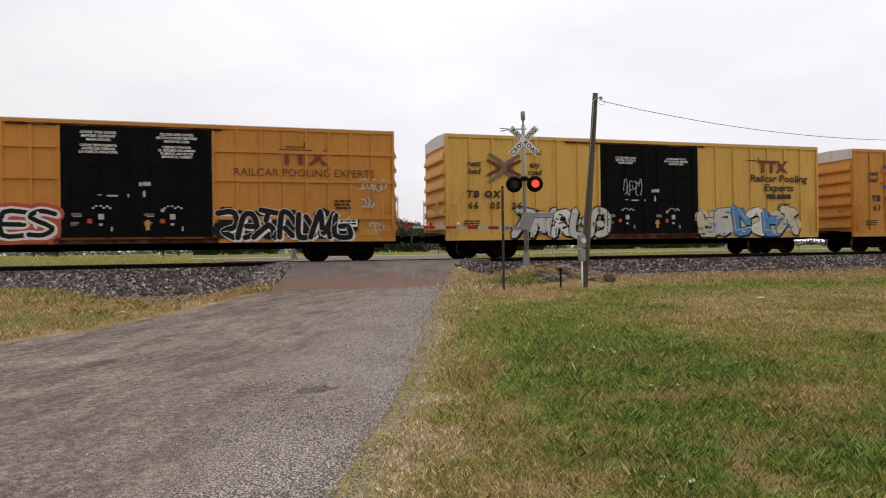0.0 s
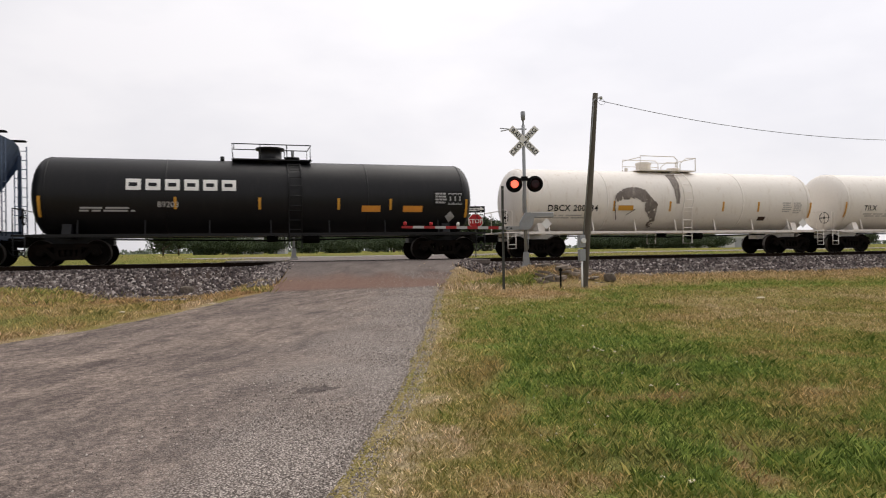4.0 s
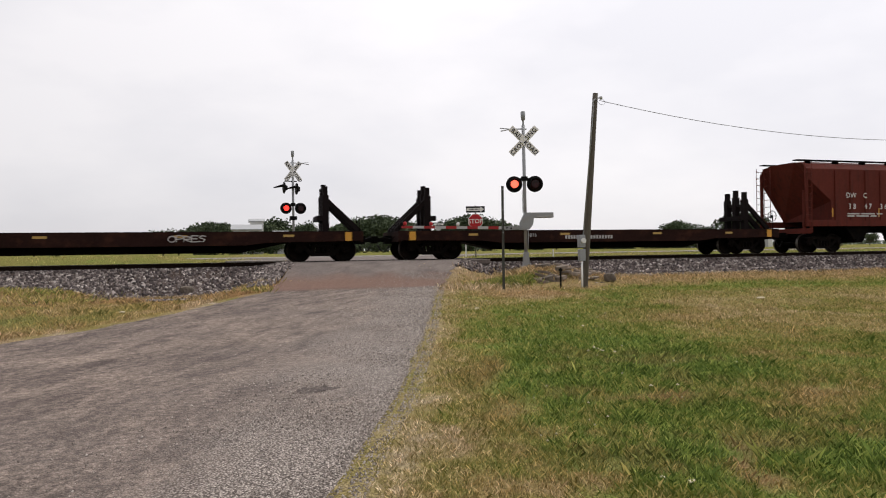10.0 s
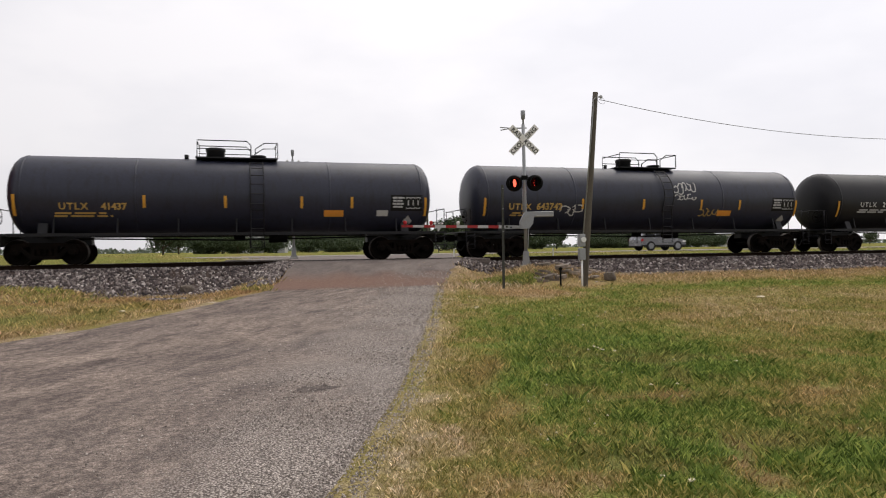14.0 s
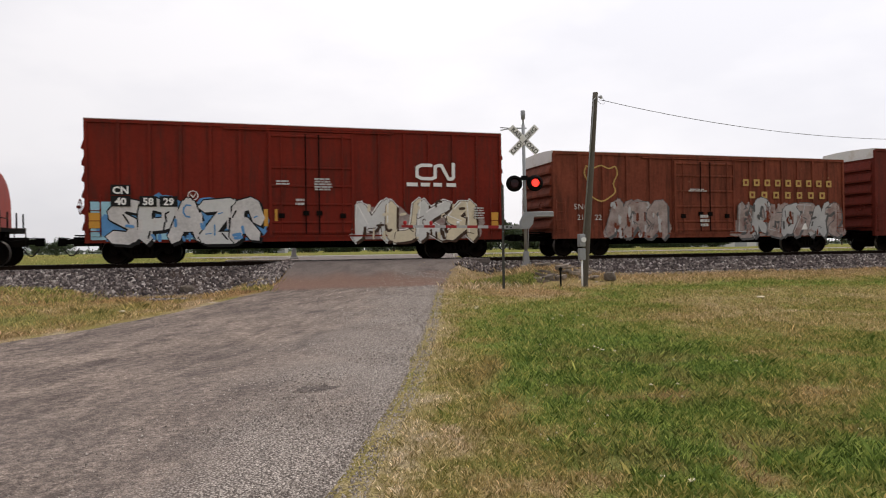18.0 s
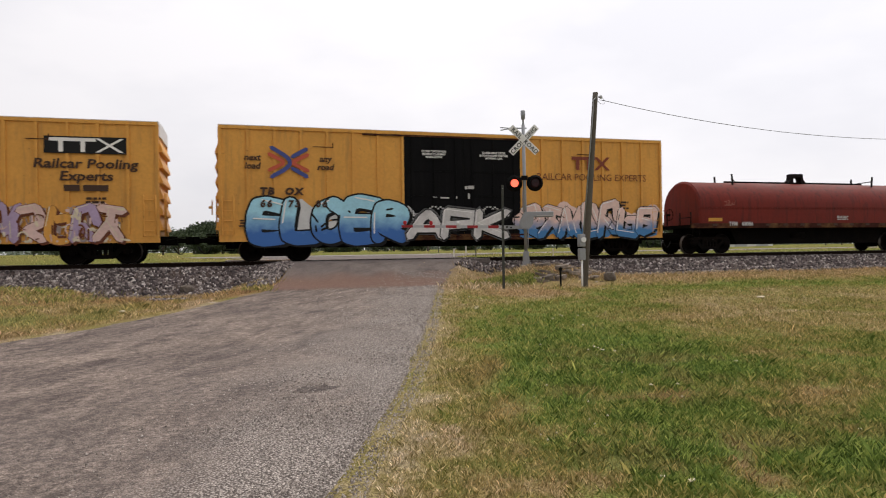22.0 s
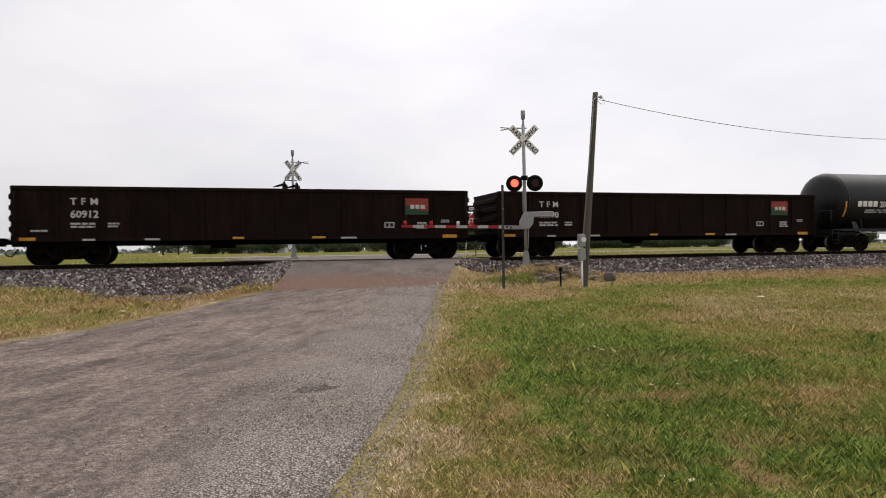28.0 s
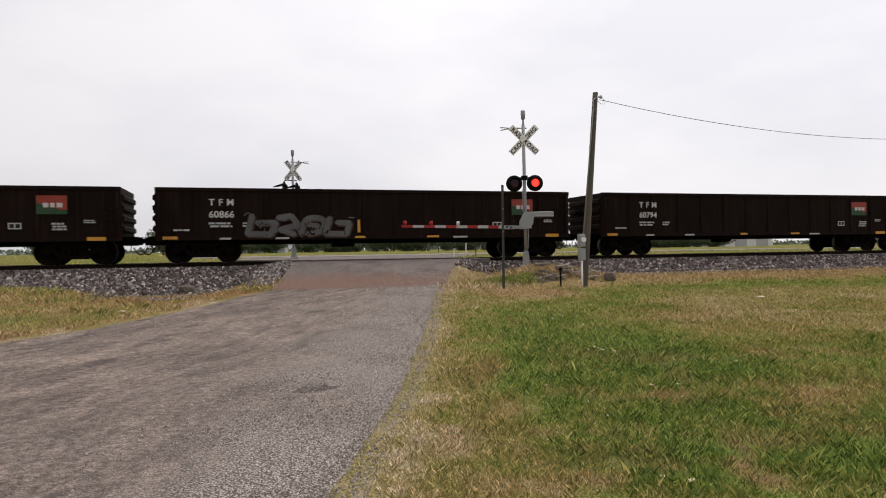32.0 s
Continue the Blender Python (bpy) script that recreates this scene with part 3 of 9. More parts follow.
def land_z(x, y):
    """The lie of the grass, without the track bed."""
    z = -0.983 + 0.236 * step(-18.7, -7.23, y)
    if y < 0:
        z -= 0.255 * step(-11.7, -5.96, y) * step(-2.1, -4.8, x) * (1 - 0.8 * step(-7, -12, x))
        z += (0.26 + 0.06 * noise.noise((x * 1.1, 2, 0))) * step(-7.0, -8.4, x) * math.exp(-((y + 5.9) / 1.5) ** 2)
        z += 0.44 * math.exp(-((x - 6.9) / 1.6) ** 2 - ((y + 6.1) / 2.15) ** 4)
    else:
        z = -0.196 + 0.196 * step(3.6, 13.2, y) + 0.196 * step(27, 32.3, y) * (1 - step(38.7, 43.5, y))
        z += 0.255 * step(-5.2, -8.0, x) * step(8, 11.2, y) * (1 - step(13.7, 15, y))
    z += 0.04 * noise.noise((x * 0.35, y * 0.3, 0)) + 0.015 * noise.noise((x * 1.3, y * 1.1, 3))
    return z


def bed_z(y):
    d = abs(y)
    return -0.226 if d < 1.75 else -0.226 - (d - 1.75) * 0.278


def ground_z(x, y):
    z = max(land_z(x, y), bed_z(y)) if abs(y) < 7.5 else land_z(x, y)
    lo, hi = along(LEFT_EDGE, y), along(RIGHT_EDGE, y)
    if y < 17:
        inside = step(lo - 1.6, lo, x) * (1 - step(hi, hi + 1.3, x))
        sunk = 0.07 * step(0.02, 0.35, min(x - lo, hi - x)) - (0.012 if y < -7.9 else -0.035)
        z = z * (1 - inside) + (road_z(y) - sunk) * inside
    if 15 < y < 28.5 or 41 < y < 56:
        z = min(z, -0.06)
    return z


def value_noise(x, y, seed):
    """Smooth noise from -1 to 1 on arrays."""
    table = np.random.default_rng(seed).uniform(-1, 1, (256, 256))
    xi, yi = np.floor(x).astype(int), np.floor(y).astype(int)
    fx, fy = x - xi, y - yi
    fx, fy = fx * fx * (3 - 2 * fx), fy * fy * (3 - 2 * fy)
    a, b = table[xi % 256, yi % 256], table[(xi + 1) % 256, yi % 256]
    c, d = table[xi % 256, (yi + 1) % 256], table[(xi + 1) % 256, (yi + 1) % 256]
    return (a + (b - a) * fx) * (1 - fy) + (c + (d - c) * fx) * fy


def ramp_up(a, b, v):
    t = np.clip((v - a) / (b - a), 0, 1)
    return t * t * (3 - 2 * t)


def edge_of(pairs, y):
    return np.interp(y, [p[0] for p in pairs], [p[1] for p in pairs])


# patches of the verge: x, y, half width across and along their lean, strength
LUSH = [(1.9, -17.3, 1.5, 3.4, 0.95), (2.0, -20.0, 1.25, 2.2, 1.0), (4.6, -14.1, 1.5, 1.4, 0.85), (6.7, -12.2, 1.1, 1.0, 0.75), (0.2, -20.3, 0.8, 1.6, 0.6), (10.6, -10.9, 7.5, 0.9, 0.75), (17.0, -8.6, 6.0, 0.8, 0.6), (0.35, -24.3, 0.75, 0.7, 0.95),
        (-0.35, -23.5, 0.6, 0.9, 0.75), (-0.1, -21.8, 0.45, 1.1, 0.7), (-0.7, -24.4, 0.45, 0.5, 0.75), (0.85, -22.9, 0.6, 0.5, 0.6), (1.6, -24.2, 0.9, 1.1, 0.8), (1.0, -23.4, 0.5, 0.9, 0.6)]
STRAW = [(6.4, -15.2, 1.9, 2.1, 0.2), (6.6, -18.0, 1.7, 2.3, 0.16), (11.5, -14.5, 3.0, 2.2, 0.16), (3.1, -21.3, 0.8, 1.3, 0.18), (2.1, -22.5, 0.6, 0.4, 0.28), (-1.35, -21.6, 0.36, 1.7, 0.2), (-1.9, -23.7, 0.5, 1.0, 0.26),
         (-1.46, -24.0, 0.32, 0.5, 0.36), (-0.47, -22.15, 0.1, 0.3, 0.4), (-0.22, -22.7, 0.16, 0.22, 0.42), (-1.17, -24.0, 0.17, 0.2, 0.4), (-0.28, -23.3, 0.14, 0.2, 0.34), (4.2, -11.0, 1.5, 1.5, 0.55), (3.4, -9.6, 0.9, 1.8, 0.4), (10.5, -12.6, 5.0, 0.7, 0.22)]
EARTH = [(-0.41, -20.7, 0.24, 0.9, 0.6), (-0.86, -22.3, 0.2, 0.5, 0.6), (0.65, -22.36, 0.36, 0.26, 0.8), (1.95, -22.65, 0.3, 0.35, 0.55), (-0.13, -24.1, 0.11, 0.24, 0.95), (-0.23, -24.5, 0.16, 0.15, 0.95),
         (0.44, -23.65, 0.3, 0.3, 0.45), (0.19, -23.56, 0.08, 0.3, 0.7), (-0.92, -22.9, 0.2, 0.16, 0.5), (5.0, -16.6, 0.5, 0.8, 0.35)]


def patch(rows, x, y):
    """How far each place lies in the patches, on arrays."""
    out = np.zeros_like(x)
    for px, py, across, run_on, k in rows:
        a, b = (x - px) * 0.87 - (y - py) * 0.5, (x - px) * 0.5 + (y - py) * 0.87
        if across > 4:
            a, b = x - px, y - py
        out = np.maximum(out, k * np.exp(-((a / across) ** 2 + (b / run_on) ** 2) ** 1.4))
    return out


def turf(x, y):
    """How dry the grass is (0 lush, 1 straw) and how rusty, on arrays."""
    x, y = np.asarray(x, float), np.asarray(y, float)
    hi, lo = edge_of(RIGHT_EDGE, y), edge_of(LEFT_EDGE, y)
    near = ramp_up(-16, -23, y)
    reach = 0.9 - 0.65 * near
    wx, wy = x + reach * value_noise(x * 0.9, y * 0.8, 31) + 0.3 * reach * value_noise(x * 3.3, y * 3, 33), y + reach * value_noise(x * 0.9, y * 0.8, 32) + 0.3 * reach * value_noise(x * 3.3, y * 3, 34)
    n1, n2, n3 = value_noise(wx * 0.6, wy * 0.55, 41), value_noise(wx * 1.9, wy * 1.7, 42), value_noise(wx * 5.5, wy * 4.5, 43)
    n4 = value_noise(x * 15, y * 12, 44)
    e = x - hi
    d = 0.38 - 0.12 * ramp_up(-18, -22, y) + 0.1 * n1 + 0.1 * n2 + 0.11 * n3 + 0.13 * n4
    d = d - 0.30 * patch(LUSH, wx, wy) + 0.62 * patch(STRAW, wx, wy)
    d = d + (0.2 + 0.08 * near) * (1 - ramp_up(0.15, 0.9 + 0.4 * n2, e))
    d = d + 0.24 * ramp_up(-10.3, -8.6, y + 0.5 * n2)
    left = 0.40 - 0.2 * ramp_up(0.1, 0.6, value_noise(wx * 0.8, wy * 1.1, 47)) + 0.2 * n1 + 0.2 * n2 + 0.14 * n3 + 0.1 * n4 - 0.1 * ramp_up(-6.0, -10, x) + 0.2 * (1 - ramp_up(0.2, 1.0, lo - x))
    d = np.where(x < lo + 0.5, left, d)
    d = np.where(y > 4, 0.36 + 0.1 * n1 + 0.08 * n2, d)
    rust = ramp_up(0.25, 0.75, value_noise(wx * 1.7 + 9, wy * 1.8, 45) * 0.75 + 0.45 * n3 + 0.2 * n4) * 0.3
    rust = np.maximum(rust, patch(EARTH, wx, wy))
    rust = np.maximum(rust, 0.75 * patch([(4.2, -10.8, 1.5, 1.4, 1.0)], wx, wy))
    rust = np.maximum(rust, 0.22 * patch(STRAW[:3], wx, wy) / 0.2 * (0.7 + 0.4 * n3))
    rust = np.maximum(rust, 0.7 * ramp_up(-10.4, -8.8, y + 0.6 * n2) * (0.65 + 0.4 * n2))
    rust = np.where(x < lo, np.clip(rust + 0.34 + 0.4 * ramp_up(-0.1, 0.5, n2 + 0.5 * n3) * ramp_up(-10, -7.2, y), 0, 0.85), rust)
    verge = (x < lo + 0.7) & (y > -7.6) & (y < 0)
    d, rust = np.where(verge, 0.5 + 0.15 * n3, d), np.where(verge, np.maximum(rust, 0.55 + 0.3 * n2), rust)
    rust = np.where(y > 4, 0.0, rust)
    return np.clip(d, 0, 1), np.clip(rust, 0, 1)


def turf_colour(n, l, dry, rust):
    """The grass colours by dryness, with rusty patches."""
    ramp = n.new("ShaderNodeValToRGB")
    e = ramp.color_ramp.elements
    e[0].position, e[0].color = 0.0, (0.125, 0.187, 0.046, 1)
    e[1].position, e[1].color = 1.0, (0.54, 0.455, 0.355, 1)
    for p, c in ((0.1, (0.178, 0.245, 0.059)), (0.25, (0.225, 0.256, 0.07)), (0.42, (0.275, 0.247, 0.084)), (0.62, (0.36, 0.292, 0.132)), (0.8, (0.43, 0.35, 0.222))):
        e.new(p).color = (*c, 1)
    l.new(dry, ramp.inputs["Fac"])
    mix = n.new("ShaderNodeMixRGB")
    mix.inputs["Color2"].default_value = (0.375, 0.24, 0.13, 1)
    l.new(rust, mix.inputs["Fac"])
    l.new(ramp.outputs["Color"], mix.inputs["Color1"])
    return mix.outputs["Color"]


def axis_steps(parts):
    out = []
    for a, b, s in parts:
        k = max(1, round((b - a) / s))
        out += [a + (b - a) * i / k for i in range(k)]
    return out + [parts[-1][1]]


def attribute(n, name):
    a = n.new("ShaderNodeAttribute")
    a.attribute_name = name
    return a.outputs["Fac"]


def ground_material():
    m = bpy.data.materials.new("mown_grass_ground")
    m.use_nodes = True
    n, l = m.node_tree.nodes, m.node_tree.links
    b = n["Principled BSDF"]
    co = n.new("ShaderNodeTexCoord")
    n1, n2 = n.new("ShaderNodeTexNoise"), n.new("ShaderNodeTexNoise")
    n1.inputs["Scale"].default_value, n1.inputs["Detail"].default_value = 9, 8
    n2.inputs["Scale"].default_value, n2.inputs["Detail"].default_value = 55, 6
    for t in (n1, n2):
        l.new(co.outputs["Object"], t.inputs["Vector"])
    mix = n.new("ShaderNodeMath")
    mix.operation = "MULTIPLY_ADD"
    mix.inputs[1].default_value, mix.inputs[2].default_value = 0.6, -0.3
    l.new(n1.outputs["Fac"], mix.inputs[0])
    add = n.new("ShaderNodeMath")
    l.new(mix.outputs[0], add.inputs[0])
    l.new(attribute(n, "dry"), add.inputs[1])
    colour = turf_colour(n, l, add.outputs[0], attribute(n, "rust"))
    dark = n.new("ShaderNodeMixRGB")
    dark.blend_type = "MULTIPLY"
    dark.inputs["Fac"].default_value = 0.8
    r2 = n.new("ShaderNodeValToRGB")
    r2.color_ramp.elements[0].position, r2.color_ramp.elements[0].color = 0.38, (0.2, 0.19, 0.18, 1)
    r2.color_ramp.elements[1].position, r2.color_ramp.elements[1].color = 0.6, (1.0, 1.0, 1.0, 1)
    l.new(n2.outputs["Fac"], r2.inputs["Fac"])
    l.new(colour, dark.inputs["Color1"])
    l.new(r2.outputs["Color"], dark.inputs["Color2"])
    l.new(dark.outputs["Color"], b.inputs["Base Color"])
    b.inputs["Roughness"].default_value = 1.0
    b.inputs["Specular IOR Level"].default_value = 0.0
    bp = n.new("ShaderNodeBump")
    bp.inputs["Strength"].default_value, bp.inputs["Distance"].default_value = 0.8, 0.03
    l.new(n2.outputs["Fac"], bp.inputs["Height"])
    l.new(bp.outputs["Normal"], b.inputs["Normal"])
    return m


def asphalt_material(name, base, pale, brown=(0.175, 0.108, 0.083), grit=1.0):
    """Worn chip seal: tar streaks along the lane, chippings, coarser and paler towards the rim."""
    m = bpy.data.materials.new(name)
    m.use_nodes = True
    n, l = m.node_tree.nodes, m.node_tree.links
    b = n["Principled BSDF"]
    co, turn, mp = n.new("ShaderNodeTexCoord"), n.new("ShaderNodeMapping"), n.new("ShaderNodeMapping")
    turn.inputs["Rotation"].default_value = (0, 0, radians(27))
    mp.inputs["Scale"].default_value = (1.9, 0.5, 1)
    l.new(co.outputs["Object"], turn.inputs["Vector"])
    l.new(turn.outputs["Vector"], mp.inputs["Vector"])

    def grain(scale, detail, rough, source):
        t = n.new("ShaderNodeTexNoise")
        t.inputs["Scale"].default_value, t.inputs["Detail"].default_value, t.inputs["Roughness"].default_value = scale, detail, rough
        l.new(source, t.inputs["Vector"])
        return t.outputs["Fac"]

    def tone(value, p0, c0, p1, c1):
        r = n.new("ShaderNodeValToRGB")
        r.color_ramp.elements[0].position, r.color_ramp.elements[0].color = p0, (*c0, 1)
        r.color_ramp.elements[1].position, r.color_ramp.elements[1].color = p1, (*c1, 1)
        l.new(value, r.inputs["Fac"])
        return r.outputs["Color"]

    def blend(kind, fac, c1, c2):
        x = n.new("ShaderNodeMixRGB")
        x.blend_type = kind
        if isinstance(fac, float):
            x.inputs["Fac"].default_value = fac
        else:
            l.new(fac, x.inputs["Fac"])
        for c, k in ((c1, "Color1"), (c2, "Color2")):
            if isinstance(c, tuple):
                x.inputs[k].default_value = (*c, 1)
            else:
                l.new(c, x.inputs[k])
        return x.outputs["Color"]

    o = co.outputs["Object"]
    col = tone(grain(1.5, 10, 0.66, mp.outputs["Vector"]), 0.36, base, 0.60, pale)
    patches = tone(grain(0.55, 4, 0.6, o), 0.42, (0.86, 0.85, 0.85), 0.6, (1.1, 1.09, 1.06))
    col = blend("MULTIPLY", 1.0, col, patches)
    col = blend("MIX", attribute(n, "brown"), col, brown)
    for size, strength in ((13.0, 0.7), (42.0, 0.75), (105.0, 0.8)):
        col = blend("MULTIPLY", strength * grit, col, tone(grain(size, 5, 0.65, o), 0.37, (0.45, 0.425, 0.42), 0.63, (1.5, 1.47, 1.45)))
    vor = n.new("ShaderNodeTexVoronoi")
    vor.inputs["Scale"].default_value = 62
    l.new(o, vor.inputs["Vector"])
    chips = blend("MULTIPLY", 1.0, tone(vor.outputs["Distance"], 0.12, (0.64, 0.575, 0.53), 0.68, (0.115, 0.096, 0.087)), tone(vor.outputs["Color"], 0.1, (0.45, 0.44, 0.43), 0.9, (1.15, 1.13, 1.1)))
    col = blend("MIX", attribute(n, "rim"), col, chips)
    l.new(col, b.inputs["Base Color"])
    b.inputs["Roughness"].default_value = 0.9
    b.inputs["Specular IOR Level"].default_value = 0.2
    bp = n.new("ShaderNodeBump")
    bp.inputs["Strength"].default_value, bp.inputs["Distance"].default_value = 0.7, 0.012
    bp.invert = True
    l.new(vor.outputs["Distance"], bp.inputs["Height"])
    l.new(bp.outputs["Normal"], b.inputs["Normal"])
    return m


M["ground"] = ground_material()
M["asphalt"] = asphalt_material("worn_chip_seal_asphalt", (0.104, 0.086, 0.079), (0.232, 0.198, 0.174))
M["approach"] = asphalt_material("grey_approach_asphalt", (0.135, 0.115, 0.107), (0.185, 0.16, 0.148), grit=0.4)
M["highway"] = asphalt_material("grey_highway_pavement", (0.22, 0.21, 0.205), (0.28, 0.27, 0.26))


def ground_sheet():
    xs = axis_steps([(-2500, -400, 350), (-400, -80, 40), (-80, -24, 4), (-24, -11, 0.7), (-11, -4, 0.3), (-4, 3, 0.14), (3, 14, 0.3), (14, 34, 0.7), (34, 90, 4), (90, 400, 40), (400, 2500, 350)])
    ys = axis_steps([(-300, -60, 40), (-60, -37, 2), (-37, -25, 0.25), (-25, -19, 0.13), (-19, -3, 0.3), (-3, 10, 0.45), (10, 58, 0.9), (58, 90, 5), (90, 400, 40), (400, 3500, 300)])
    verts = [(x, y, ground_z(x, y)) for y in ys for x in xs]
    w = len(xs)
    faces = [(j * w + i, j * w + i + 1, (j + 1) * w + i + 1, (j + 1) * w + i) for j in range(len(ys) - 1) for i in range(w - 1)]
    me = bpy.data.meshes.new("ground")
    me.from_pydata(verts, [], faces)
    dry, rust = turf([v[0] for v in verts], [v[1] for v in verts])
    for key, values in (("dry", dry), ("rust", rust)):
        me.attributes.new(key, "FLOAT", "POINT").data.foreach_set("value", values)
    me.materials.append(M["ground"])
    for p in me.polygons:
        p.use_smooth = True
    tagged(new("ground", me), "mown grass verge, green and straw-coloured in patches", "ground", kind="structure")


def strip(name, ya, yb, dy, material, label, cols=30, lift=0.0, edge=0.16):
    """A paved strip between the two road edges, with a ragged rim."""
    ys = axis_steps([(ya, yb, dy)])
    bm = B()
    rows = []
    for y in ys:
        a, b = along(LEFT_EDGE, y), along(RIGHT_EDGE, y)
        a += edge * noise.noise((0, y * 2.1, 1)) + edge * 0.5 * noise.noise((0, y * 7, 2))
        b += edge * noise.noise((5, y * 2.1, 1)) + edge * 0.5 * noise.noise((5, y * 7, 2))
        row = []
        for i in range(cols + 1):
            x = a + (b - a) * i / cols
            z = road_z(y) + lift + 0.012 * noise.noise((x * 0.8, y * 0.8, 5)) - (0.03 if i in (0, cols) else 0)
            row.append(bm.verts.new((x, y, z)))
        rows.append(row)
    for r0, r1 in zip(rows[:-1], rows[1:]):
        for i in range(cols):
            bm.faces.new((r0[i], r0[i + 1], r1[i + 1], r1[i])).smooth = True
    ob = solid(name, bm, material, label, "road", kind="structure")
    xy = np.array([v.co[:2] for v in ob.data.vertices])
    inner = edge_of(RIGHT_EDGE, xy[:, 1]) - xy[:, 0]
    wob = value_noise(xy[:, 0] * 1.3, xy[:, 1] * 1.3, 51)
    rim = (1 - ramp_up(0.1, 1.9, inner + 0.7 * wob)) * 0.8 + 0.16 * (1 - ramp_up(1.5, 4.5, inner + wob))
    brown = 0.95 * ramp_up(-8.0, -7.4, xy[:, 1]) * (1 - ramp_up(-6.5, -4.9, xy[:, 1] + 0.5 * wob))
    for key, values in (("rim", np.clip(rim * (xy[:, 1] < -8.0), 0, 1)), ("brown", brown)):
        ob.data.attributes.new(key, "FLOAT", "POINT").data.foreach_set("value", values)
    return ob


def track():
    # rails
    prof = [(-0.07, 0), (0.07, 0), (0.07, 0.015), (0.012, 0.03), (0.012, 0.125), (0.036, 0.14), (0.036, 0.168), (0.028, 0.172), (-0.028, 0.172), (-0.036, 0.168), (-0.036, 0.14), (-0.012, 0.125), (-0.012, 0.03), (-0.07, 0.015)]
    for y in (-0.755, 0.755):
        bm = B()
        prism(bm, [(y + a, z - 0.172) for a, z in prof], -160, 160, "x")
        r = solid("rail", bm, M["rail_side"], "rusty steel running rail on wooden ties", "rail", group="rails of the track", kind="structure")
        bm = B()
        box(bm, -160, 160, y - 0.028, y + 0.028, -0.001, 0.0025)
        part("rail_head", bm, M["rail_top"], r, "polished running surface")
    # ties
    bm = B()
    box(bm, -0.115, 0.115, -1.3, 1.3, -0.30, -0.150, 0.012)
    me = mesh_of("tie", bm, M["tie"])
    bed = thing("tie_row", "dark creosoted wooden ties in ballast under the rails", "tie", kind="structure")
    rnd = random.Random(4)
    x = -26.0
    while x < 42:
        if not -1.6 < x < 6.4:
            part("tie", me, None, bed, m=pose(x + rnd.uniform(-0.03, 0.03), rnd.uniform(-0.06, 0.06), rnd.uniform(-0.01, 0.006), 0, 0, rnd.uniform(-1, 1)))
        x += 0.52
    # crossing planks between and beside the rails
    cross = thing("crossing_surface", "worn asphalt and timber level crossing surface", "level crossing", kind="structure")
    for y0, y1 in ((-2.45, -0.86), (-0.62, 0.62), (0.86, 2.45)):
        box_part("crossing_panel", -1.5, 6.3, y0, y1, -0.2, -0.012, M["approach"], cross, bevel=0.02)


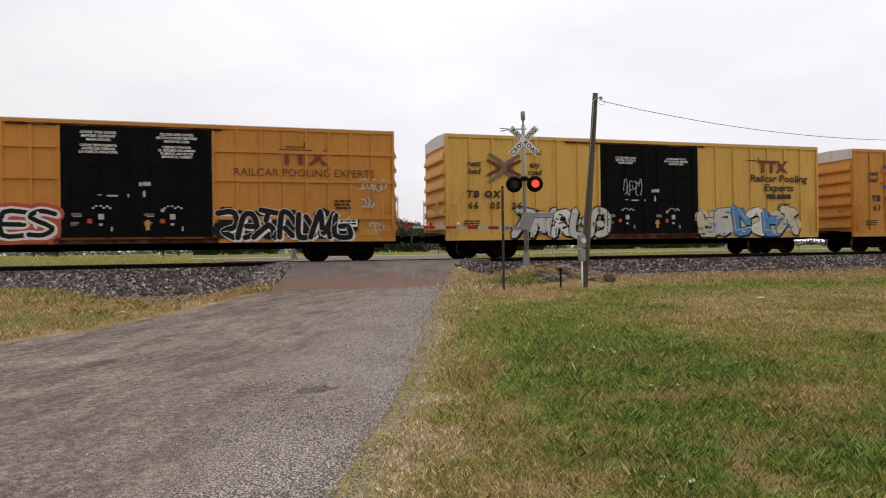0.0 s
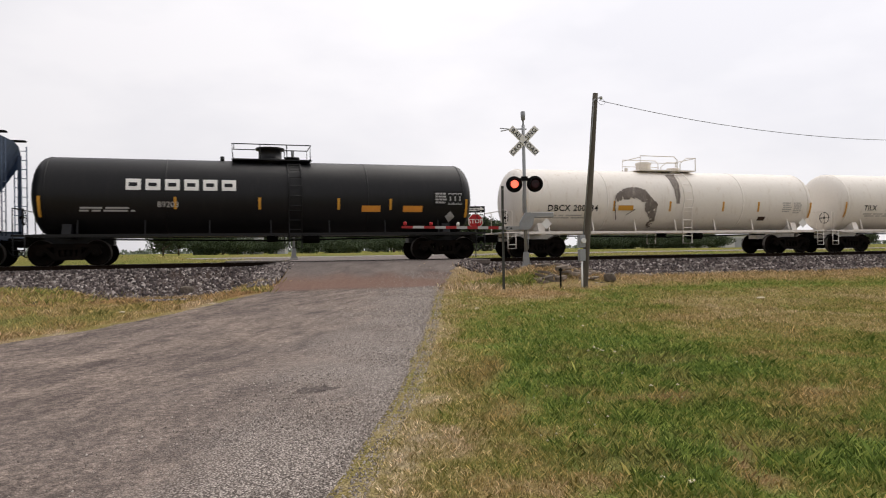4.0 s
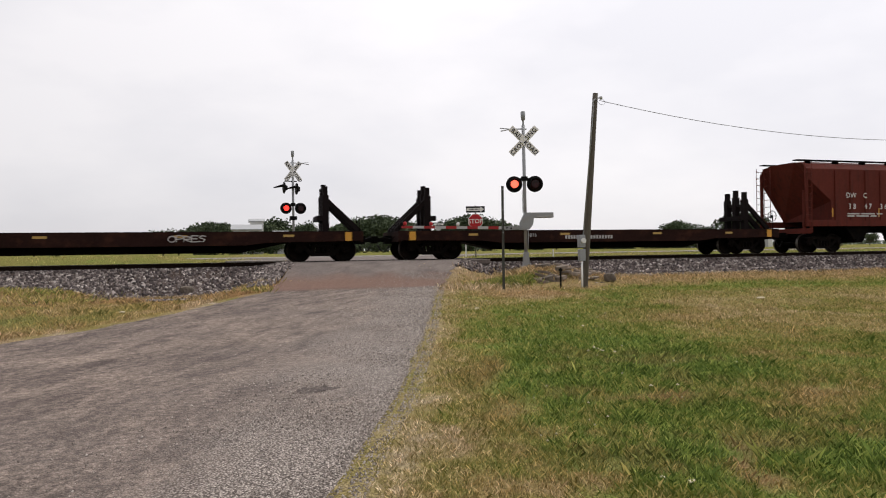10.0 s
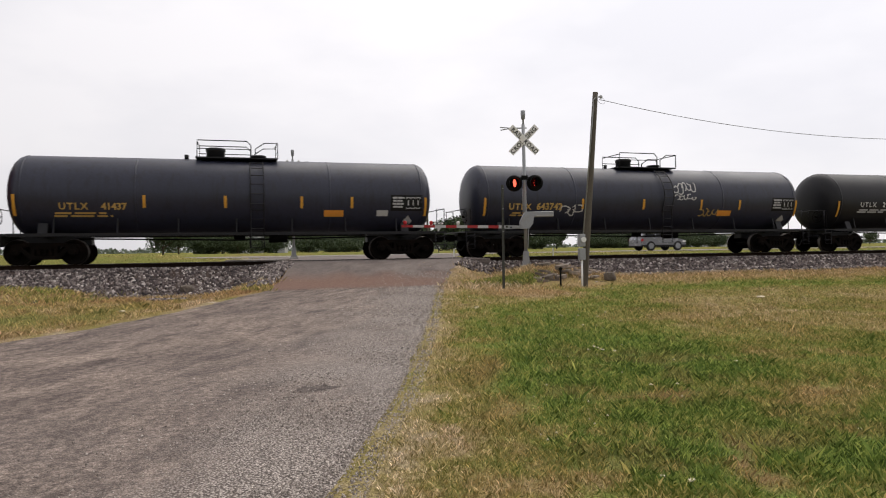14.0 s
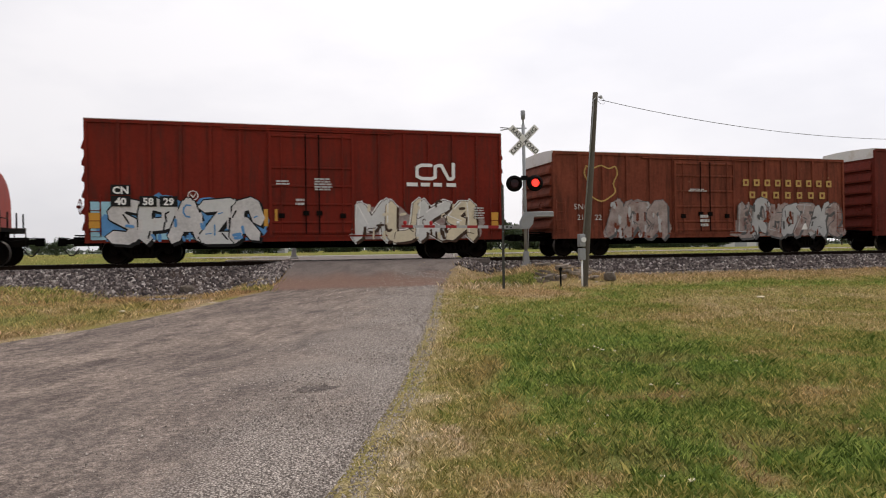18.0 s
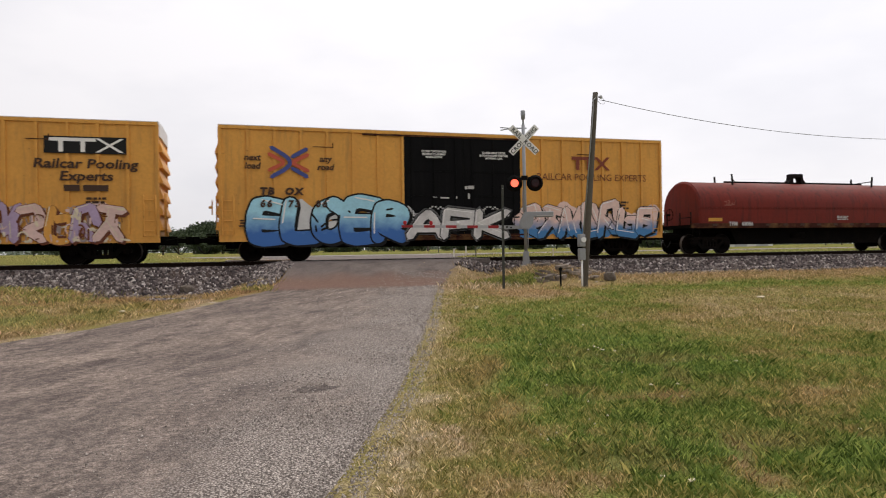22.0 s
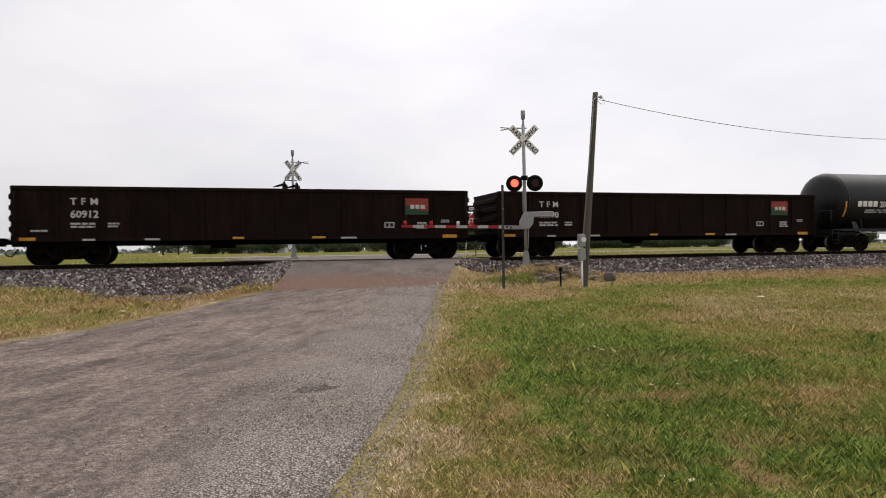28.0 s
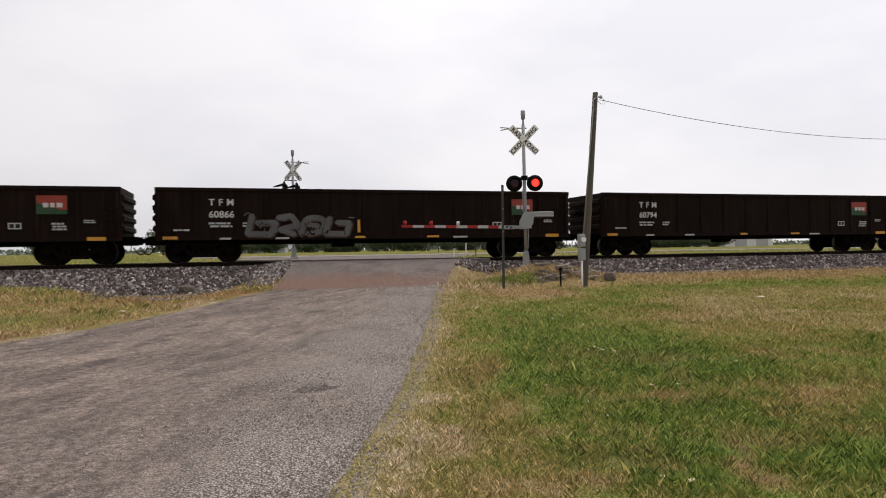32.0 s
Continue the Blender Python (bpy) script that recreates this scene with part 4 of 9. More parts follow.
def stones():
    """Ballast: angular stones, the nearest slope densely set."""
    base = []
    rnd = random.Random(9)
    for k in range(7):
        bm = B()
        bmesh.ops.create_icosphere(bm, subdivisions=1, radius=1)
        for v in bm.verts:
            v.co = Vector((v.co.x * rnd.uniform(0.75, 1.3), v.co.y * rnd.uniform(0.7, 1.2), v.co.z * rnd.uniform(0.5, 0.9)))
        bm.verts.ensure_lookup_table()
        base.append((np.array([v.co[:] for v in bm.verts]), np.array([[v.index for v in f.verts] for f in bm.faces])))
        bm.free()
    vs, fs, off = [], [], 0
    gen = np.random.default_rng(3)

    def put(x, y, size, lift=0.015):
        nonlocal off
        v, f = base[int(gen.integers(0, 7))]
        q = Euler(gen.uniform(0, 6.28, 3)).to_matrix()
        p = (v * size) @ np.array(q) + np.array((x, y, ground_z(x, y) + lift + size * 0.25))
        vs.append(p)
        fs.append(f + off)
        off += len(v)

    for x0, x1, cnt in ((-24, -1.5, 15000), (5.6, 30, 10500), (30, 60, 2200)):
        for _ in range(cnt):
            x = gen.uniform(x0, x1)
            toe = 3.8 + (1.8 * math.exp(-((x + 5.0) / 1.9) ** 2) if x < 0 else 0.3) + 0.42 * noise.noise((x * 0.9, 0, 3))
            y = -gen.uniform(0.95, toe + 0.5)
            if y < -toe and gen.random() < (abs(y) - toe) / 0.5:
                continue
            if 4.6 < x < 8.0 and y < -3.3:
                continue
            if x < 0 and x > along(LEFT_EDGE, y) - 0.1:
                continue
            put(x, y, gen.uniform(0.034, 0.078))
    for _ in range(3200):
        x = gen.uniform(-24, 30)
        if not -1.5 < x < 6.3:
            put(x, gen.uniform(-0.7, 0.7), gen.uniform(0.028, 0.05))
    for _ in range(420):
        x = gen.normal(-5.6, 0.9)
        put(x, gen.uniform(-8.6, -5.4), gen.uniform(0.02, 0.06), 0.02)
    for _ in range(700):
        y = gen.uniform(-6.7, -3.4)
        put(along(LEFT_EDGE, y) - gen.uniform(0.02, 0.9), y, gen.uniform(0.04, 0.08), 0.05)
    for _ in range(900):
        y = gen.uniform(-4.2, -1.3)
        put(gen.uniform(-2.2, -1.4) if gen.random() < 0.4 else along(RIGHT_EDGE, y) + gen.uniform(-0.1, 1.5) * (0.4 + 0.6 * (y + 4.2) / 2.9), y, gen.uniform(0.03, 0.075))
    me = bpy.data.meshes.new("ballast")
    me.from_pydata(np.concatenate(vs).tolist(), [], np.concatenate(fs).tolist())
    m = bpy.data.materials.new("grey_ballast_stone")
    m.use_nodes = True
    n, l = m.node_tree.nodes, m.node_tree.links
    b, g, r = n["Principled BSDF"], n.new("ShaderNodeNewGeometry"), n.new("ShaderNodeValToRGB")
    e = r.color_ramp.elements
    e[0].position, e[0].color = 0.0, (0.03, 0.024, 0.023, 1)
    e[1].position, e[1].color = 1.0, (0.62, 0.56, 0.52, 1)
    for q, c in ((0.35, (0.075, 0.058, 0.057)), (0.65, (0.17, 0.138, 0.127)), (0.88, (0.30, 0.26, 0.235))):
        e.new(q).color = (*c, 1)
    l.new(g.outputs["Random Per Island"], r.inputs["Fac"])
    l.new(r.outputs["Color"], b.inputs["Base Color"])
    b.inputs["Roughness"].default_value = 0.9
    me.materials.append(m)
    tagged(new("ballast", me), "grey and purplish crushed stone ballast along the track", "ballast", kind="stuff")
    # dark earth and fines under the stones
    m = mat("ballast_bed_stone", (0.075, 0.052, 0.043), 0.95, var=0.6, scale=9, fine=60, bump=0.8)
    for xa, xb in ((-160, -1.75), (7.3, 160)):
        bm = B()
        rows = []
        for x in axis_steps([(xa, max(xa, -26), 20), (max(xa, -26), min(xb, 60), 0.3), (min(xb, 60), xb + 0.001, 20)]):
            toe = 4.05 + (5.2 * math.exp(-((x + 5.7) / 1.5) ** 2) if x < 0 else 0.1) + 0.36 * noise.noise((x * 0.9, 0, 3))
            if x < 0:
                while toe > 3.0 and x > along(LEFT_EDGE, -toe) - 0.25:
                    toe -= 0.1
            ys = [-toe + (toe - 1.9) * k / 8 for k in range(9)] + [-1.75, -0.9, 0.9, 1.75, 2.5, 3.3]
            rows.append([bm.verts.new((x, y, ground_z(x, y) + (0.022 if k else -0.05))) for k, y in enumerate(ys)])
        for r0, r1 in zip(rows[:-1], rows[1:]):
            for i in range(len(r0) - 1):
                bm.faces.new((r0[i], r1[i], r1[i + 1], r0[i + 1]))
        solid("ballast_bed", bm, m, "packed grey ballast bed under the rails", "ballast", kind="structure")


ground_sheet()
strip("road", -34, -7.6, 0.25, M["asphalt"], "worn grey chip-seal country road with a ragged edge")
strip("crossing_approach", -7.65, -2.4, 0.2, M["approach"], "brownish asphalt ramp up to the level crossing", lift=0.006)
strip("far_approach", 2.4, 16.5, 0.5, M["approach"], "asphalt ramp beyond the level crossing")
bm = B()
rnd = random.Random(2)
rim = [(-2.47 + rnd.uniform(0.14, 0.26) * math.cos(k * 0.524), -20.87 + rnd.uniform(0.12, 0.23) * math.sin(k * 0.524)) for k in range(12)]
bm.faces.new([bm.verts.new((x, y, road_z(y) + 0.012 * noise.noise((x * 0.8, y * 0.8, 5)) + 0.004)) for x, y in rim])
solid("tar_patch", bm, asphalt_material("dark_tar_patch", (0.08, 0.069, 0.065), (0.12, 0.105, 0.097)), "dark worn tar patch in the road", "road", kind="structure")
bm = B()
box(bm, -1200, 1200, 16.5, 26.7, -0.3, 0.01)
solid("highway", bm, M["highway"], "pale two-lane highway running parallel to the track", "road", kind="structure")
bm = B()
box(bm, -1200, 1200, 43.8, 54, -0.3, 0.01)
solid("highway", bm, M["highway"], "far carriageway of the pale highway", "road", kind="structure")
bm = B()
prism(bm, [(-3.9, 4.4), (-1.0, 4.4), (-1.3, 7.05), (-2.3, 7.55), (-3.85, 6.3)], -0.3, 0.0, "z")
solid("side_road", bm, M["highway"], "pale pavement strip beyond the track", "road", kind="structure")
track()
stones()
# ---------------------------------------------------------------- train: running gear
WHEEL_R = 0.457
SPEEDS = [(0, 14.934), (6, 14.761), (12, 14.694), (18, 14.583), (24, 14.589), (32, 14.564)]


def run(t):
    """Metres that the train has gone at t seconds."""
    s = 0.0
    for (a, va), (b, vb) in zip(SPEEDS[:-1], SPEEDS[1:]):
        if t <= a:
            break
        e = min(t, b)
        ve = va + (vb - va) * (e - a) / (b - a)
        s += (va + ve) / 2 * (e - a)
    return s


def wheelset_mesh():
    bm = B()
    cyl(bm, (0, -1.08, 0), (0, 1.08, 0), 0.085, n=12)
    for s in (-1, 1):
        lathe(bm, [(0.655, 0.49), (0.685, 0.49), (0.69, WHEEL_R), (0.80, WHEEL_R - 0.004), (0.805, 0.40), (0.77, 0.385), (0.75, 0.19), (0.80, 0.15), (0.86, 0.14)], (0, 0, 0), (0, s, 0), 28)
        lathe(bm, [(1.0, 0.11), (1.12, 0.11), (1.14, 0.095)], (0, 0, 0), (0, s, 0), 12)
        for k in range(3):
            a = k * 2.0944
            cyl(bm, (0.055 * math.cos(a), s * 1.13, 0.055 * math.sin(a)), (0.055 * math.cos(a), s * 1.165, 0.055 * math.sin(a)), 0.022, n=6)
    me = mesh_of("wheelset", bm, [M["truck"], M["tread"]])
    for p in me.polygons:
        r = [math.hypot(me.vertices[i].co.x, me.vertices[i].co.z) for i in p.vertices]
        ys = [abs(me.vertices[i].co.y) for i in p.vertices]
        if min(r) > WHEEL_R - 0.02 and min(ys) > 0.684 and max(ys) < 0.802:
            p.material_index = 1
    return me


def side_frame_mesh():
    bm = B()
    y0, y1 = -0.07, 0.07
    prism(bm, [(-1.10, 0.66), (-1.05, 0.74), (-0.5, 0.80), (0.5, 0.80), (1.05, 0.74), (1.10, 0.66), (0.55, 0.66), (0.5, 0.68), (-0.5, 0.68), (-0.55, 0.66)], y0, y1)
    prism(bm, [(-0.88, 0.66), (-0.70, 0.66), (-0.34, 0.34), (0.34, 0.34), (0.70, 0.66), (0.88, 0.66), (0.44, 0.20), (-0.44, 0.20)], y0, y1)
    for s in (-1, 1):
        prism(bm, [(s * 0.30, 0.32), (s * 0.42, 0.32), (s * 0.42, 0.70), (s * 0.30, 0.70)], y0, y1)
        prism(bm, [(s * 0.73, 0.48), (s * 0.80, 0.66), (s * 0.98, 0.66), (s * 1.08, 0.48), (s * 1.02, 0.40), (s * 0.76, 0.40)], y0 - 0.02, y1 + 0.02)
    for k in (-0.18, 0, 0.18):
        lathe(bm, [(0, 0.075), (0.05, 0.08), (0.1, 0.07), (0.15, 0.08), (0.2, 0.07), (0.24, 0.08)], (k, 0, 0.34), (0, 0, 1), 8)
    box(bm, -0.30, 0.30, y0 - 0.03, y1 + 0.03, 0.57, 0.67)
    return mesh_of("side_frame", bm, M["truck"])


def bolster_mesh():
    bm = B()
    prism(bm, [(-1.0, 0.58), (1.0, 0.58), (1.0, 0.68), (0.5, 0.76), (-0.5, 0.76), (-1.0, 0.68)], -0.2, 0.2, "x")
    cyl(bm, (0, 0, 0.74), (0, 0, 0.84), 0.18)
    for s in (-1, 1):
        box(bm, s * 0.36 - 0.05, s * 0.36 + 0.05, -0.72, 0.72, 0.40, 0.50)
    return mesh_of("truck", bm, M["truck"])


WHEELSET, SIDE_FRAME, BOLSTER = wheelset_mesh(), side_frame_mesh(), bolster_mesh()
WHEELS = []


def truck(car, x):
    t = part("truck", BOLSTER, None, car, "rusty three-piece freight truck", pose(x, 0, 0))
    for s in (-1, 1):
        part("side_frame", SIDE_FRAME, None, t, m=pose(0, s * 1.0, 0))
        w = part("wheelset", WHEELSET, None, t, "steel wheelset with bright treads")
        w.matrix_parent_inverse = Matrix.Translation((s * 0.889, 0, WHEEL_R))
        WHEELS.append(w)


def coupler_mesh():
    bm = B()
    box(bm, -0.75, -0.12, -0.09, 0.09, 0.76, 0.94, 0.02)
    prism(bm, [(-0.14, -0.16), (0.02, -0.17), (0.10, -0.05), (0.06, 0.02), (0.12, 0.12), (0.03, 0.2), (-0.14, 0.15)], 0.70, 1.0, "z")
    return mesh_of("coupler", bm, M["under"])


def hose_mesh():
    bm = B()
    pts = [(-0.1 - 0.10 * k, 0.28 - 0.02 * k, 0.62 - 0.30 * math.sin(k * 0.62)) for k in range(6)]
    tube(bm, pts, 0.028, 6)
    return mesh_of("air_hose", bm, M["rubber"])


COUPLER, HOSE = coupler_mesh(), hose_mesh()


def gear(car, half, end, inset):
    """Trucks, couplers, hoses; half: half length of the body, end: half length between couplings."""
    for s in (-1, 1):
        truck(car, s * (half - inset))
        turn = pose(s * end, 0, 0, 0, 0, 0 if s > 0 else 180)
        part("coupler", COUPLER, None, car, m=turn)
        part("air_hose", HOSE, None, car, m=turn)
        bm = B()
        box(bm, s * (half - 0.3), s * (end - 0.42), -0.25, 0.25, 0.68, 1.02)
        tube(bm, [(s * (half + 0.12), -1.35, 0.95), (s * (half + 0.15), -0.9, 0.86), (s * (end - 0.2), -0.25, 0.98), (s * (end - 0.2), 0.25, 0.98)], 0.016, 5)
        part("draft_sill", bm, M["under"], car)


RUNGS = {}


def ladder(car, x, y, z0, z1, material, w=0.45, rungs=None, along_x=True, name="ladder", r=0.016):
    """One bent rail up and down, and its rungs."""
    k = rungs or max(2, int((z1 - z0) / 0.34))
    dx, dy = (w / 2, 0) if along_x else (0, w / 2)
    bm = B()
    sweep(bm, [(x - dx, y - dy, z1), (x - dx, y - dy, z0), (x + dx, y + dy, z0), (x + dx, y + dy, z1)], 0.022, 4)
    rail = part(name, bm, material, car)
    key = (round(w, 3), along_x, material.name, r)
    if key not in RUNGS:
        bm = B()
        cyl(bm, (-dx, -dy, 0), (dx, dy, 0), r, n=6, caps=False)
        RUNGS[key] = mesh_of("rung", bm, material)
    for i in range(k):
        part("rung", RUNGS[key], None, rail, m=pose(x, y, z0 + (z1 - z0) * (i + 0.5) / k))
    return rail


def brake_wheel(car, x, y, z, material, axis=(1, 0, 0)):
    bm = B()
    a, s, u = frame_of(axis)
    o = Vector((x, y, z))
    ring = [o + (s * math.cos(k * 0.5236) + u * math.sin(k * 0.5236)) * 0.28 for k in range(13)]
    tube(bm, ring, 0.016, 5)
    for k in range(0, 12, 3):
        cyl(bm, o, ring[k], 0.012, n=5)
    cyl(bm, o - a * 0.12, o + a * 0.02, 0.05, n=8)
    return part("brake_wheel", bm, material, car)


# ---------------------------------------------------------------- boxcars
TRAIN = []


def car_root(label, x, category="freight car"):
    c = thing("freight_car", label, category, pose(x, 0, 0), group="cars of the freight train")
    c.scale.z = 0.9825
    TRAIN.append((c, x))
    return c


def boxcar(x, length, top, body, label, style, door, roof_mat, w=1.52, sill=0.77, door_mat=None, inset=2.05, end=None, ribs=9):
    """A boxcar: panelled sides with posts, corrugated ends, doors, roof, sill and underframe."""
    c = car_root(label, x, "boxcar")
    h = length / 2
    end = end or h + 1.0
    y = w
    bm = B()
    box(bm, -h + 0.05, h - 0.05, -y, y, 1.05, top - 0.16)
    part("body", bm, body, c)
    post = 0.06
    d0, d1 = door
    rnd = random.Random(int(x * 10) + 7)
    # posts and belt rails of the sides
    for s in (-1, 1):
        for a, b in ((-h + 0.06, d0), (d1, h - 0.06)):
            k = ribs if b - a > 6 else max(4, int(ribs * (b - a) / 7))
            for i in range(k + 1):
                px = a + (b - a) * i / k
                box_part("side_post", px - 0.05, px + 0.05, min(s * y, s * (y + post)), max(s * y, s * (y + post)), 1.06, top - 0.2, body, c)
            if style == "grid":
                for z in (1.7, 3.13, 4.23):
                    box_part("belt_rail", a, b, min(s * (y - 0.001), s * (y + post * 1.3)), max(s * (y - 0.001), s * (y + post * 1.3)), z - 0.06, z + 0.06, body, c)
        # door panels with their rods
        if style != "plug":
            n = 2
            for i in range(n):
                a, b = d0 + (d1 - d0) * i / n, d0 + (d1 - d0) * (i + 1) / n
                bm = B()
                box(bm, a + (0.02 if i == 0 else 0.004), b - (0.004 if i == 0 else 0.02), min(s * (y + 0.002), s * (y + 0.055)), max(s * (y + 0.002), s * (y + 0.055)), 1.0, top - 0.3, 0.01)
                dp = part("door", bm, door_mat or body, c, "black-painted plug door" if door_mat else "")
                for rx in (a + 0.35, (a + b) / 2, b - 0.35):
                    bm = B()
                    cyl(bm, (rx, s * (y + 0.085), 1.02), (rx, s * (y + 0.085), top - 0.34), 0.02, n=6)
                    part("locking_rod", bm, door_mat or body, dp)
                for z in (1.7, 2.6, 3.6):
                    box_part("door_rib", a + 0.1, b - 0.1, min(s * (y + 0.055), s * (y + 0.075)), max(s * (y + 0.055), s * (y + 0.075)), z - 0.03, z + 0.03, door_mat or body, dp)
        else:
            bm = B()
            box(bm, d0, d1, min(s * (y + 0.002), s * (y + 0.075)), max(s * (y + 0.002), s * (y + 0.075)), 1.02, top - 0.35, 0.01)
            dp = part("door", bm, door_mat or body, c, "sliding door with stiffening ribs")
            for z in (1.12, 1.5, 2.2, 2.9, 3.6, top - 0.5):
                box_part("door_rib", d0 + 0.1, d1 - 0.1, min(s * (y + 0.07), s * (y + 0.12)), max(s * (y + 0.07), s * (y + 0.12)), z - 0.045, z + 0.045, door_mat or body, dp, bevel=0.015)
            for rx in (d0 + 0.05, d1 - 0.05):
                box_part("door_stile", rx - 0.05, rx + 0.05, min(s * (y + 0.07), s * (y + 0.13)), max(s * (y + 0.07), s * (y + 0.13)), 1.02, top - 0.36, door_mat or body, dp)
            for rx in (d0 + 0.45, (d0 + d1) / 2 - 0.25, (d0 + d1) / 2 + 0.25, d1 - 0.45):
                bm = B()
                cyl(bm, (rx, s * (y + 0.14), 1.06), (rx, s * (y + 0.14), top - 0.42), 0.024, n=6)
                part("locking_rod", bm, M["under"] if abs(rx - (d0 + d1) / 2) < 0.3 else door_mat or body, dp)
            for rx, z in (((d0 + d1) / 2 - 0.25, 1.85), ((d0 + d1) / 2 + 0.25, 1.85), (d1 - 0.45, 1.75), (d0 + 0.45, 1.75)):
                box_part("lock_bracket", rx - 0.11, rx + 0.11, min(s * (y + 0.1), s * (y + 0.17)), max(s * (y + 0.1), s * (y + 0.17)), z - 0.09, z + 0.09, M["truck"], dp, "dark steel lock bracket")
        for z0, z1 in ((0.93, 1.0), (top - 0.3, top - 0.24)):
            box_part("door_track", d0 - 1.6, d1 + (1.6 if style == "plug" else 0.3), min(s * y, s * (y + 0.08)), max(s * y, s * (y + 0.08)), z0, z1, M["rust_sill"] if door_mat else body, c)
        if door_mat:
            box_part("door_sill", d0 - 0.15, d1 + 0.15, min(s * (y - 0.04), s * (y + 0.036)), max(s * (y - 0.04), s * (y + 0.036)), sill - 0.004, 0.925, M["rust_sill"], c, "rust-stained sill under the doors")
        box_part("side_sill", -h + 0.02, h - 0.02, min(s * (y - 0.05), s * (y + 0.028)), max(s * (y - 0.05), s * (y + 0.028)), sill, 1.08, body, c)
    # corrugated ends
    for s in (-1, 1):
        bm = B()
        n = 6
        for i in range(n):
            z0 = 1.2 + (top - 1.8) * i / n
            z1 = z0 + (top - 1.8) / n * 0.62
            xs = s * (h - 0.06)
            prism(bm, [(xs, z0), (xs + s * 0.17, z0 + 0.03), (xs + s * 0.17, z0 + 0.12), (xs + s * 0.05, z1 + 0.1), (xs, z1 + 0.12)], -y + 0.12, y - 0.12)
        part("end_corrugations", bm, body, c)
        box_part("end_fascia", min(s * (h - 0.08), s * (h + 0.012)), max(s * (h - 0.08), s * (h + 0.012)), -y + 0.03, y - 0.03, top - 0.56, top - 0.172, M["galv"], c, "pale galvanised panel under the roof end")
        for q in (-1, 1):
            box_part("corner_post", min(s * (h - 0.1), s * h), max(s * (h - 0.1), s * h), min(q * (y - 0.12), q * (y + 0.02)), max(q * (y - 0.12), q * (y + 0.02)), sill, top - 0.18, body, c)
            ladder(c, s * (h - 0.32), q * (y + 0.09), 1.0, 2.5, body, 0.4, name="side_ladder")
            bm = B()
            tube(bm, [(s * (h - 0.5), q * (y - 0.02), sill), (s * (h - 0.5), q * (y - 0.02), 0.45), (s * (h - 0.12), q * (y - 0.02), 0.45), (s * (h - 0.12), q * (y - 0.02), sill)], 0.018, 5)
            part("sill_step", bm, M["under"], c)
        ladder(c, s * (h + 0.16), -s * 1.1, 1.0, 2.6, body, 0.42, along_x=False, name="end_ladder")
    brake_wheel(c, -h - 0.25, -0.95, 2.1, body)
    box_part("end_platform", -h - 0.5, -h, -0.7, 0.2, 1.05, 1.09, M["under"], c)
    # roof: low ridge with cross ribs and eaves
    bm = B()
    prism(bm, [(-y - 0.04, top - 0.17), (-y - 0.04, top - 0.07), (-y * 0.5, top - 0.02), (0, top + 0.0), (y * 0.5, top - 0.02), (y + 0.04, top - 0.07), (y + 0.04, top - 0.17)], -h, h, "x")
    roof = part("roof", bm, roof_mat, c, "low galvanised roof with cross ribs")
    for i in range(int(length / 1.35)):
        px = -h + 0.7 + i * 1.35
        bm = B()
        prism(bm, [(-y, top - 0.068), (-y * 0.5, top + 0.01), (0, top + 0.03), (y * 0.5, top + 0.01), (y, top - 0.068)], px - 0.04, px + 0.04, "x")
        part("roof_rib", bm, roof_mat, roof)
    box_part("eave", -h + 0.02, h - 0.02, -y - 0.055, -y + 0.02, top - 0.22, top - 0.10, body, c)
    box_part("eave", -h + 0.02, h - 0.02, y - 0.02, y + 0.055, top - 0.22, top - 0.10, body, c)
    # underframe
    bm = B()
    box(bm, -h + 0.2, h - 0.2, -0.22, 0.22, 0.52, 1.06)
    for k in range(int(length / 2)):
        px = -h + 1.2 + 2.0 * k
        if px < h - 0.5:
            box(bm, px - 0.06, px + 0.06, -y + 0.08, y - 0.08, 0.66, 1.06)
    cyl(bm, (-1.4, 0.5, 0.72), (-0.4, 0.5, 0.72), 0.2)
    cyl(bm, (0.8, -0.7, 0.8), (1.5, -0.7, 0.8), 0.16)
    tube(bm, [(-h + 1, -0.55, 0.72), (0, -0.7, 0.62), (h - 1, -0.55, 0.72)], 0.03, 5)
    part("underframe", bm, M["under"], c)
    gear(c, h, end, inset)
    return c, -(y + post + 0.012), h


def chevrons(c, x0, x1, z0, z1, y, faded=False):
    """Two nested chevrons that meet point to point, the outer ones linked by a bend."""
    w, h = x1 - x0, z1 - z0
    outer, inner = (M["chevron_grey"], M["brown_ink"]) if faded else (M["logo_blue"], M["logo_red"])
    strokes = ((outer, 0.125, 0.0, ((0.97, 0.93), (0.6, 0.68))), (outer, 0.125, 0.0, ((0.97, 0.07), (0.6, 0.32))),
               (outer, 0.125, 0.003, ((0.06, 0.95), (0.34, 0.76), (0.46, 0.66), (0.53, 0.56), (0.53, 0.44), (0.46, 0.34), (0.34, 0.24), (0.06, 0.05))),
               (inner, 0.115, 0.006, ((0.0, 0.75), (0.37, 0.53))), (inner, 0.115, 0.0065, ((0.0, 0.25), (0.37, 0.47))),
               (inner, 0.115, 0.006, ((1.0, 0.75), (0.62, 0.53))), (inner, 0.115, 0.0065, ((1.0, 0.25), (0.62, 0.47))))
    for colour, width, off, pts in strokes:
        bm = B()
        ribbon(bm, [(x0 + w * u, z0 + h * v) for u, v in pts], width * h, y - off, 2)
        part("chevron", bm, colour, c)


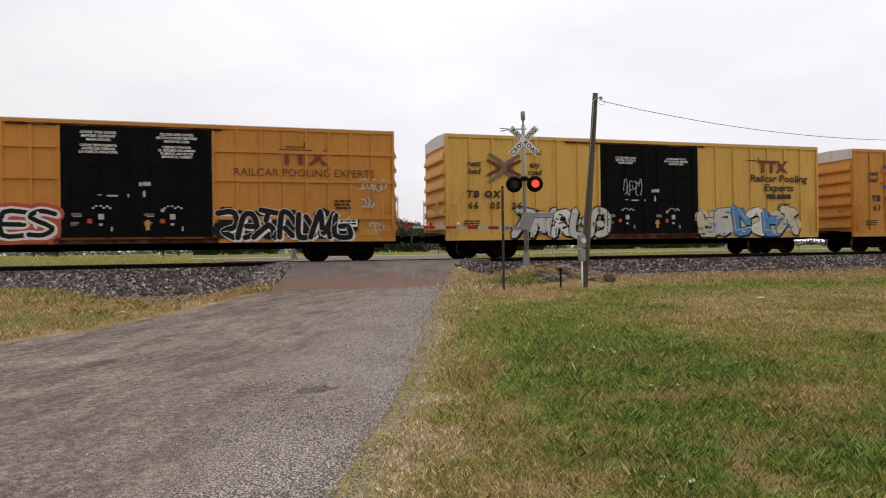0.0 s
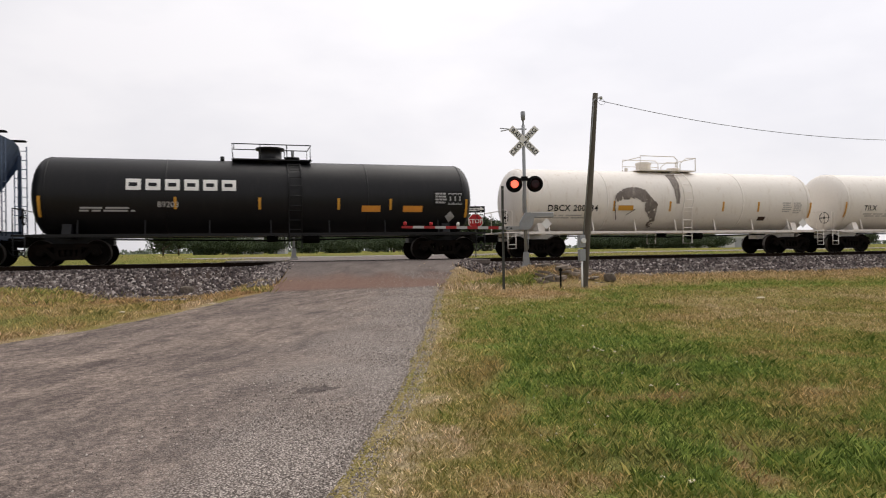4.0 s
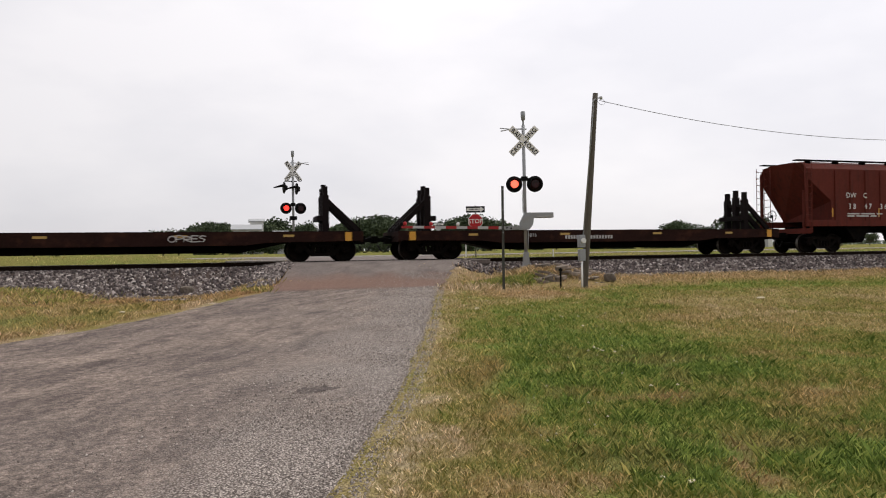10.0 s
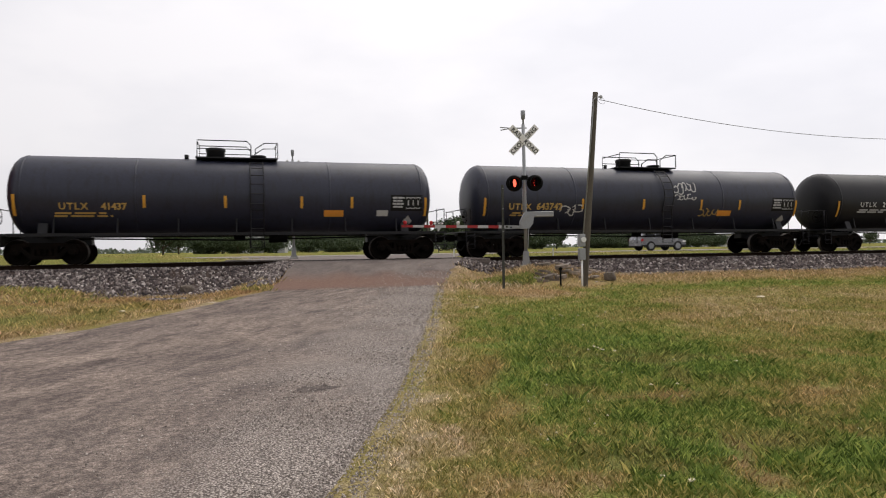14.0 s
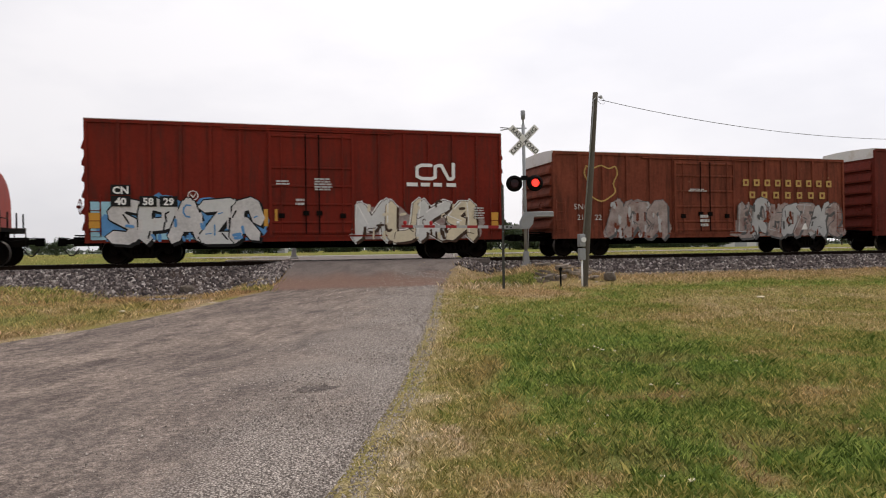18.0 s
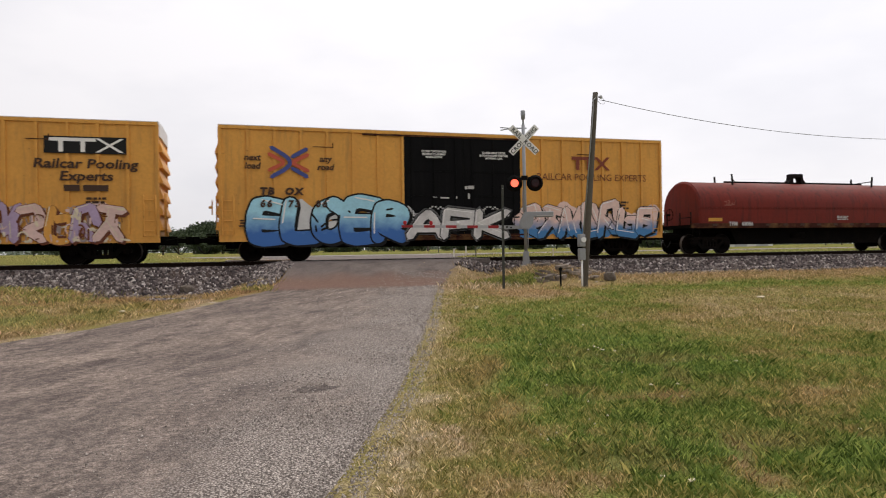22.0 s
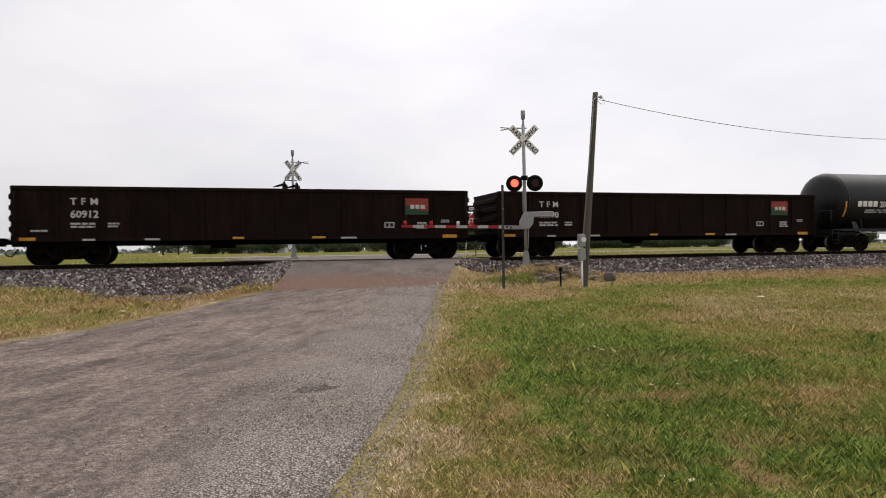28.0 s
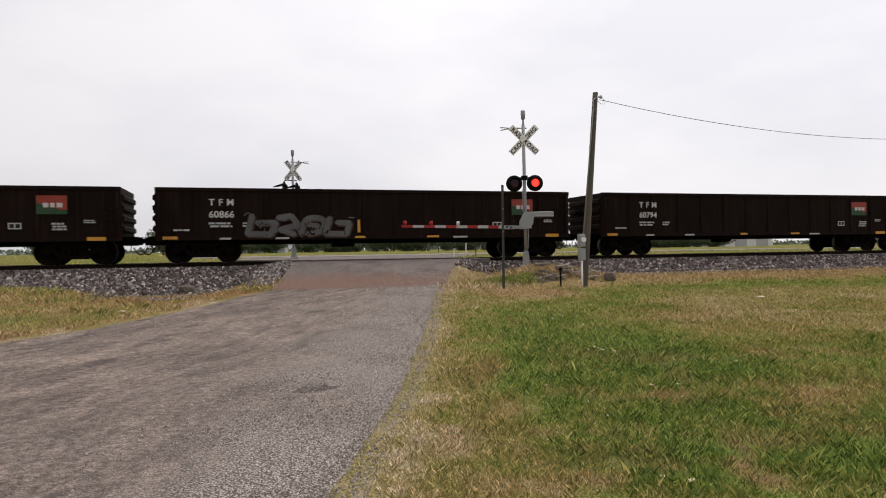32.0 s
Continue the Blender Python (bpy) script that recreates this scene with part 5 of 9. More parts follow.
def tee_mark(c, x0, x1, z0, z1, y, material):
    """A mark of two linked tees and a cross, as plain bars."""
    w, h = x1 - x0, z1 - z0
    bm = B()
    b = h * 0.24
    face_plate(bm, [(x0, z1 - b), (x0 + w * 0.64, z1 - b), (x0 + w * 0.64, z1), (x0, z1)], y)
    for k in (0.16, 0.46):
        face_plate(bm, [(x0 + w * k - b * 0.6, z0), (x0 + w * k + b * 0.6, z0), (x0 + w * k + b * 0.6, z1 - b), (x0 + w * k - b * 0.6, z1 - b)], y)
    for a, d in ((0.66, 1.0), (1.0, 0.66)):
        p, q = x0 + w * a, x0 + w * d
        face_plate(bm, [(p - b * 0.6, z1), (p + b * 0.6, z1), (q + b * 0.6, z0), (q - b * 0.6, z0)], y - 0.001 * a)
    return part("mark", bm, material, c)


def worm_mark(c, x0, x1, z0, z1, y, material):
    """A mark drawn as one continuous bent band."""
    w, h = x1 - x0, z1 - z0
    t = h * 0.2
    zt, zb = z1 - t / 2, z0 + t / 2
    p = [(x0 + w * 0.40, zt), (x0 + w * 0.16, zt), (x0 + t * 0.6, zt - h * 0.14), (x0 + t * 0.5, zb + h * 0.14), (x0 + w * 0.16, zb), (x0 + w * 0.42, zb), (x0 + w * 0.50, zb + h * 0.1), (x0 + w * 0.50, zt - h * 0.08),
         (x0 + w * 0.58, zt), (x0 + w * 0.66, zt), (x0 + w * 0.84, zb), (x0 + w * 0.92, zb), (x0 + w * 0.965, zb + h * 0.1), (x0 + w * 0.965, z1)]
    bm = B()
    ribbon(bm, p, t, y)
    return part("mark", bm, material, c)


def door_print(c, y, d0, d1, seed, spanish=False, low=True):
    """The notices, stencils and lock marks on a pair of black doors."""
    rnd = random.Random(seed)
    w = d1 - d0
    notices = [("CLOSE THIS DOOR\nBEFORE CLOSING\nMAIN DOOR", "CIERRE ESTA PUERTA\nANTES DE CERRAR\nLA PUERTA PRINCIPAL"), ("CLOSE AND LOCK\nBOTH DOORS BEFORE\nMOVING CAR", "CIERRE Y PONGA\nEL SEGURO EN AMBAS\nPUERTAS ANTES DE\nMOVER EL CARRO")]
    for k, fx in enumerate((0.25, 0.755)):
        words(notices[k][0], 0.128 if spanish else 0.115, d0 + w * fx, 4.70 if spanish else 4.34, y, M["white"], c, bold=0.004, wide=1.05, name="door_notice")
        if spanish:
            words(notices[k][1], 0.118, d0 + w * fx, 4.24, y, M["white"], c, bold=0.004, wide=1.05, name="door_notice")
    if low:
        rows = []
        for fx in (0.24, 0.70):
            x = d0 + w * fx
            for a, b in ((-0.18, 0.0), (-0.08, 0.07), (0.06, 0.07), (0.16, 0.0), (0.26, 0.06), (0.36, 0.0)):
                rows.append((x + a, x + a + 0.08, 2.02 + b, 2.08 + b))
            rows += [(x + 0.02, x + 0.2, 1.64, 1.84), (x + 0.04, x + 0.16, 1.42, 1.5), (x + 0.42, x + 0.47, 1.22, 1.38)]
            for q in range(3):
                rows += [(x - 0.85 + rnd.uniform(0, 0.1), x - 0.5, 1.83 - 0.045 * q, 1.85 - 0.045 * q), (x - 0.85, x - 0.6 + rnd.uniform(-0.05, 0.05), 1.52 - 0.045 * q, 1.54 - 0.045 * q)]
        rows += [(d0 + w * 0.3, d0 + w * 0.37, 2.46, 2.52), (d0 + w * 0.24, d0 + w * 0.27, 2.5, 2.53), (d0 + w * 0.505, d0 + w * 0.525, 2.85, 2.98), (d0 + w * 0.53, d0 + w * 0.58, 2.86, 3.0), (d0 + w * 0.53, d0 + w * 0.545, 2.45, 2.68), (d0 + w * 0.43, d0 + w * 0.44, 2.45, 2.55)]
        bars(rows, y - 0.001, M["offwhite"], c)
        bars([(d0 + w * 0.545, d0 + w * 0.57, 1.25, 1.62)], y - 0.002, M["amber"], c, "reflective_strip")
        for fx in (0.175, 0.64):
            bars([(d0 + w * fx, d0 + w * fx + 0.15, 1.5, 1.66)], y - 0.002, M["logo_red"], c, "door_mark")
        for fx in (0.64,):
            bm = B()
            face_plate(bm, [(d0 + w * fx + 0.08 + 0.07 * math.cos(a * 0.7854), 1.97 + 0.07 * math.sin(a * 0.7854)) for a in range(8)], y - 0.002)
            part("round_mark", bm, M["offwhite"], c)


def pooling_car(x, body, style, slogan, number, seed, patch=False, label="", white_mark=False, length=18.8, lettering=(-8.05, -7.1, -8.05, 1.03, 0.39)):
    c, y, h = boxcar(x, length, 5.26, M[body], label, style, (-2.45, 2.62), M["galv"], door_mat=M["door_black"], ribs=8 if style == "grid" else 7, end=10.3)
    words("next", 0.33, -8.2, 3.86, y, M["dark_ink"], c, shear=0.2, bold=0.011)
    words("load", 0.33, -8.2, 3.54, y, M["dark_ink"], c, shear=0.2, bold=0.011)
    words("any", 0.33, -5.5, 3.86, y, M["dark_ink"], c, shear=0.2, bold=0.011)
    words("road", 0.33, -5.5, 3.54, y, M["dark_ink"], c, shear=0.2, bold=0.011)
    chevrons(c, -7.58, -6.16, 3.18, 4.42, y, body == "yellow_b")
    at, ox, first, pitch, size = lettering
    words("TB", size, at, 2.57, y, M["dark_ink"], c, spread=1.25, shear=0.12, bold=0.022, wide=1.1, name="reporting_mark")
    words("OX", size, ox, 2.57, y, M["dark_ink"], c, spread=1.25, shear=0.12, bold=0.022, wide=1.1, name="reporting_mark")
    if patch:
        bars([(first + pitch * k - 0.37, first + pitch * k + 0.37, 2.03, 2.46) for k in range(3)], y - 0.045, M["white"], c, "number_patch")
    for k in range(3):
        words(number[2 * k:2 * k + 2], size, first + pitch * k, 2.09, y - 0.049, M["dark_ink"], c, spread=1.35, shear=0.1, bold=0.018, name="car_number")
    if slogan == 1:
        if white_mark:
            bars([(5.75, 8.35, 3.95, 4.55)], y + 0.002, M["black"], c, "mark_panel")
            tee_mark(c, 5.9, 8.2, 4.0, 4.5, y, M["white"])
        else:
            tee_mark(c, 5.9, 7.5, 3.85, 4.45, y, M["mark_red"])
        words("Railcar Pooling", 0.46, 7.05, 3.44, y, M["dark_ink"], c, shear=0.12, bold=0.012, wide=1.2, name="slogan")
        words("Experts", 0.46, 7.05, 3.0, y, M["dark_ink"], c, shear=0.12, bold=0.012, wide=1.2, name="slogan")
        bars([(6.35, 6.85, 2.62, 2.84), (6.95, 7.75, 2.62, 2.84)], y, M["dark_ink"], c, "web_address")
    else:
        tee_mark(c, 4.95, 6.7, 3.76, 4.34, y, M["mark_red"])
        words("RAILCAR POOLING EXPERTS", 0.42, 5.95, 3.3, y, M["brown_ink"], c, wide=0.98, name="slogan")
    rnd = random.Random(seed)
    door_print(c, -1.645, -2.45, 2.62, seed, style == "grid", True)
    rows = print_block(7.0, 2.4, 0.7, 0.4, 3, rnd) + print_block(-8.7, 1.6, 0.8, 0.3, 3, rnd)
    bars(rows, y, M["dark_ink"], c)
    for a, b in ((-5.95, 0.75), (5.2, 0.7)):
        bm = B()
        ribbon(bm, [(a, 4.43), (a + b, 4.43), (a + b, 4.6)], 0.035, y)
        part("hand_hold", bm, M["rust_sill"], c)
    if style == "grid":
        bars([(-8.75, -8.1, 1.02, 1.3), (8.0, 8.75, 1.0, 1.28)], y + 0.004, M["amber"], c, "paint_patch")
        bars([(7.1, 7.9, 1.35, 1.65)], y, M["white"], c, "test_panel")
        bars(print_block(7.15, 1.62, 0.7, 0.22, 2, rnd), y - 0.002, M["black"], c)
        for a in (-2.4, -0.8, 0.9):
            box_part("door_step", a, a + 1.4, -1.64, -1.56, 0.93, 1.0, M["brown_ink"], c)
    return c, y
# ---------------------------------------------------------------- tank cars
def on_shell(bm_or_ob, r, zc):
    """Bend flat lettering at -y round a tank of radius r whose axis is at height zc."""
    for v in bm_or_ob.data.vertices:
        dz = max(-r * 0.98, min(r * 0.98, v.co.z - zc))
        off = -1.0 - v.co.y
        v.co.y = -math.sqrt(r * r - dz * dz) - 0.012 - off


def shell_fix(c, since, r, zc):
    for ob in c.children:
        if ob.name not in since and ob.type == "MESH":
            on_shell(ob, r, zc)


def tank_car(x, length, r, zc, body, label, inset=1.25, end=None, frame=None, dome=0.15, rail_kind=1, seed=1, ladder_x=0.9):
    c = car_root(label, x, "tank car")
    h = length / 2
    frame = frame or body
    end = end or h + 1.1
    bm = B()
    cap = 0.6
    prof = [(-h + cap * (1 - math.cos(a)), r * math.sin(a) ** 0.72) for a in [0.003, 0.03, 0.12, 0.3, 0.5, 0.75, 1.0, 1.25, 1.45, math.pi / 2]]
    prof += [(-d, q) for d, q in prof[::-1]]
    lathe(bm, prof, (0, 0, zc), (1, 0, 0), 40)
    part("tank", bm, body, c)
    for s in (-1, 1):
        for bx in (h - cap, h * 0.45):
            bm = B()
            lathe(bm, [(-0.03, r + 0.001), (-0.03, r + 0.008), (0.03, r + 0.008), (0.03, r + 0.001)], (s * bx, 0, zc), (1, 0, 0), 40, shut=False)
            part("shell_band", bm, body, c)
    # stub sills, side walkway, bolster saddles
    for s in (-1, 1):
        bm = B()
        box(bm, min(s * (h - 2.6), s * (h + 0.35)), max(s * (h - 2.6), s * (h + 0.35)), -0.25, 0.25, 0.72, 1.1)
        prism(bm, [(-1.35, 0.98), (1.35, 0.98), (1.15, 1.5), (0.5, zc - r + 0.03), (-0.5, zc - r + 0.03), (-1.15, 1.5)], s * (h - inset) - 0.15, s * (h - inset) + 0.15, "x")
        part("stub_sill", bm, frame, c)
        box_part("end_platform", min(s * (h - 0.25), s * (h + 0.42)), max(s * (h - 0.25), s * (h + 0.42)), -1.4, 1.4, 1.06, 1.12, frame, c)
        bm = B()
        for q in (-1, 1):
            yy = q * 1.35
            tube(bm, [(s * (h + 0.38), yy, 1.1), (s * (h + 0.38), yy, 2.05), (s * (h + 0.1), yy * 0.9, 2.05), (s * (h + 0.1), yy * 0.9, 1.1)], 0.02, 6)
            part("corner_rail", bm, frame, c)
            bm = B()
        tube(bm, [(s * (h + 0.38), -1.35, 2.05), (s * (h + 0.38), 1.35, 2.05)], 0.02, 6)
        part("end_rail", bm, frame, c)
        for q in (-1, 1):
            ladder(c, s * (h + 0.18), q * 1.4, 0.4, 1.1, frame, 0.36, 2, name="sill_ladder")
    for q in (-1, 1):
        box_part("side_sill", -h + 0.2, h - 0.2, q * 1.36 - 0.05, q * 1.36 + 0.05, 1.02, 1.13, frame, c)
        for k in range(7):
            px = -h + 1.6 + (length - 3.2) * k / 6
            bm = B()
            cyl(bm, (px, q * 1.32, 1.08), (px, q * r * 0.8, zc - r * 0.6), 0.03, n=5)
            part("sill_bracket", bm, frame, c)
        # tall ladder to the top platform
        bm = B()
        pts = []
        for k in range(9):
            a = -0.75 + 2.05 * k / 8
            pts.append((q * (r * math.cos(a) + 0.13), zc + r * math.sin(a)))
        way = [(q * 1.42, 0.55), (q * 1.42, zc - 0.5)] + pts[3:]
        sweep(bm, [(ladder_x - 0.24, a, b) for a, b in way[::-1]] + [(ladder_x + 0.24, a, b) for a, b in way], 0.024, 5)
        rail = part("side_ladder", bm, frame, c)
        bm = B()
        cyl(bm, (-0.24, 0, 0), (0.24, 0, 0), 0.018, n=5, caps=False)
        rung = mesh_of("rung", bm, frame)
        for a, b in [(q * 1.42, 0.9 + k * 0.36) for k in range(4)] + pts[2:]:
            part("rung", rung, None, rail, m=pose(ladder_x, a, b))
    # top platform, railings, dome and fittings
    zt = zc + r
    box_part("top_platform", dome - 1.55, dome + 1.45, -0.75, 0.75, zt - 0.02, zt + 0.03, frame, c)
    bm = B()
    for q in (-0.75, 0.75):
        if rail_kind == 1:
            tube(bm, [(dome - 1.5, q, zt), (dome - 1.48, q, zt + 0.66), (dome + 0.3, q, zt + 0.66), (dome + 0.46, q, zt + 0.5), (dome + 0.46, q, zt)], 0.022, 6)
            tube(bm, [(dome - 1.5, q, zt + 0.34), (dome + 0.46, q, zt + 0.34)], 0.018, 6)
            tube(bm, [(dome + 0.62, q, zt), (dome + 0.62, q, zt + 0.36), (dome + 0.95, q, zt + 0.6), (dome + 1.45, q, zt + 0.62), (dome + 1.45, q, zt)], 0.022, 6)
        else:
            tube(bm, [(dome - 1.5, q, zt), (dome - 1.55, q, zt + 0.6), (dome + 1.4, q, zt + 0.6), (dome + 1.4, q, zt)], 0.022, 6)
            tube(bm, [(dome - 0.5, q, zt), (dome - 0.5, q, zt + 0.6)], 0.02, 6)
            tube(bm, [(dome + 0.5, q, zt), (dome + 0.5, q, zt + 0.6)], 0.02, 6)
    for px in (-1.48, 1.42):
        tube(bm, [(dome + px, -0.75, zt + 0.6), (dome + px, 0.75, zt + 0.6)], 0.02, 6)
    part("top_railing", bm, frame, c)
    bm = B()
    if rail_kind == 1:
        lathe(bm, [(-0.1, 0.34), (0.30, 0.34), (0.33, 0.37), (0.42, 0.37), (0.46, 0.30)], (dome - 0.85, 0, zt), (0, 0, 1), 16)
    else:
        lathe(bm, [(-0.1, 0.52), (0.10, 0.52), (0.12, 0.45), (0.45, 0.45), (0.47, 0.56), (0.55, 0.56), (0.57, 0.3)], (dome - 0.1, 0, zt), (0, 0, 1), 18)
    part("dome", bm, frame, c)
    bm = B()
    lathe(bm, [(0, 0.26), (0.12, 0.26), (0.14, 0.3), (0.2, 0.3), (0.22, 0.1)], (dome + 0.75, 0, zt), (0, 0, 1), 14)
    cyl(bm, (dome - 1.9, -0.2, zt - 0.05), (dome - 1.9, -0.2, zt + 0.15), 0.08, n=8)
    part("manway_cover", bm, frame, c)
    bm = B()
    cyl(bm, (0.1, 0, zc - r - 0.22), (0.1, 0, zc - r + 0.1), 0.22, n=12)
    tube(bm, [(-h + 2.2, -0.4, 0.95), (0, -0.5, 0.85), (h - 2.2, -0.4, 0.95)], 0.03, 5)
    cyl(bm, (1.2, -0.5, 0.9), (1.9, -0.5, 0.9), 0.17, n=10)
    part("outlet_valve", bm, M["under"], c)
    brake_wheel(c, -h - 0.2, -0.75, 1.75, M["under"])
    gear(c, h, end, inset)
    # markings, wrapped on the shell
    since = {o.name for o in c.children}
    rnd = random.Random(seed)
    strips = []
    for fx, a, b in ((-0.945, zc - 0.8, zc - 0.05), (-0.41, zc - 0.5, zc - 0.05), (-0.05, zc - 0.5, zc - 0.05), (0.31, zc - 0.5, zc - 0.05), (0.56, zc - 0.5, zc - 0.05), (0.945, zc - 0.8, zc - 0.05)):
        strips.append((fx * h - 0.05, fx * h + 0.05, a, b))
    bars(strips, -1, M["amber"], c, "reflective_strip")
    return c, since, h


def tank_print(c, h, zc, ink, seed, placard=True, block=M["pale_grey"]):
    rnd = random.Random(seed)
    if placard:
        bars([(h - 1.85, h - 0.55, zc - 0.42, zc + 0.22)], -0.995, M["black"], c, "test_panel")
        rows = print_block(h - 1.79, zc + 0.14, 0.5, 0.48, 4, rnd)
        for k in range(3):
            x = h - 1.22 + 0.2 * k
            rows += [(x, x + 0.17, zc - 0.34, zc - 0.31), (x, x + 0.17, zc + 0.1, zc + 0.13), (x, x + 0.03, zc - 0.305, zc + 0.095), (x + 0.14, x + 0.17, zc - 0.305, zc + 0.095), (x + 0.06, x + 0.11, zc - 0.2, zc + 0.0)]
        bars(rows, -1, block, c)
        bm = B()
        face_plate(bm, [(h - 1.32, zc - 0.83), (h - 1.12, zc - 1.06), (h - 0.92, zc - 0.83), (h - 1.12, zc - 0.6)], -1)
        part("placard", bm, M["pale_grey"], c, "pale diamond placard")
        bars([(h * 0.42, h * 0.42 + 0.75, zc - 0.65, zc - 0.4)], -1, M["orange"], c, "placard")
    else:
        bars(print_block(h - 2.1, zc + 0.1, 0.55, 0.5, 5, rnd) + print_block(h - 1.45, zc + 0.1, 0.5, 0.55, 6, rnd), -1, block, c)
    bars(print_block(-h + 1.6, zc - 0.5, 2.0, 0.2, 2, rnd), -1, ink, c)


# ---------------------------------------------------------------- covered hoppers
def hopper_car(x, length, top, body, label, sill, slope, inset, curved=False, end=None, cut=1.1, bays=3, rib=0, fall=None, deep=0.3):
    """slope: how far the slope sheets run in; sill: bottom of the side."""
    c = car_root(label, x, "hopper car")
    h = length / 2
    w = 1.52
    end = end or h + 0.8
    roof_z = top - 0.13
    if curved:
        prof = [(-w + 0.05, sill), (-w - 0.02, sill + 0.5), (-w - 0.05, sill + 1.3), (-w - 0.02, roof_z - 0.5), (-w + 0.25, roof_z - 0.1), (-0.8, roof_z + 0.04)]
    else:
        prof = [(-w, sill), (-w, roof_z - 0.35), (-w + 0.22, roof_z - 0.08), (-0.75, roof_z + 0.04)]
    high = roof_z - cut
    low = high - fall if fall else sill
    marks = [low + (high - low) * k / 5 for k in range(6)] if curved else [low, high]
    for z in marks:
        for (a, p), (b, q) in zip(prof[:-1], prof[1:]):
            if p + 0.02 < z < q - 0.02:
                prof.append((a + (b - a) * (z - p) / (q - p), z))
                prof.sort(key=lambda v: v[1])
                break
    prof = prof + [(-a, b) for a, b in prof[::-1]]
    # body: cross sections; the ends slope inwards below
    bm = B()

    def at(p, s):
        z = p[1]
        k = min(1.0, max(0.0, (high - z) / (high - low)))
        k = 1 - (1 - k) ** 2.4 if curved else k
        return s * (h - 0.05 - slope * k)
    rings = []
    for s in (-1, 1):
        rings.append([bm.verts.new((at(p, s), p[0], p[1])) for p in prof])
    k = len(prof)
    for i in range(k):
        j = (i + 1) % k
        bm.faces.new((rings[0][i], rings[0][j], rings[1][j], rings[1][i]))
    bmesh.ops.triangulate(bm, faces=[bm.faces.new(rings[0]), bm.faces.new(rings[1][::-1])])
    part("body", bm, body, c)
    for s in (-1, 1):
        # side sill and side ribs
        box_part("side_sill", -h + 0.02, h - 0.02, min(s * (w - 0.1), s * (w + 0.03)), max(s * (w - 0.1), s * (w + 0.03)), sill - deep, sill + 0.02, body, c)
        if rib:
            for i in range(rib):
                px = -h + slope + 0.3 + (length - 2 * slope - 0.6) * i / (rib - 1)
                box_part("side_post", px - 0.05, px + 0.05, min(s * w, s * (w + 0.05)), max(s * w, s * (w + 0.05)), sill, roof_z - 0.4, body, c)
        if curved:
            for z in (roof_z - 0.64, roof_z - 0.74, roof_z - 0.83):
                box_part("stiffener", -h + 0.3, h - 0.3, min(s * (w - 0.06), s * (w + 0.045)), max(s * (w - 0.06), s * (w + 0.045)), z - 0.02, z + 0.02, body, c)
        # end posts, end sill and ladders
        for q in (-1, 1):
            px = s * (h - 0.08)
            box_part("end_post", px - 0.06, px + 0.06, min(q * (w - 0.1), q * w), max(q * (w - 0.1), q * w), sill - 0.25, roof_z - 0.4, body, c)
            ladder(c, s * (h - 0.08), q * (w + 0.07), sill - 0.6, top - 0.15, body, 0.42, name="side_ladder")
        for px in (0.5, 0.95):
            box_part("slope_brace", min(s * (h - px - 0.04), s * (h - px + 0.04)), max(s * (h - px - 0.04), s * (h - px + 0.04)), -0.9, -0.8, 1.0, roof_z - 1.2 - px * 0.3, body, c)
        ladder(c, s * (h + 0.08), -s * 0.9, 1.1, top - 0.2, body, 0.42, along_x=False, name="end_ladder")
        box_part("end_sill", min(s * (h - 0.3), s * h), max(s * (h - 0.3), s * h), -w, w, 0.95, 1.2, body, c)
        box_part("draft_floor", min(s * (h - slope - 0.9), s * (h - 0.1)), max(s * (h - slope - 0.9), s * (h - 0.1)), -0.3, 0.3, 0.75, 1.1, M["under"], c)
    # running boards, hatches on the roof
    for q in (-1, 1):
        rb = box_part("running_board", -h - 0.24, h + 0.24, min(q * 0.95, q * 1.25), max(q * 0.95, q * 1.25), top - 0.05, top, M["under"], c)
        bm = B()
        box(bm, -0.03, 0.03, min(q * 0.95, q * 1.3), max(q * 0.95, q * 1.3), roof_z - 0.12, top - 0.05)
        me = mesh_of("board_support", bm, M["under"])
        for i in range(int(length / 1.7)):
            part("board_support", me, None, rb, m=pose(-h + 0.5 + 1.7 * i, 0, 0))
    bm = B()
    box(bm, -h + 0.9, h - 0.9, -0.4, 0.4, roof_z + 0.02, roof_z + 0.14, 0.03)
    part("roof_hatch", bm, body, c)
    # discharge bays
    for i in range(bays):
        bx = -6.0 + 3.97 * i if curved else (-h + slope * 0.75) + (length - 1.5 * slope) * (i + 0.5) / bays
        bw = min(0.95, (length - 1.5 * slope) / bays * 0.46)
        bm = B()
        lo_z = 0.55
        a = [(bx - bw, sill - 0.2), (bx + bw, sill - 0.2), (bx + 0.3, lo_z + 0.12), (bx - 0.3, lo_z + 0.12)]
        prism(bm, a, -1.2, 1.2)
        bay = part("discharge_hopper", bm, M["under"], c)
        bm = B()
        prism(bm, [(bx - 0.44, lo_z + 0.2), (bx + 0.44, lo_z + 0.2), (bx + 0.2, lo_z - 0.08), (bx - 0.2, lo_z - 0.08)], -1.22, 1.22)
        for dx in (-0.2, 0.2):
            cyl(bm, (bx + dx, -1.3, lo_z + 0.08), (bx + dx, -1.2, lo_z + 0.08), 0.06, n=8)
        part("outlet_gate", bm, M["pale_grey"] if curved else M["under"], bay)
    bm = B()
    box(bm, -h + 0.3, h - 0.3, -0.16, 0.16, 0.98, 1.3)
    part("centre_sill", bm, M["under"], c)
    brake_wheel(c, -h - 0.16, 0.5, 1.9, M["under"])
    gear(c, h, end, inset)
    return c, -(w + 0.056), h


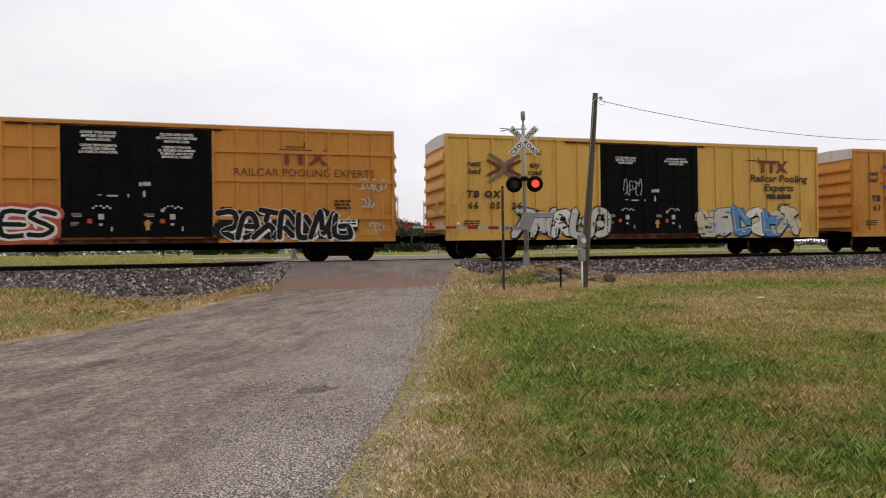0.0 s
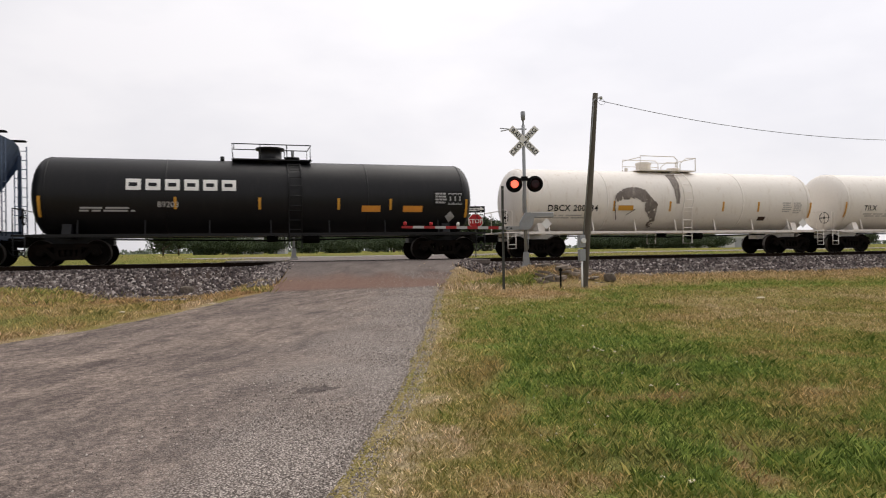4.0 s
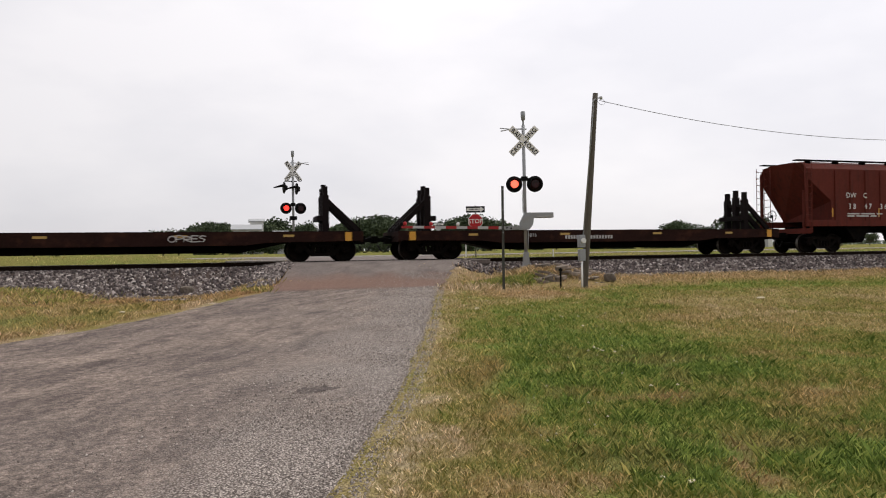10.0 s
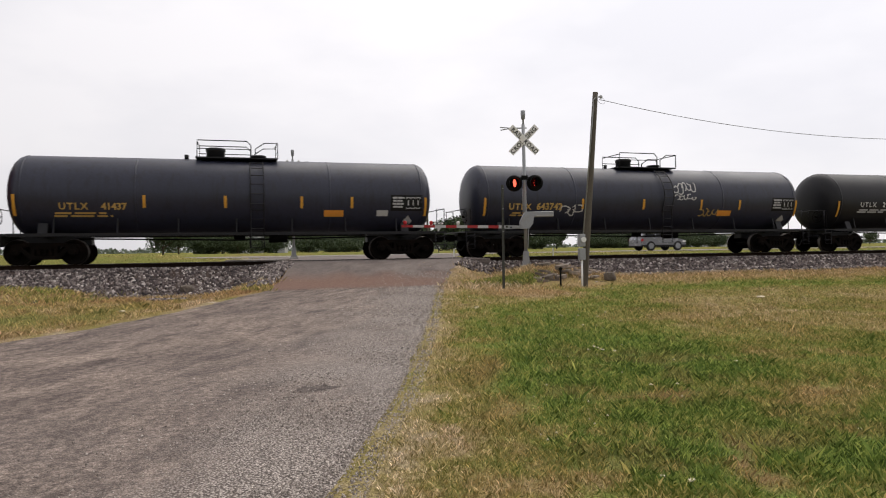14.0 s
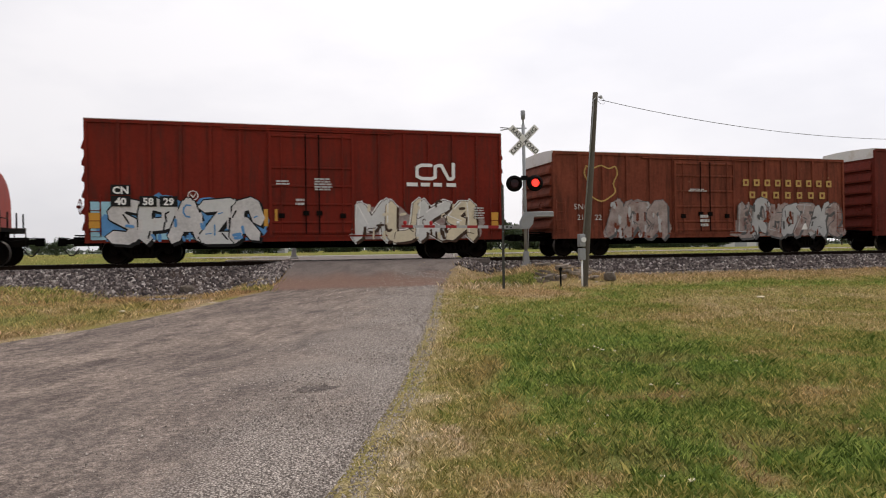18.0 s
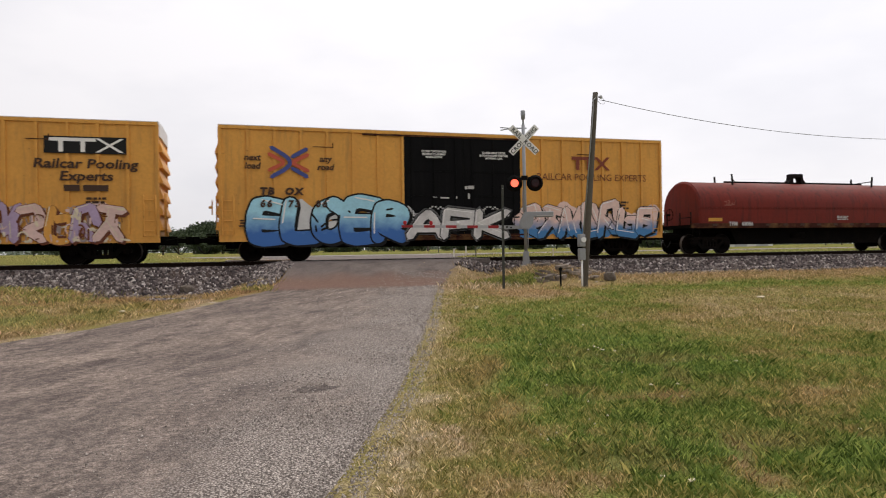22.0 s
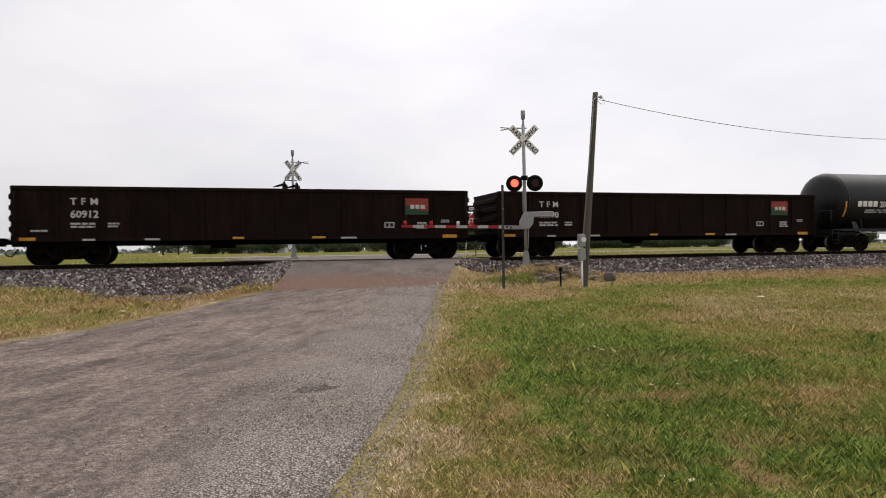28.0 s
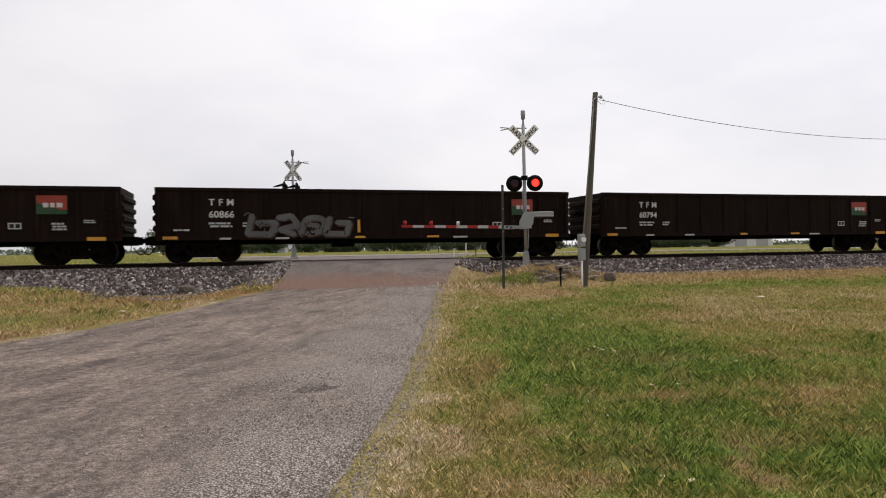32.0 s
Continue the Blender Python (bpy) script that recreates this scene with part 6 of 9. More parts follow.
# ---------------------------------------------------------------- flat cars with end stakes
def flat_car(x, length, label, seed):
    c = car_root(label, x, "flat car")
    h = length / 2
    w = 1.45
    bm = B()
    prism(bm, [(-h, 0.78), (-h, 1.18), (h, 1.18), (h, 0.78), (h - 2.9, 0.74), (h - 4.6, 0.38), (-h + 4.6, 0.38), (-h + 2.9, 0.74)], -0.6, 0.6)
    part("centre_sill", bm, M["under"], c)
    for q in (-1, 1):
        bm = B()
        prism(bm, [(-h, 0.80), (-h, 1.17), (h, 1.17), (h, 0.80), (h - 3.6, 0.76), (h - 4.4, 0.66), (-h + 4.4, 0.66), (-h + 3.6, 0.76)], q * w - 0.04, q * w + 0.04)
        part("side_sill", bm, M["flat_brown"], c)
    n = int(length / 0.6)
    bm = B()
    box(bm, -0.285, 0.285, -w - 0.02, w + 0.02, 1.13, 1.19)
    me = mesh_of("deck_plank", bm, M["stake"])
    for i in range(n):
        part("deck_plank", me, None, c, m=pose(-h + 0.3 + (length - 0.6) * i / (n - 1), 0, 0))
    # bulkhead stakes with raking braces near both ends
    for s in (-1, 1):
        bx = s * (h - 1.38)
        for i, q in enumerate((-0.8, -0.22, 0.36)):
            zt = 3.0 if abs(q) > 0.3 else 3.12
            bm = B()
            box(bm, bx - 0.13, bx + 0.13, q - 0.12, q + 0.12, 1.19, zt - 0.35)
            box(bm, bx - 0.09, bx + 0.09, q - 0.09, q + 0.09, zt - 0.36, zt)
            st = part("stake", bm, M["stake"], c)
            bm = B()
            prism(bm, [(bx + s * 0.08, 2.55), (bx + s * 0.08, 2.3), (bx + s * 1.2, 1.19), (bx + s * 1.42, 1.19), (bx + s * 1.38, 1.3)], q - 0.07, q + 0.07)
            part("raking_brace", bm, M["stake"], st)
        box_part("stake_beam", min(bx - s * 0.35, bx - s * 0.12), max(bx - s * 0.35, bx - s * 0.12), -0.95, 0.55, 1.62, 1.82, M["stake"], c)
        box_part("stake_beam", min(bx - 0.08, bx + 0.08), max(bx - 0.08, bx + 0.08), -0.85, 0.45, 2.3, 2.42, M["stake"], c)
        bars([(s * (h - 0.58) - 0.13, s * (h - 0.58) + 0.13, 0.8, 1.15)], -w - 0.05, M["amber"], c, "yellow_patch")
        bm = B()
        tube(bm, [(s * (h - 0.1), -1.2, 1.18), (s * (h - 0.1), -1.2, 1.75), (s * (h - 0.1), -0.5, 1.75), (s * (h - 0.1), -0.5, 1.18)], 0.02, 5)
        part("hand_rail", bm, M["stake"], c)
        box_part("end_sill", min(s * (h - 0.12), s * h), max(s * (h - 0.12), s * h), -w, w, 0.75, 1.16, M["flat_brown"], c)
    rnd = random.Random(seed)
    y = -w - 0.046
    bars([(-2.18, -1.74, 0.97, 1.06), (2.36, 2.8, 0.97, 1.06), (-6.3, -5.9, 0.97, 1.06), (6.2, 6.6, 0.97, 1.06)], y, M["gold"], c, "reflective_strip")
    gear(c, h, h + 0.7, 1.53)
    return c, y, h


# ---------------------------------------------------------------- coil cars
def coil_car(x, body, label, seed, number, mark):
    c = car_root(label, x, "coil car")
    h, ch, w = 7.2, 6.75, 1.35
    bm = B()
    prof = [(w * math.cos(a), 2.2 + 1.28 * math.sin(a)) for a in [math.pi * k / 16 for k in range(17)]]
    prof = [(w, 1.38)] + prof + [(-w, 1.38)]
    rings = []
    for px, k in ((-ch, 0.955), (-ch + 0.03, 0.985), (-ch + 0.1, 1.0), (ch - 0.1, 1.0), (ch - 0.03, 0.985), (ch, 0.955)):
        rings.append([bm.verts.new((px, a * (1 if b < 1.4 else 0.4 + 0.6 * k), 1.38 + (b - 1.38) * k)) for a, b in prof])
    for r0, r1 in zip(rings[:-1], rings[1:]):
        for i in range(len(prof) - 1):
            bm.faces.new((r0[i], r0[i + 1], r1[i + 1], r1[i])).smooth = True
    bm.faces.new(rings[0])
    bm.faces.new(rings[-1][::-1])
    part("cover", bm, body, c, "long rounded steel coil cover")
    for px in (-ch + 0.14, ch - 0.14):
        bm = B()
        big = [(a * 1.012, 1.38 + (b - 1.38) * 1.012) for a, b in prof]
        prism(bm, big, px - 0.035, px + 0.035, "x")
        part("cover_rim", bm, body, c)
    for q in (-1, 1):
        box_part("cover_seam", -ch, ch, min(q * (w - 0.01), q * (w + 0.025)), max(q * (w - 0.01), q * (w + 0.025)), 2.15, 2.2, body, c)
    # lifting bracket and guide posts on the ridge
    bm = B()
    prism(bm, [(-0.62, 3.45), (-0.36, 3.7), (-0.33, 3.98), (0.33, 3.98), (0.36, 3.7), (0.62, 3.45), (0.26, 3.45), (0.24, 3.72), (0.13, 3.82), (-0.13, 3.82), (-0.24, 3.72), (-0.26, 3.45)], -0.18, 0.18)
    part("lifting_bracket", bm, M["stake"], c)
    bm = B()
    box(bm, -4.25, 4.25, -0.06, 0.06, 3.47, 3.56)
    part("ridge_bar", bm, M["stake"], c)
    for s in (-1, 1):
        bm = B()
        cyl(bm, (s * 4.25, -0.62, 2.9), (s * 4.32, -0.62, 3.85), 0.045, n=8)
        part("guide_post", bm, M["stake"], c)
        bm = B()
        cyl(bm, (s * 4.25, 0.62, 2.9), (s * 4.32, 0.62, 3.85), 0.045, n=8)
        part("guide_post", bm, M["stake"], c)
        bm = B()
        tube(bm, [(s * 4.25, -0.62, 3.6), (s * 3.6, 0, 3.5)], 0.025, 5)
        part("guide_brace", bm, M["stake"], c)
    # deck and deep sill
    for q in (-1, 1):
        box_part("side_sill", -h, h, q * 1.42 - 0.05, q * 1.42 + 0.05, 1.2, 1.42, M["rust_sill"], c)
        for k in range(13):
            px = -h + 1.2 + k * 1.0
            box_part("sill_tab", px - 0.12, px + 0.12, q * 1.48 - 0.01, q * 1.48 + 0.01, 1.3, 1.4, M["dark_ink"], c)
    bm = B()
    box(bm, -h, h, -1.37, 1.37, 1.22, 1.36)
    part("deck", bm, M["under"], c)
    bm = B()
    prism(bm, [(-4.7, 1.22), (4.7, 1.22), (4.3, 0.42), (-4.3, 0.42)], -0.9, 0.9)
    box(bm, -h + 0.2, h - 0.2, -0.25, 0.25, 0.75, 1.22)
    cyl(bm, (-1.2, -0.8, 0.85), (-0.3, -0.8, 0.85), 0.17)
    part("centre_sill", bm, M["under"], c)
    for s in (-1, 1):
        bm = B()
        for q in (-1.3, -0.5, 0.5, 1.3):
            tube(bm, [(s * (h - 0.05), q, 1.2), (s * (h - 0.05), q, 1.95)], 0.03, 6)
            part("end_post", bm, M["stake"], c)
            bm = B()
        tube(bm, [(s * (h - 0.05), -1.3, 1.7), (s * (h - 0.05), -0.5, 1.7)], 0.02, 5)
        part("end_rail", bm, M["stake"], c)
        for q in (-1, 1):
            ladder(c, s * (h - 0.2), q * 1.45, 0.45, 1.2, M["under"], 0.38, 2, name="sill_ladder")
    brake_wheel(c, -h + 0.05, 0.3, 1.9, M["under"])
    y = -1.48
    words(mark, 0.26, -5.0, 1.31, y - 0.025, M["offwhite"], c, name="reporting_mark", bold=0.006)
    words(number, 0.26, -4.2, 1.31, y - 0.025, M["offwhite"], c, name="car_number", bold=0.006)
    rnd = random.Random(seed)
    bars(print_block(1.2, 1.78, 0.75, 0.22, 3, rnd), -w - 0.028, M["offwhite"], c)
    bars([(-ch + 0.5, -ch + 1.25, 1.52, 1.68)], -w - 0.028, M["amber"], c, "reflective_strip")
    scrawl(4.5, 1.55, 1.5, 0.28, -w - 0.03, c, M["chalked_red"], seed, 0.022)
    scrawl(-5.4, 2.25, 0.6, 0.28, -w - 0.03, c, M["chalked_red"], seed + 3, 0.02, 4)
    gear(c, h, h + 0.85, 1.25)
    return c


# ---------------------------------------------------------------- gondolas
def gondola(x, label, number, seed, length=16.4, end=8.95):
    c = car_root(label, x, "gondola")
    h, w, top, sill = length / 2, 1.5, 2.8, 0.84
    for q in (-1, 1):
        bm = B()
        box(bm, -h + 0.03, h - 0.03, min(q * (w - 0.06), q * w), max(q * (w - 0.06), q * w), 1.0, top - 0.1)
        part("side_sheet", bm, M["gondola"], c)
        for i in range(14):
            px = -h + 0.15 + (length - 0.3) * i / 13
            bm = B()
            prism(bm, [(px - 0.09, q * w), (px - 0.05, q * (w + 0.06)), (px + 0.05, q * (w + 0.06)), (px + 0.09, q * w)], 1.0, top - 0.15, "z")
            part("side_post", bm, M["gondola"], c)
        box_part("top_rail", -h, h, min(q * (w - 0.1), q * (w + 0.05)), max(q * (w - 0.1), q * (w + 0.05)), top - 0.14, top, M["gondola"], c, bevel=0.02)
        box_part("side_sill", -h, h, min(q * (w - 0.1), q * (w + 0.03)), max(q * (w - 0.1), q * (w + 0.03)), sill, 1.02, M["gondola"], c)
        for s in (-1, 1):
            ladder(c, s * (h - 0.35), q * (w + 0.1), 1.0, top - 0.2, M["gondola"], 0.42, name="side_ladder")
            bm = B()
            tube(bm, [(s * (h - 0.5), q * w, sill), (s * (h - 0.5), q * w, 0.45), (s * (h - 0.12), q * w, 0.45), (s * (h - 0.12), q * w, sill)], 0.018, 5)
            part("sill_step", bm, M["under"], c)
    for s in (-1, 1):
        bm = B()
        box(bm, min(s * (h - 0.06), s * h), max(s * (h - 0.06), s * h), -w, w, 1.0, top - 0.02)
        for i in range(4):
            z = 1.15 + i * 0.38
            prism(bm, [(s * h, z), (s * (h + 0.09), z + 0.06), (s * (h + 0.09), z + 0.2), (s * h, z + 0.27)], -w + 0.1, w - 0.1)
        part("end_wall", bm, M["gondola"], c)
    bm = B()
    box(bm, -h + 0.06, h - 0.06, -w + 0.06, w - 0.06, 1.0, 1.06)
    box(bm, -h + 0.2, h - 0.2, -0.24, 0.24, 0.68, 1.0)
    for k in range(8):
        px = -h + 1.1 + k * (length - 2.2) / 7
        box(bm, px - 0.07, px + 0.07, -w + 0.05, w - 0.05, 0.86, 1.0)
    cyl(bm, (-1.8, -0.6, 0.72), (-0.9, -0.6, 0.72), 0.18)
    part("floor", bm, M["under"], c)
    brake_wheel(c, -h - 0.14, 0.4, 2.0, M["under"])
    y = -(w + 0.066)
    # owner's mark in three blocks, number, small print, red and green panel
    words("TFM", 0.34, -5.92, 2.14, y, M["offwhite"], c, spread=1.75, bold=0.006, name="reporting_mark")
    words(number, 0.36, -5.92, 1.68, y, M["offwhite"], c, bold=0.008, name="car_number")
    rnd = random.Random(seed)
    bars(print_block(-6.4, 1.5, 0.9, 0.22, 2, rnd) + print_block(-5.2, 1.5, 0.4, 0.2, 2, rnd) + print_block(6.0, 1.5, 0.5, 0.3, 3, rnd) + print_block(7.0, 1.6, 0.4, 0.14, 2, rnd) + print_block(-7.6, 1.25, 0.6, 0.1, 1, rnd), y, M["pale_grey"], c)
    bars([(4.7, 5.1, 1.28, 1.5)], y, M["pale_grey"], c, "test_panel")
    bars([(4.74, 4.88, 1.32, 1.46), (4.92, 5.06, 1.32, 1.46)], y - 0.002, M["black"], c)
    bm = B()
    face_plate(bm, [(5.55, 2.46), (5.55, 2.0), (6.5, 1.95), (6.5, 2.46)], y)
    part("emblem", bm, M["emblem_red"], c, "red upper half of the emblem")
    bm = B()
    face_plate(bm, [(5.55, 2.0), (5.55, 1.8), (6.5, 1.8), (6.5, 1.94)], y)
    face_plate(bm, [(5.55, 2.2), (5.55, 2.0), (6.3, 1.97)], y - 0.003)
    part("emblem", bm, M["emblem_green"], c, "green lower half of the emblem")
    bars([(5.76, 5.92, 2.04, 2.2), (5.98, 6.12, 2.04, 2.2), (6.18, 6.36, 2.04, 2.2)], y - 0.005, M["offwhite"], c, "emblem_bar")
    bars([(-7.95, -7.45, 0.88, 0.99), (-1.0, -0.6, 0.88, 0.96), (1.9, 2.4, 0.88, 0.96), (7.1, 7.7, 0.86, 0.99)], -(w + 0.034), M["amber"], c, "reflective_strip")
    bars([(-4.0, -3.5, 0.86, 0.93), (3.0, 3.6, 0.86, 0.93), (-6.0, -5.6, 0.86, 0.93)], -(w + 0.034), M["pale_grey"], c, "reflective_strip")
    gear(c, h, end, 1.6)
    return c, y, h
# ---------------------------------------------------------------- the train, front to rear
pooling_car(35.17, "yellow_c", "plain", 1, "638412", 1, label="orange-yellow boxcar with black double doors")
c, y = pooling_car(14.16, "yellow_b", "plain", 1, "660526", 2, lettering=(-8.26, -7.42, -8.27, 0.96, 0.37), label="pale yellow boxcar with black doors and black-and-white spray paint")
spray("57163", -6.45, 0.9, 4.4, 1.15, y, c, (M["grey_white"], M["silver"], M["white"]), M["black"], 3, 0.34, 0.045, M["white"], wear=(M["black"], M["olive"], M["grey_white"]))
spray("634265", 2.6, 0.95, 5.4, 1.12, y, c, (M["cream"], M["grey_white"], M["sky_blue"], M["white"], M["sky_blue"], M["cream"]), M["black"], 4, 0.42, 0.03, M["silver"], cloud=M["cream"], rough=0.06, slant=0.0, wear=(M["grey_white"], M["sky_blue"], M["cream"]))
scrawl(-1.3, 2.7, 0.9, 0.75, -1.66, c, M["pale_grey"], 5, 0.035)
c, y = pooling_car(-6.74, "yellow_c", "grid", 2, "641635", 3, label="orange-yellow panelled boxcar with black doors and spray-painted lower side")
worn_spray(-7.7, 0.82, 5.2, 1.1, y + 0.012, c, (M["emblem_red"], M["logo_red"], M["emblem_red"]), 61, 30)
spray("A", -7.75, 0.85, 2.35, 1.4, y - 0.004, c, M["sky_blue"], M["white"], 6, 0.27, 0.05, None, halo=None, rough=0.02)
spray("SUES", -5.85, 1.05, 3.3, 0.9, y - 0.01, c, M["black"], M["white"], 7, 0.2, 0.085, halo=M["logo_red"], rough=0.04, sharp=False)
spray("2351476", 2.75, 0.9, 4.9, 1.05, y, c, M["black"], M["white"], 8, 0.3, 0.02, None, cloud=M["black"], rough=0.12, sharp=False)
for k, (a, b) in enumerate(((7.95, 2.75), (8.05, 2.1), (8.5, 2.75), (8.4, 1.1))):
    scrawl(a, b, 0.5, 0.45, y, c, M["offwhite"], 20 + k, 0.05, 3)

c, since, h = tank_car(-26.26, 16.6, 1.47, 2.56, M["tank_white"], "cream-white tank car with top platform and ladders", rail_kind=2, seed=1, end=9.75)
words("TILX", 0.36, -6.3, 2.1, -1, M["black"], c, name="reporting_mark", spread=1.1, bold=0.006)
words("255484", 0.36, -4.75, 2.1, -1, M["black"], c, name="car_number", bold=0.008)
tank_print(c, h, 2.45, M["faded_print"], 31, False, block=M["faded_print"])
bars([(-1.2, -0.5, 1.7, 1.98), (0.1, 0.5, 1.5, 1.72)], -1, M["pale_grey"], c, "metal_plate")
bars([(2.9, 3.6, 2.05, 2.35)], -1, M["amber"], c, "placard")
shell_fix(c, since, 1.47, 2.56)

c, since, h = tank_car(-43.75, 15.8, 1.45, 2.52, M["tank_white"], "white tank car with dark stains running from the dome", rail_kind=1, seed=2, end=9.2, dome=0.02, ladder_x=0.5)
words("DBCX", 0.37, -5.9, 2.02, -1, M["black"], c, name="reporting_mark", spread=1.1, bold=0.008)
words("200434", 0.37, -4.62, 2.02, -1, M["black"], c, name="car_number", spread=1.1, bold=0.008)
tank_print(c, h, 2.36, M["faded_print"], 32, False, M["faded_print"])
bars([(-3.05, -2.3, 2.05, 2.27)], -1.03, M["amber"], c, "placard")
bars([(4.55, 4.95, 1.6, 1.78)], -1, M["dark_ink"], c, "metal_plate")
rnd = random.Random(3)
bm = B()
for k in range(240):
    u = rnd.random() ** 0.75
    px = -3.15 + 2.05 * u
    zt = 2.68 + 0.36 * math.sin(math.pi * min(1, u * 1.12)) ** 0.7 - 0.35 * max(0, u - 0.7) / 0.3 + rnd.uniform(-0.07, 0.03)
    drop = rnd.uniform(0.06, 0.4) * (0.6 + u) + (rnd.uniform(0.1, 0.5) if u > 0.72 else 0)
    ribbon(bm, [(px, zt), (px + rnd.uniform(-0.02, 0.02), zt - drop)], rnd.uniform(0.05, 0.14), -1 - 0.00008 * k, 3)
ribbon(bm, rounded([(-3.17, 2.7), (-3.22, 2.2), (-3.05, 1.65)]), 0.045, -1.02)
ribbon(bm, [(-2.6, 1.85), (-2.2, 2.1)], 0.035, -1.02)
tagged(part("stain", bm, M["stain"], c, "dark oily stain"), kind="stuff")
bm = B()
z = 3.9
wd = 0.42
for k in range(9):
    z2 = z - 0.17
    wd2 = 0.42 - 0.03 * k + rnd.uniform(-0.05, 0.05)
    face_plate(bm, [(0.0 - wd / 2, z), (0.0 - wd2 / 2, z2), (0.0 + wd2 / 2, z2), (0.0 + wd / 2, z)], -1)
    z, wd = z2, wd2
part("stain", bm, M["stain"], c, "dark run below the dome")
shell_fix(c, since, 1.45, 2.52)
for k in (-h + 1.4, h - 0.9):
    bm = B()
    face_plate(bm, [(k, 1.22), (k + 0.24, 1.46), (k, 1.7), (k - 0.24, 1.46)], -1.42)
    part("diamond_placard", bm, M["white"], c)

c, since, h = tank_car(-61.6, 16.4, 1.5, 2.53, M["tank_black"], "glossy black tank car with white block lettering", rail_kind=2, seed=3, end=9.15)
bars([(-5.0 + 0.65 * k, -4.5 + 0.65 * k, 2.72, 3.14) for k in range(6)], -1, M["white"], c, "owner_mark")
bars([(-4.9 + 0.65 * k, -4.62 + 0.65 * k, 2.86, 3.0) for k in range(6)], -1.003, M["tank_black"], c, "owner_mark_hollow")
words("89203", 0.3, -3.6, 2.1, -1, M["offwhite"], c, name="car_number")
tank_print(c, h, 2.6, M["pale_grey"], 33)
bars([(5.1, 5.9, 1.95, 2.2)], -1, M["orange"], c, "placard")
shell_fix(c, since, 1.5, 2.53)

c, y, h = hopper_car(-78.29, 15.3, 4.78, M["hopper_blue"], "blue-grey covered hopper with teal spray paint along the side", 1.3, 1.7, 1.3, rib=0, cut=0.75)
bars([(1.55, 5.25, 1.34, 4.0)], y + 0.05, M["deep_blue"], c, "blue_panel", "dark blue painted panel")
bm = B()
face_plate(bm, [(2.75, 3.5), (2.8, 2.75), (3.3, 2.5), (3.8, 2.75), (3.85, 3.5), (3.3, 3.62)], y + 0.044)
part("shield_emblem", bm, M["white"], c, "white shield outline")
bars([(2.85 + 0.2 * k, 2.95 + 0.2 * k, 2.72, 3.1) for k in range(5)], y + 0.04, M["logo_red"], c, "shield_stripe")
bars([(2.85, 3.75, 3.2, 3.45)], y + 0.04, M["logo_blue"], c, "shield_band")
words("BUILDING", 0.26, 4.15, 3.2, y + 0.04, M["white"], c, align="LEFT", bold=0.004)
words("AMERICA", 0.26, 4.15, 2.95, y + 0.04, M["white"], c, align="LEFT", bold=0.004)
bars([(-5.1, -4.35, 2.9, 3.25), (-6.05, -4.35, 2.5, 2.86)], y + 0.05, M["black"], c, "number_patch")
words("PAL", 0.36, -5.6, 2.93, y + 0.044, M["white"], c, name="reporting_mark", spread=1.1, bold=0.006)
words("851053", 0.38, -5.2, 2.54, y + 0.044, M["white"], c, name="car_number", bold=0.006)
spray("54716382", -6.4, 1.0, 10.4, 1.35, y + 0.03, c, M["hopper_blue"], M["teal"], 41, 0.3, 0.022, M["teal_dim"], wear=(M["teal"], M["teal_dim"], M["aqua"]))
scrawl(-1.8, 2.45, 3.4, 0.8, y + 0.03, c, M["aqua"], 9, 0.05, 7)
spray("AI", 3.5, 1.12, 1.5, 0.85, y + 0.028, c, M["silver"], M["white"], 42, 0.3, 0.05)
bars([(6.0, 6.5, 1.85, 2.2)], y + 0.05, M["white"], c, "test_panel")

c, y, h = hopper_car(-97.05, 19.6, 4.76, M["hopper_grey"], "long light grey curved-side covered hopper with white bubble spray letters", 1.48, 1.36, 1.35, curved=True, bays=4, cut=1.95, deep=0.52)
words("INEX", 0.38, -7.6, 2.58, y, M["black"], c, name="reporting_mark", spread=1.2, bold=0.006)
words("0157", 0.4, -7.6, 2.12, y, M["black"], c, name="car_number", spread=1.2, bold=0.006)
rnd = random.Random(12)
bars(print_block(-7.9, 1.85, 2.2, 0.26, 2, rnd) + print_block(5.3, 2.75, 1.2, 0.55, 6, rnd), y, M["pale_grey"], c)
bars([(-6.2, -5.85, 2.4, 2.65)], y, M["pale_grey"], c, "metal_plate")
spray("263851", -5.6, 0.98, 3.6, 0.68, y - 0.02, c, M["grey_white"], M["black"], 43, 0.5, 0.05, None, sharp=False, rough=0.06)
scrawl(-1.65, 1.32, 0.45, 0.22, y - 0.03, c, M["black"], 143, 0.05, 2)
spray("3636", -0.85, 0.98, 3.2, 0.78, y - 0.02, c, M["grey_white"], M["black"], 44, 0.52, 0.045, None, sharp=False, rough=0.05)

c, y, h = hopper_car(-116.76, 16.8, 4.62, M["hopper_brown"], "red-brown covered hopper with vertical side posts and white emblem", 1.6, 1.47, 1.5, rib=15, cut=0.77, fall=1.17)
worm_mark(c, 3.55, 5.3, 3.0, 3.55, y, M["white"])
bars([(3.5, 3.85, 2.58, 2.72), (3.95, 4.3, 2.58, 2.72), (4.4, 4.8, 2.58, 2.72), (4.95, 5.35, 2.58, 2.72)], y, M["white"], c, "web_address")
words("DW", 0.36, -5.7, 2.72, y, M["white"], c, name="reporting_mark")
words("C", 0.36, -4.82, 2.72, y, M["white"], c, name="reporting_mark")
for k, p in enumerate(("38", "47", "36")):
    words(p, 0.38, -5.65 + 1.0 * k, 2.16, y, M["white"], c, spread=1.5, name="car_number")
rnd = random.Random(13)
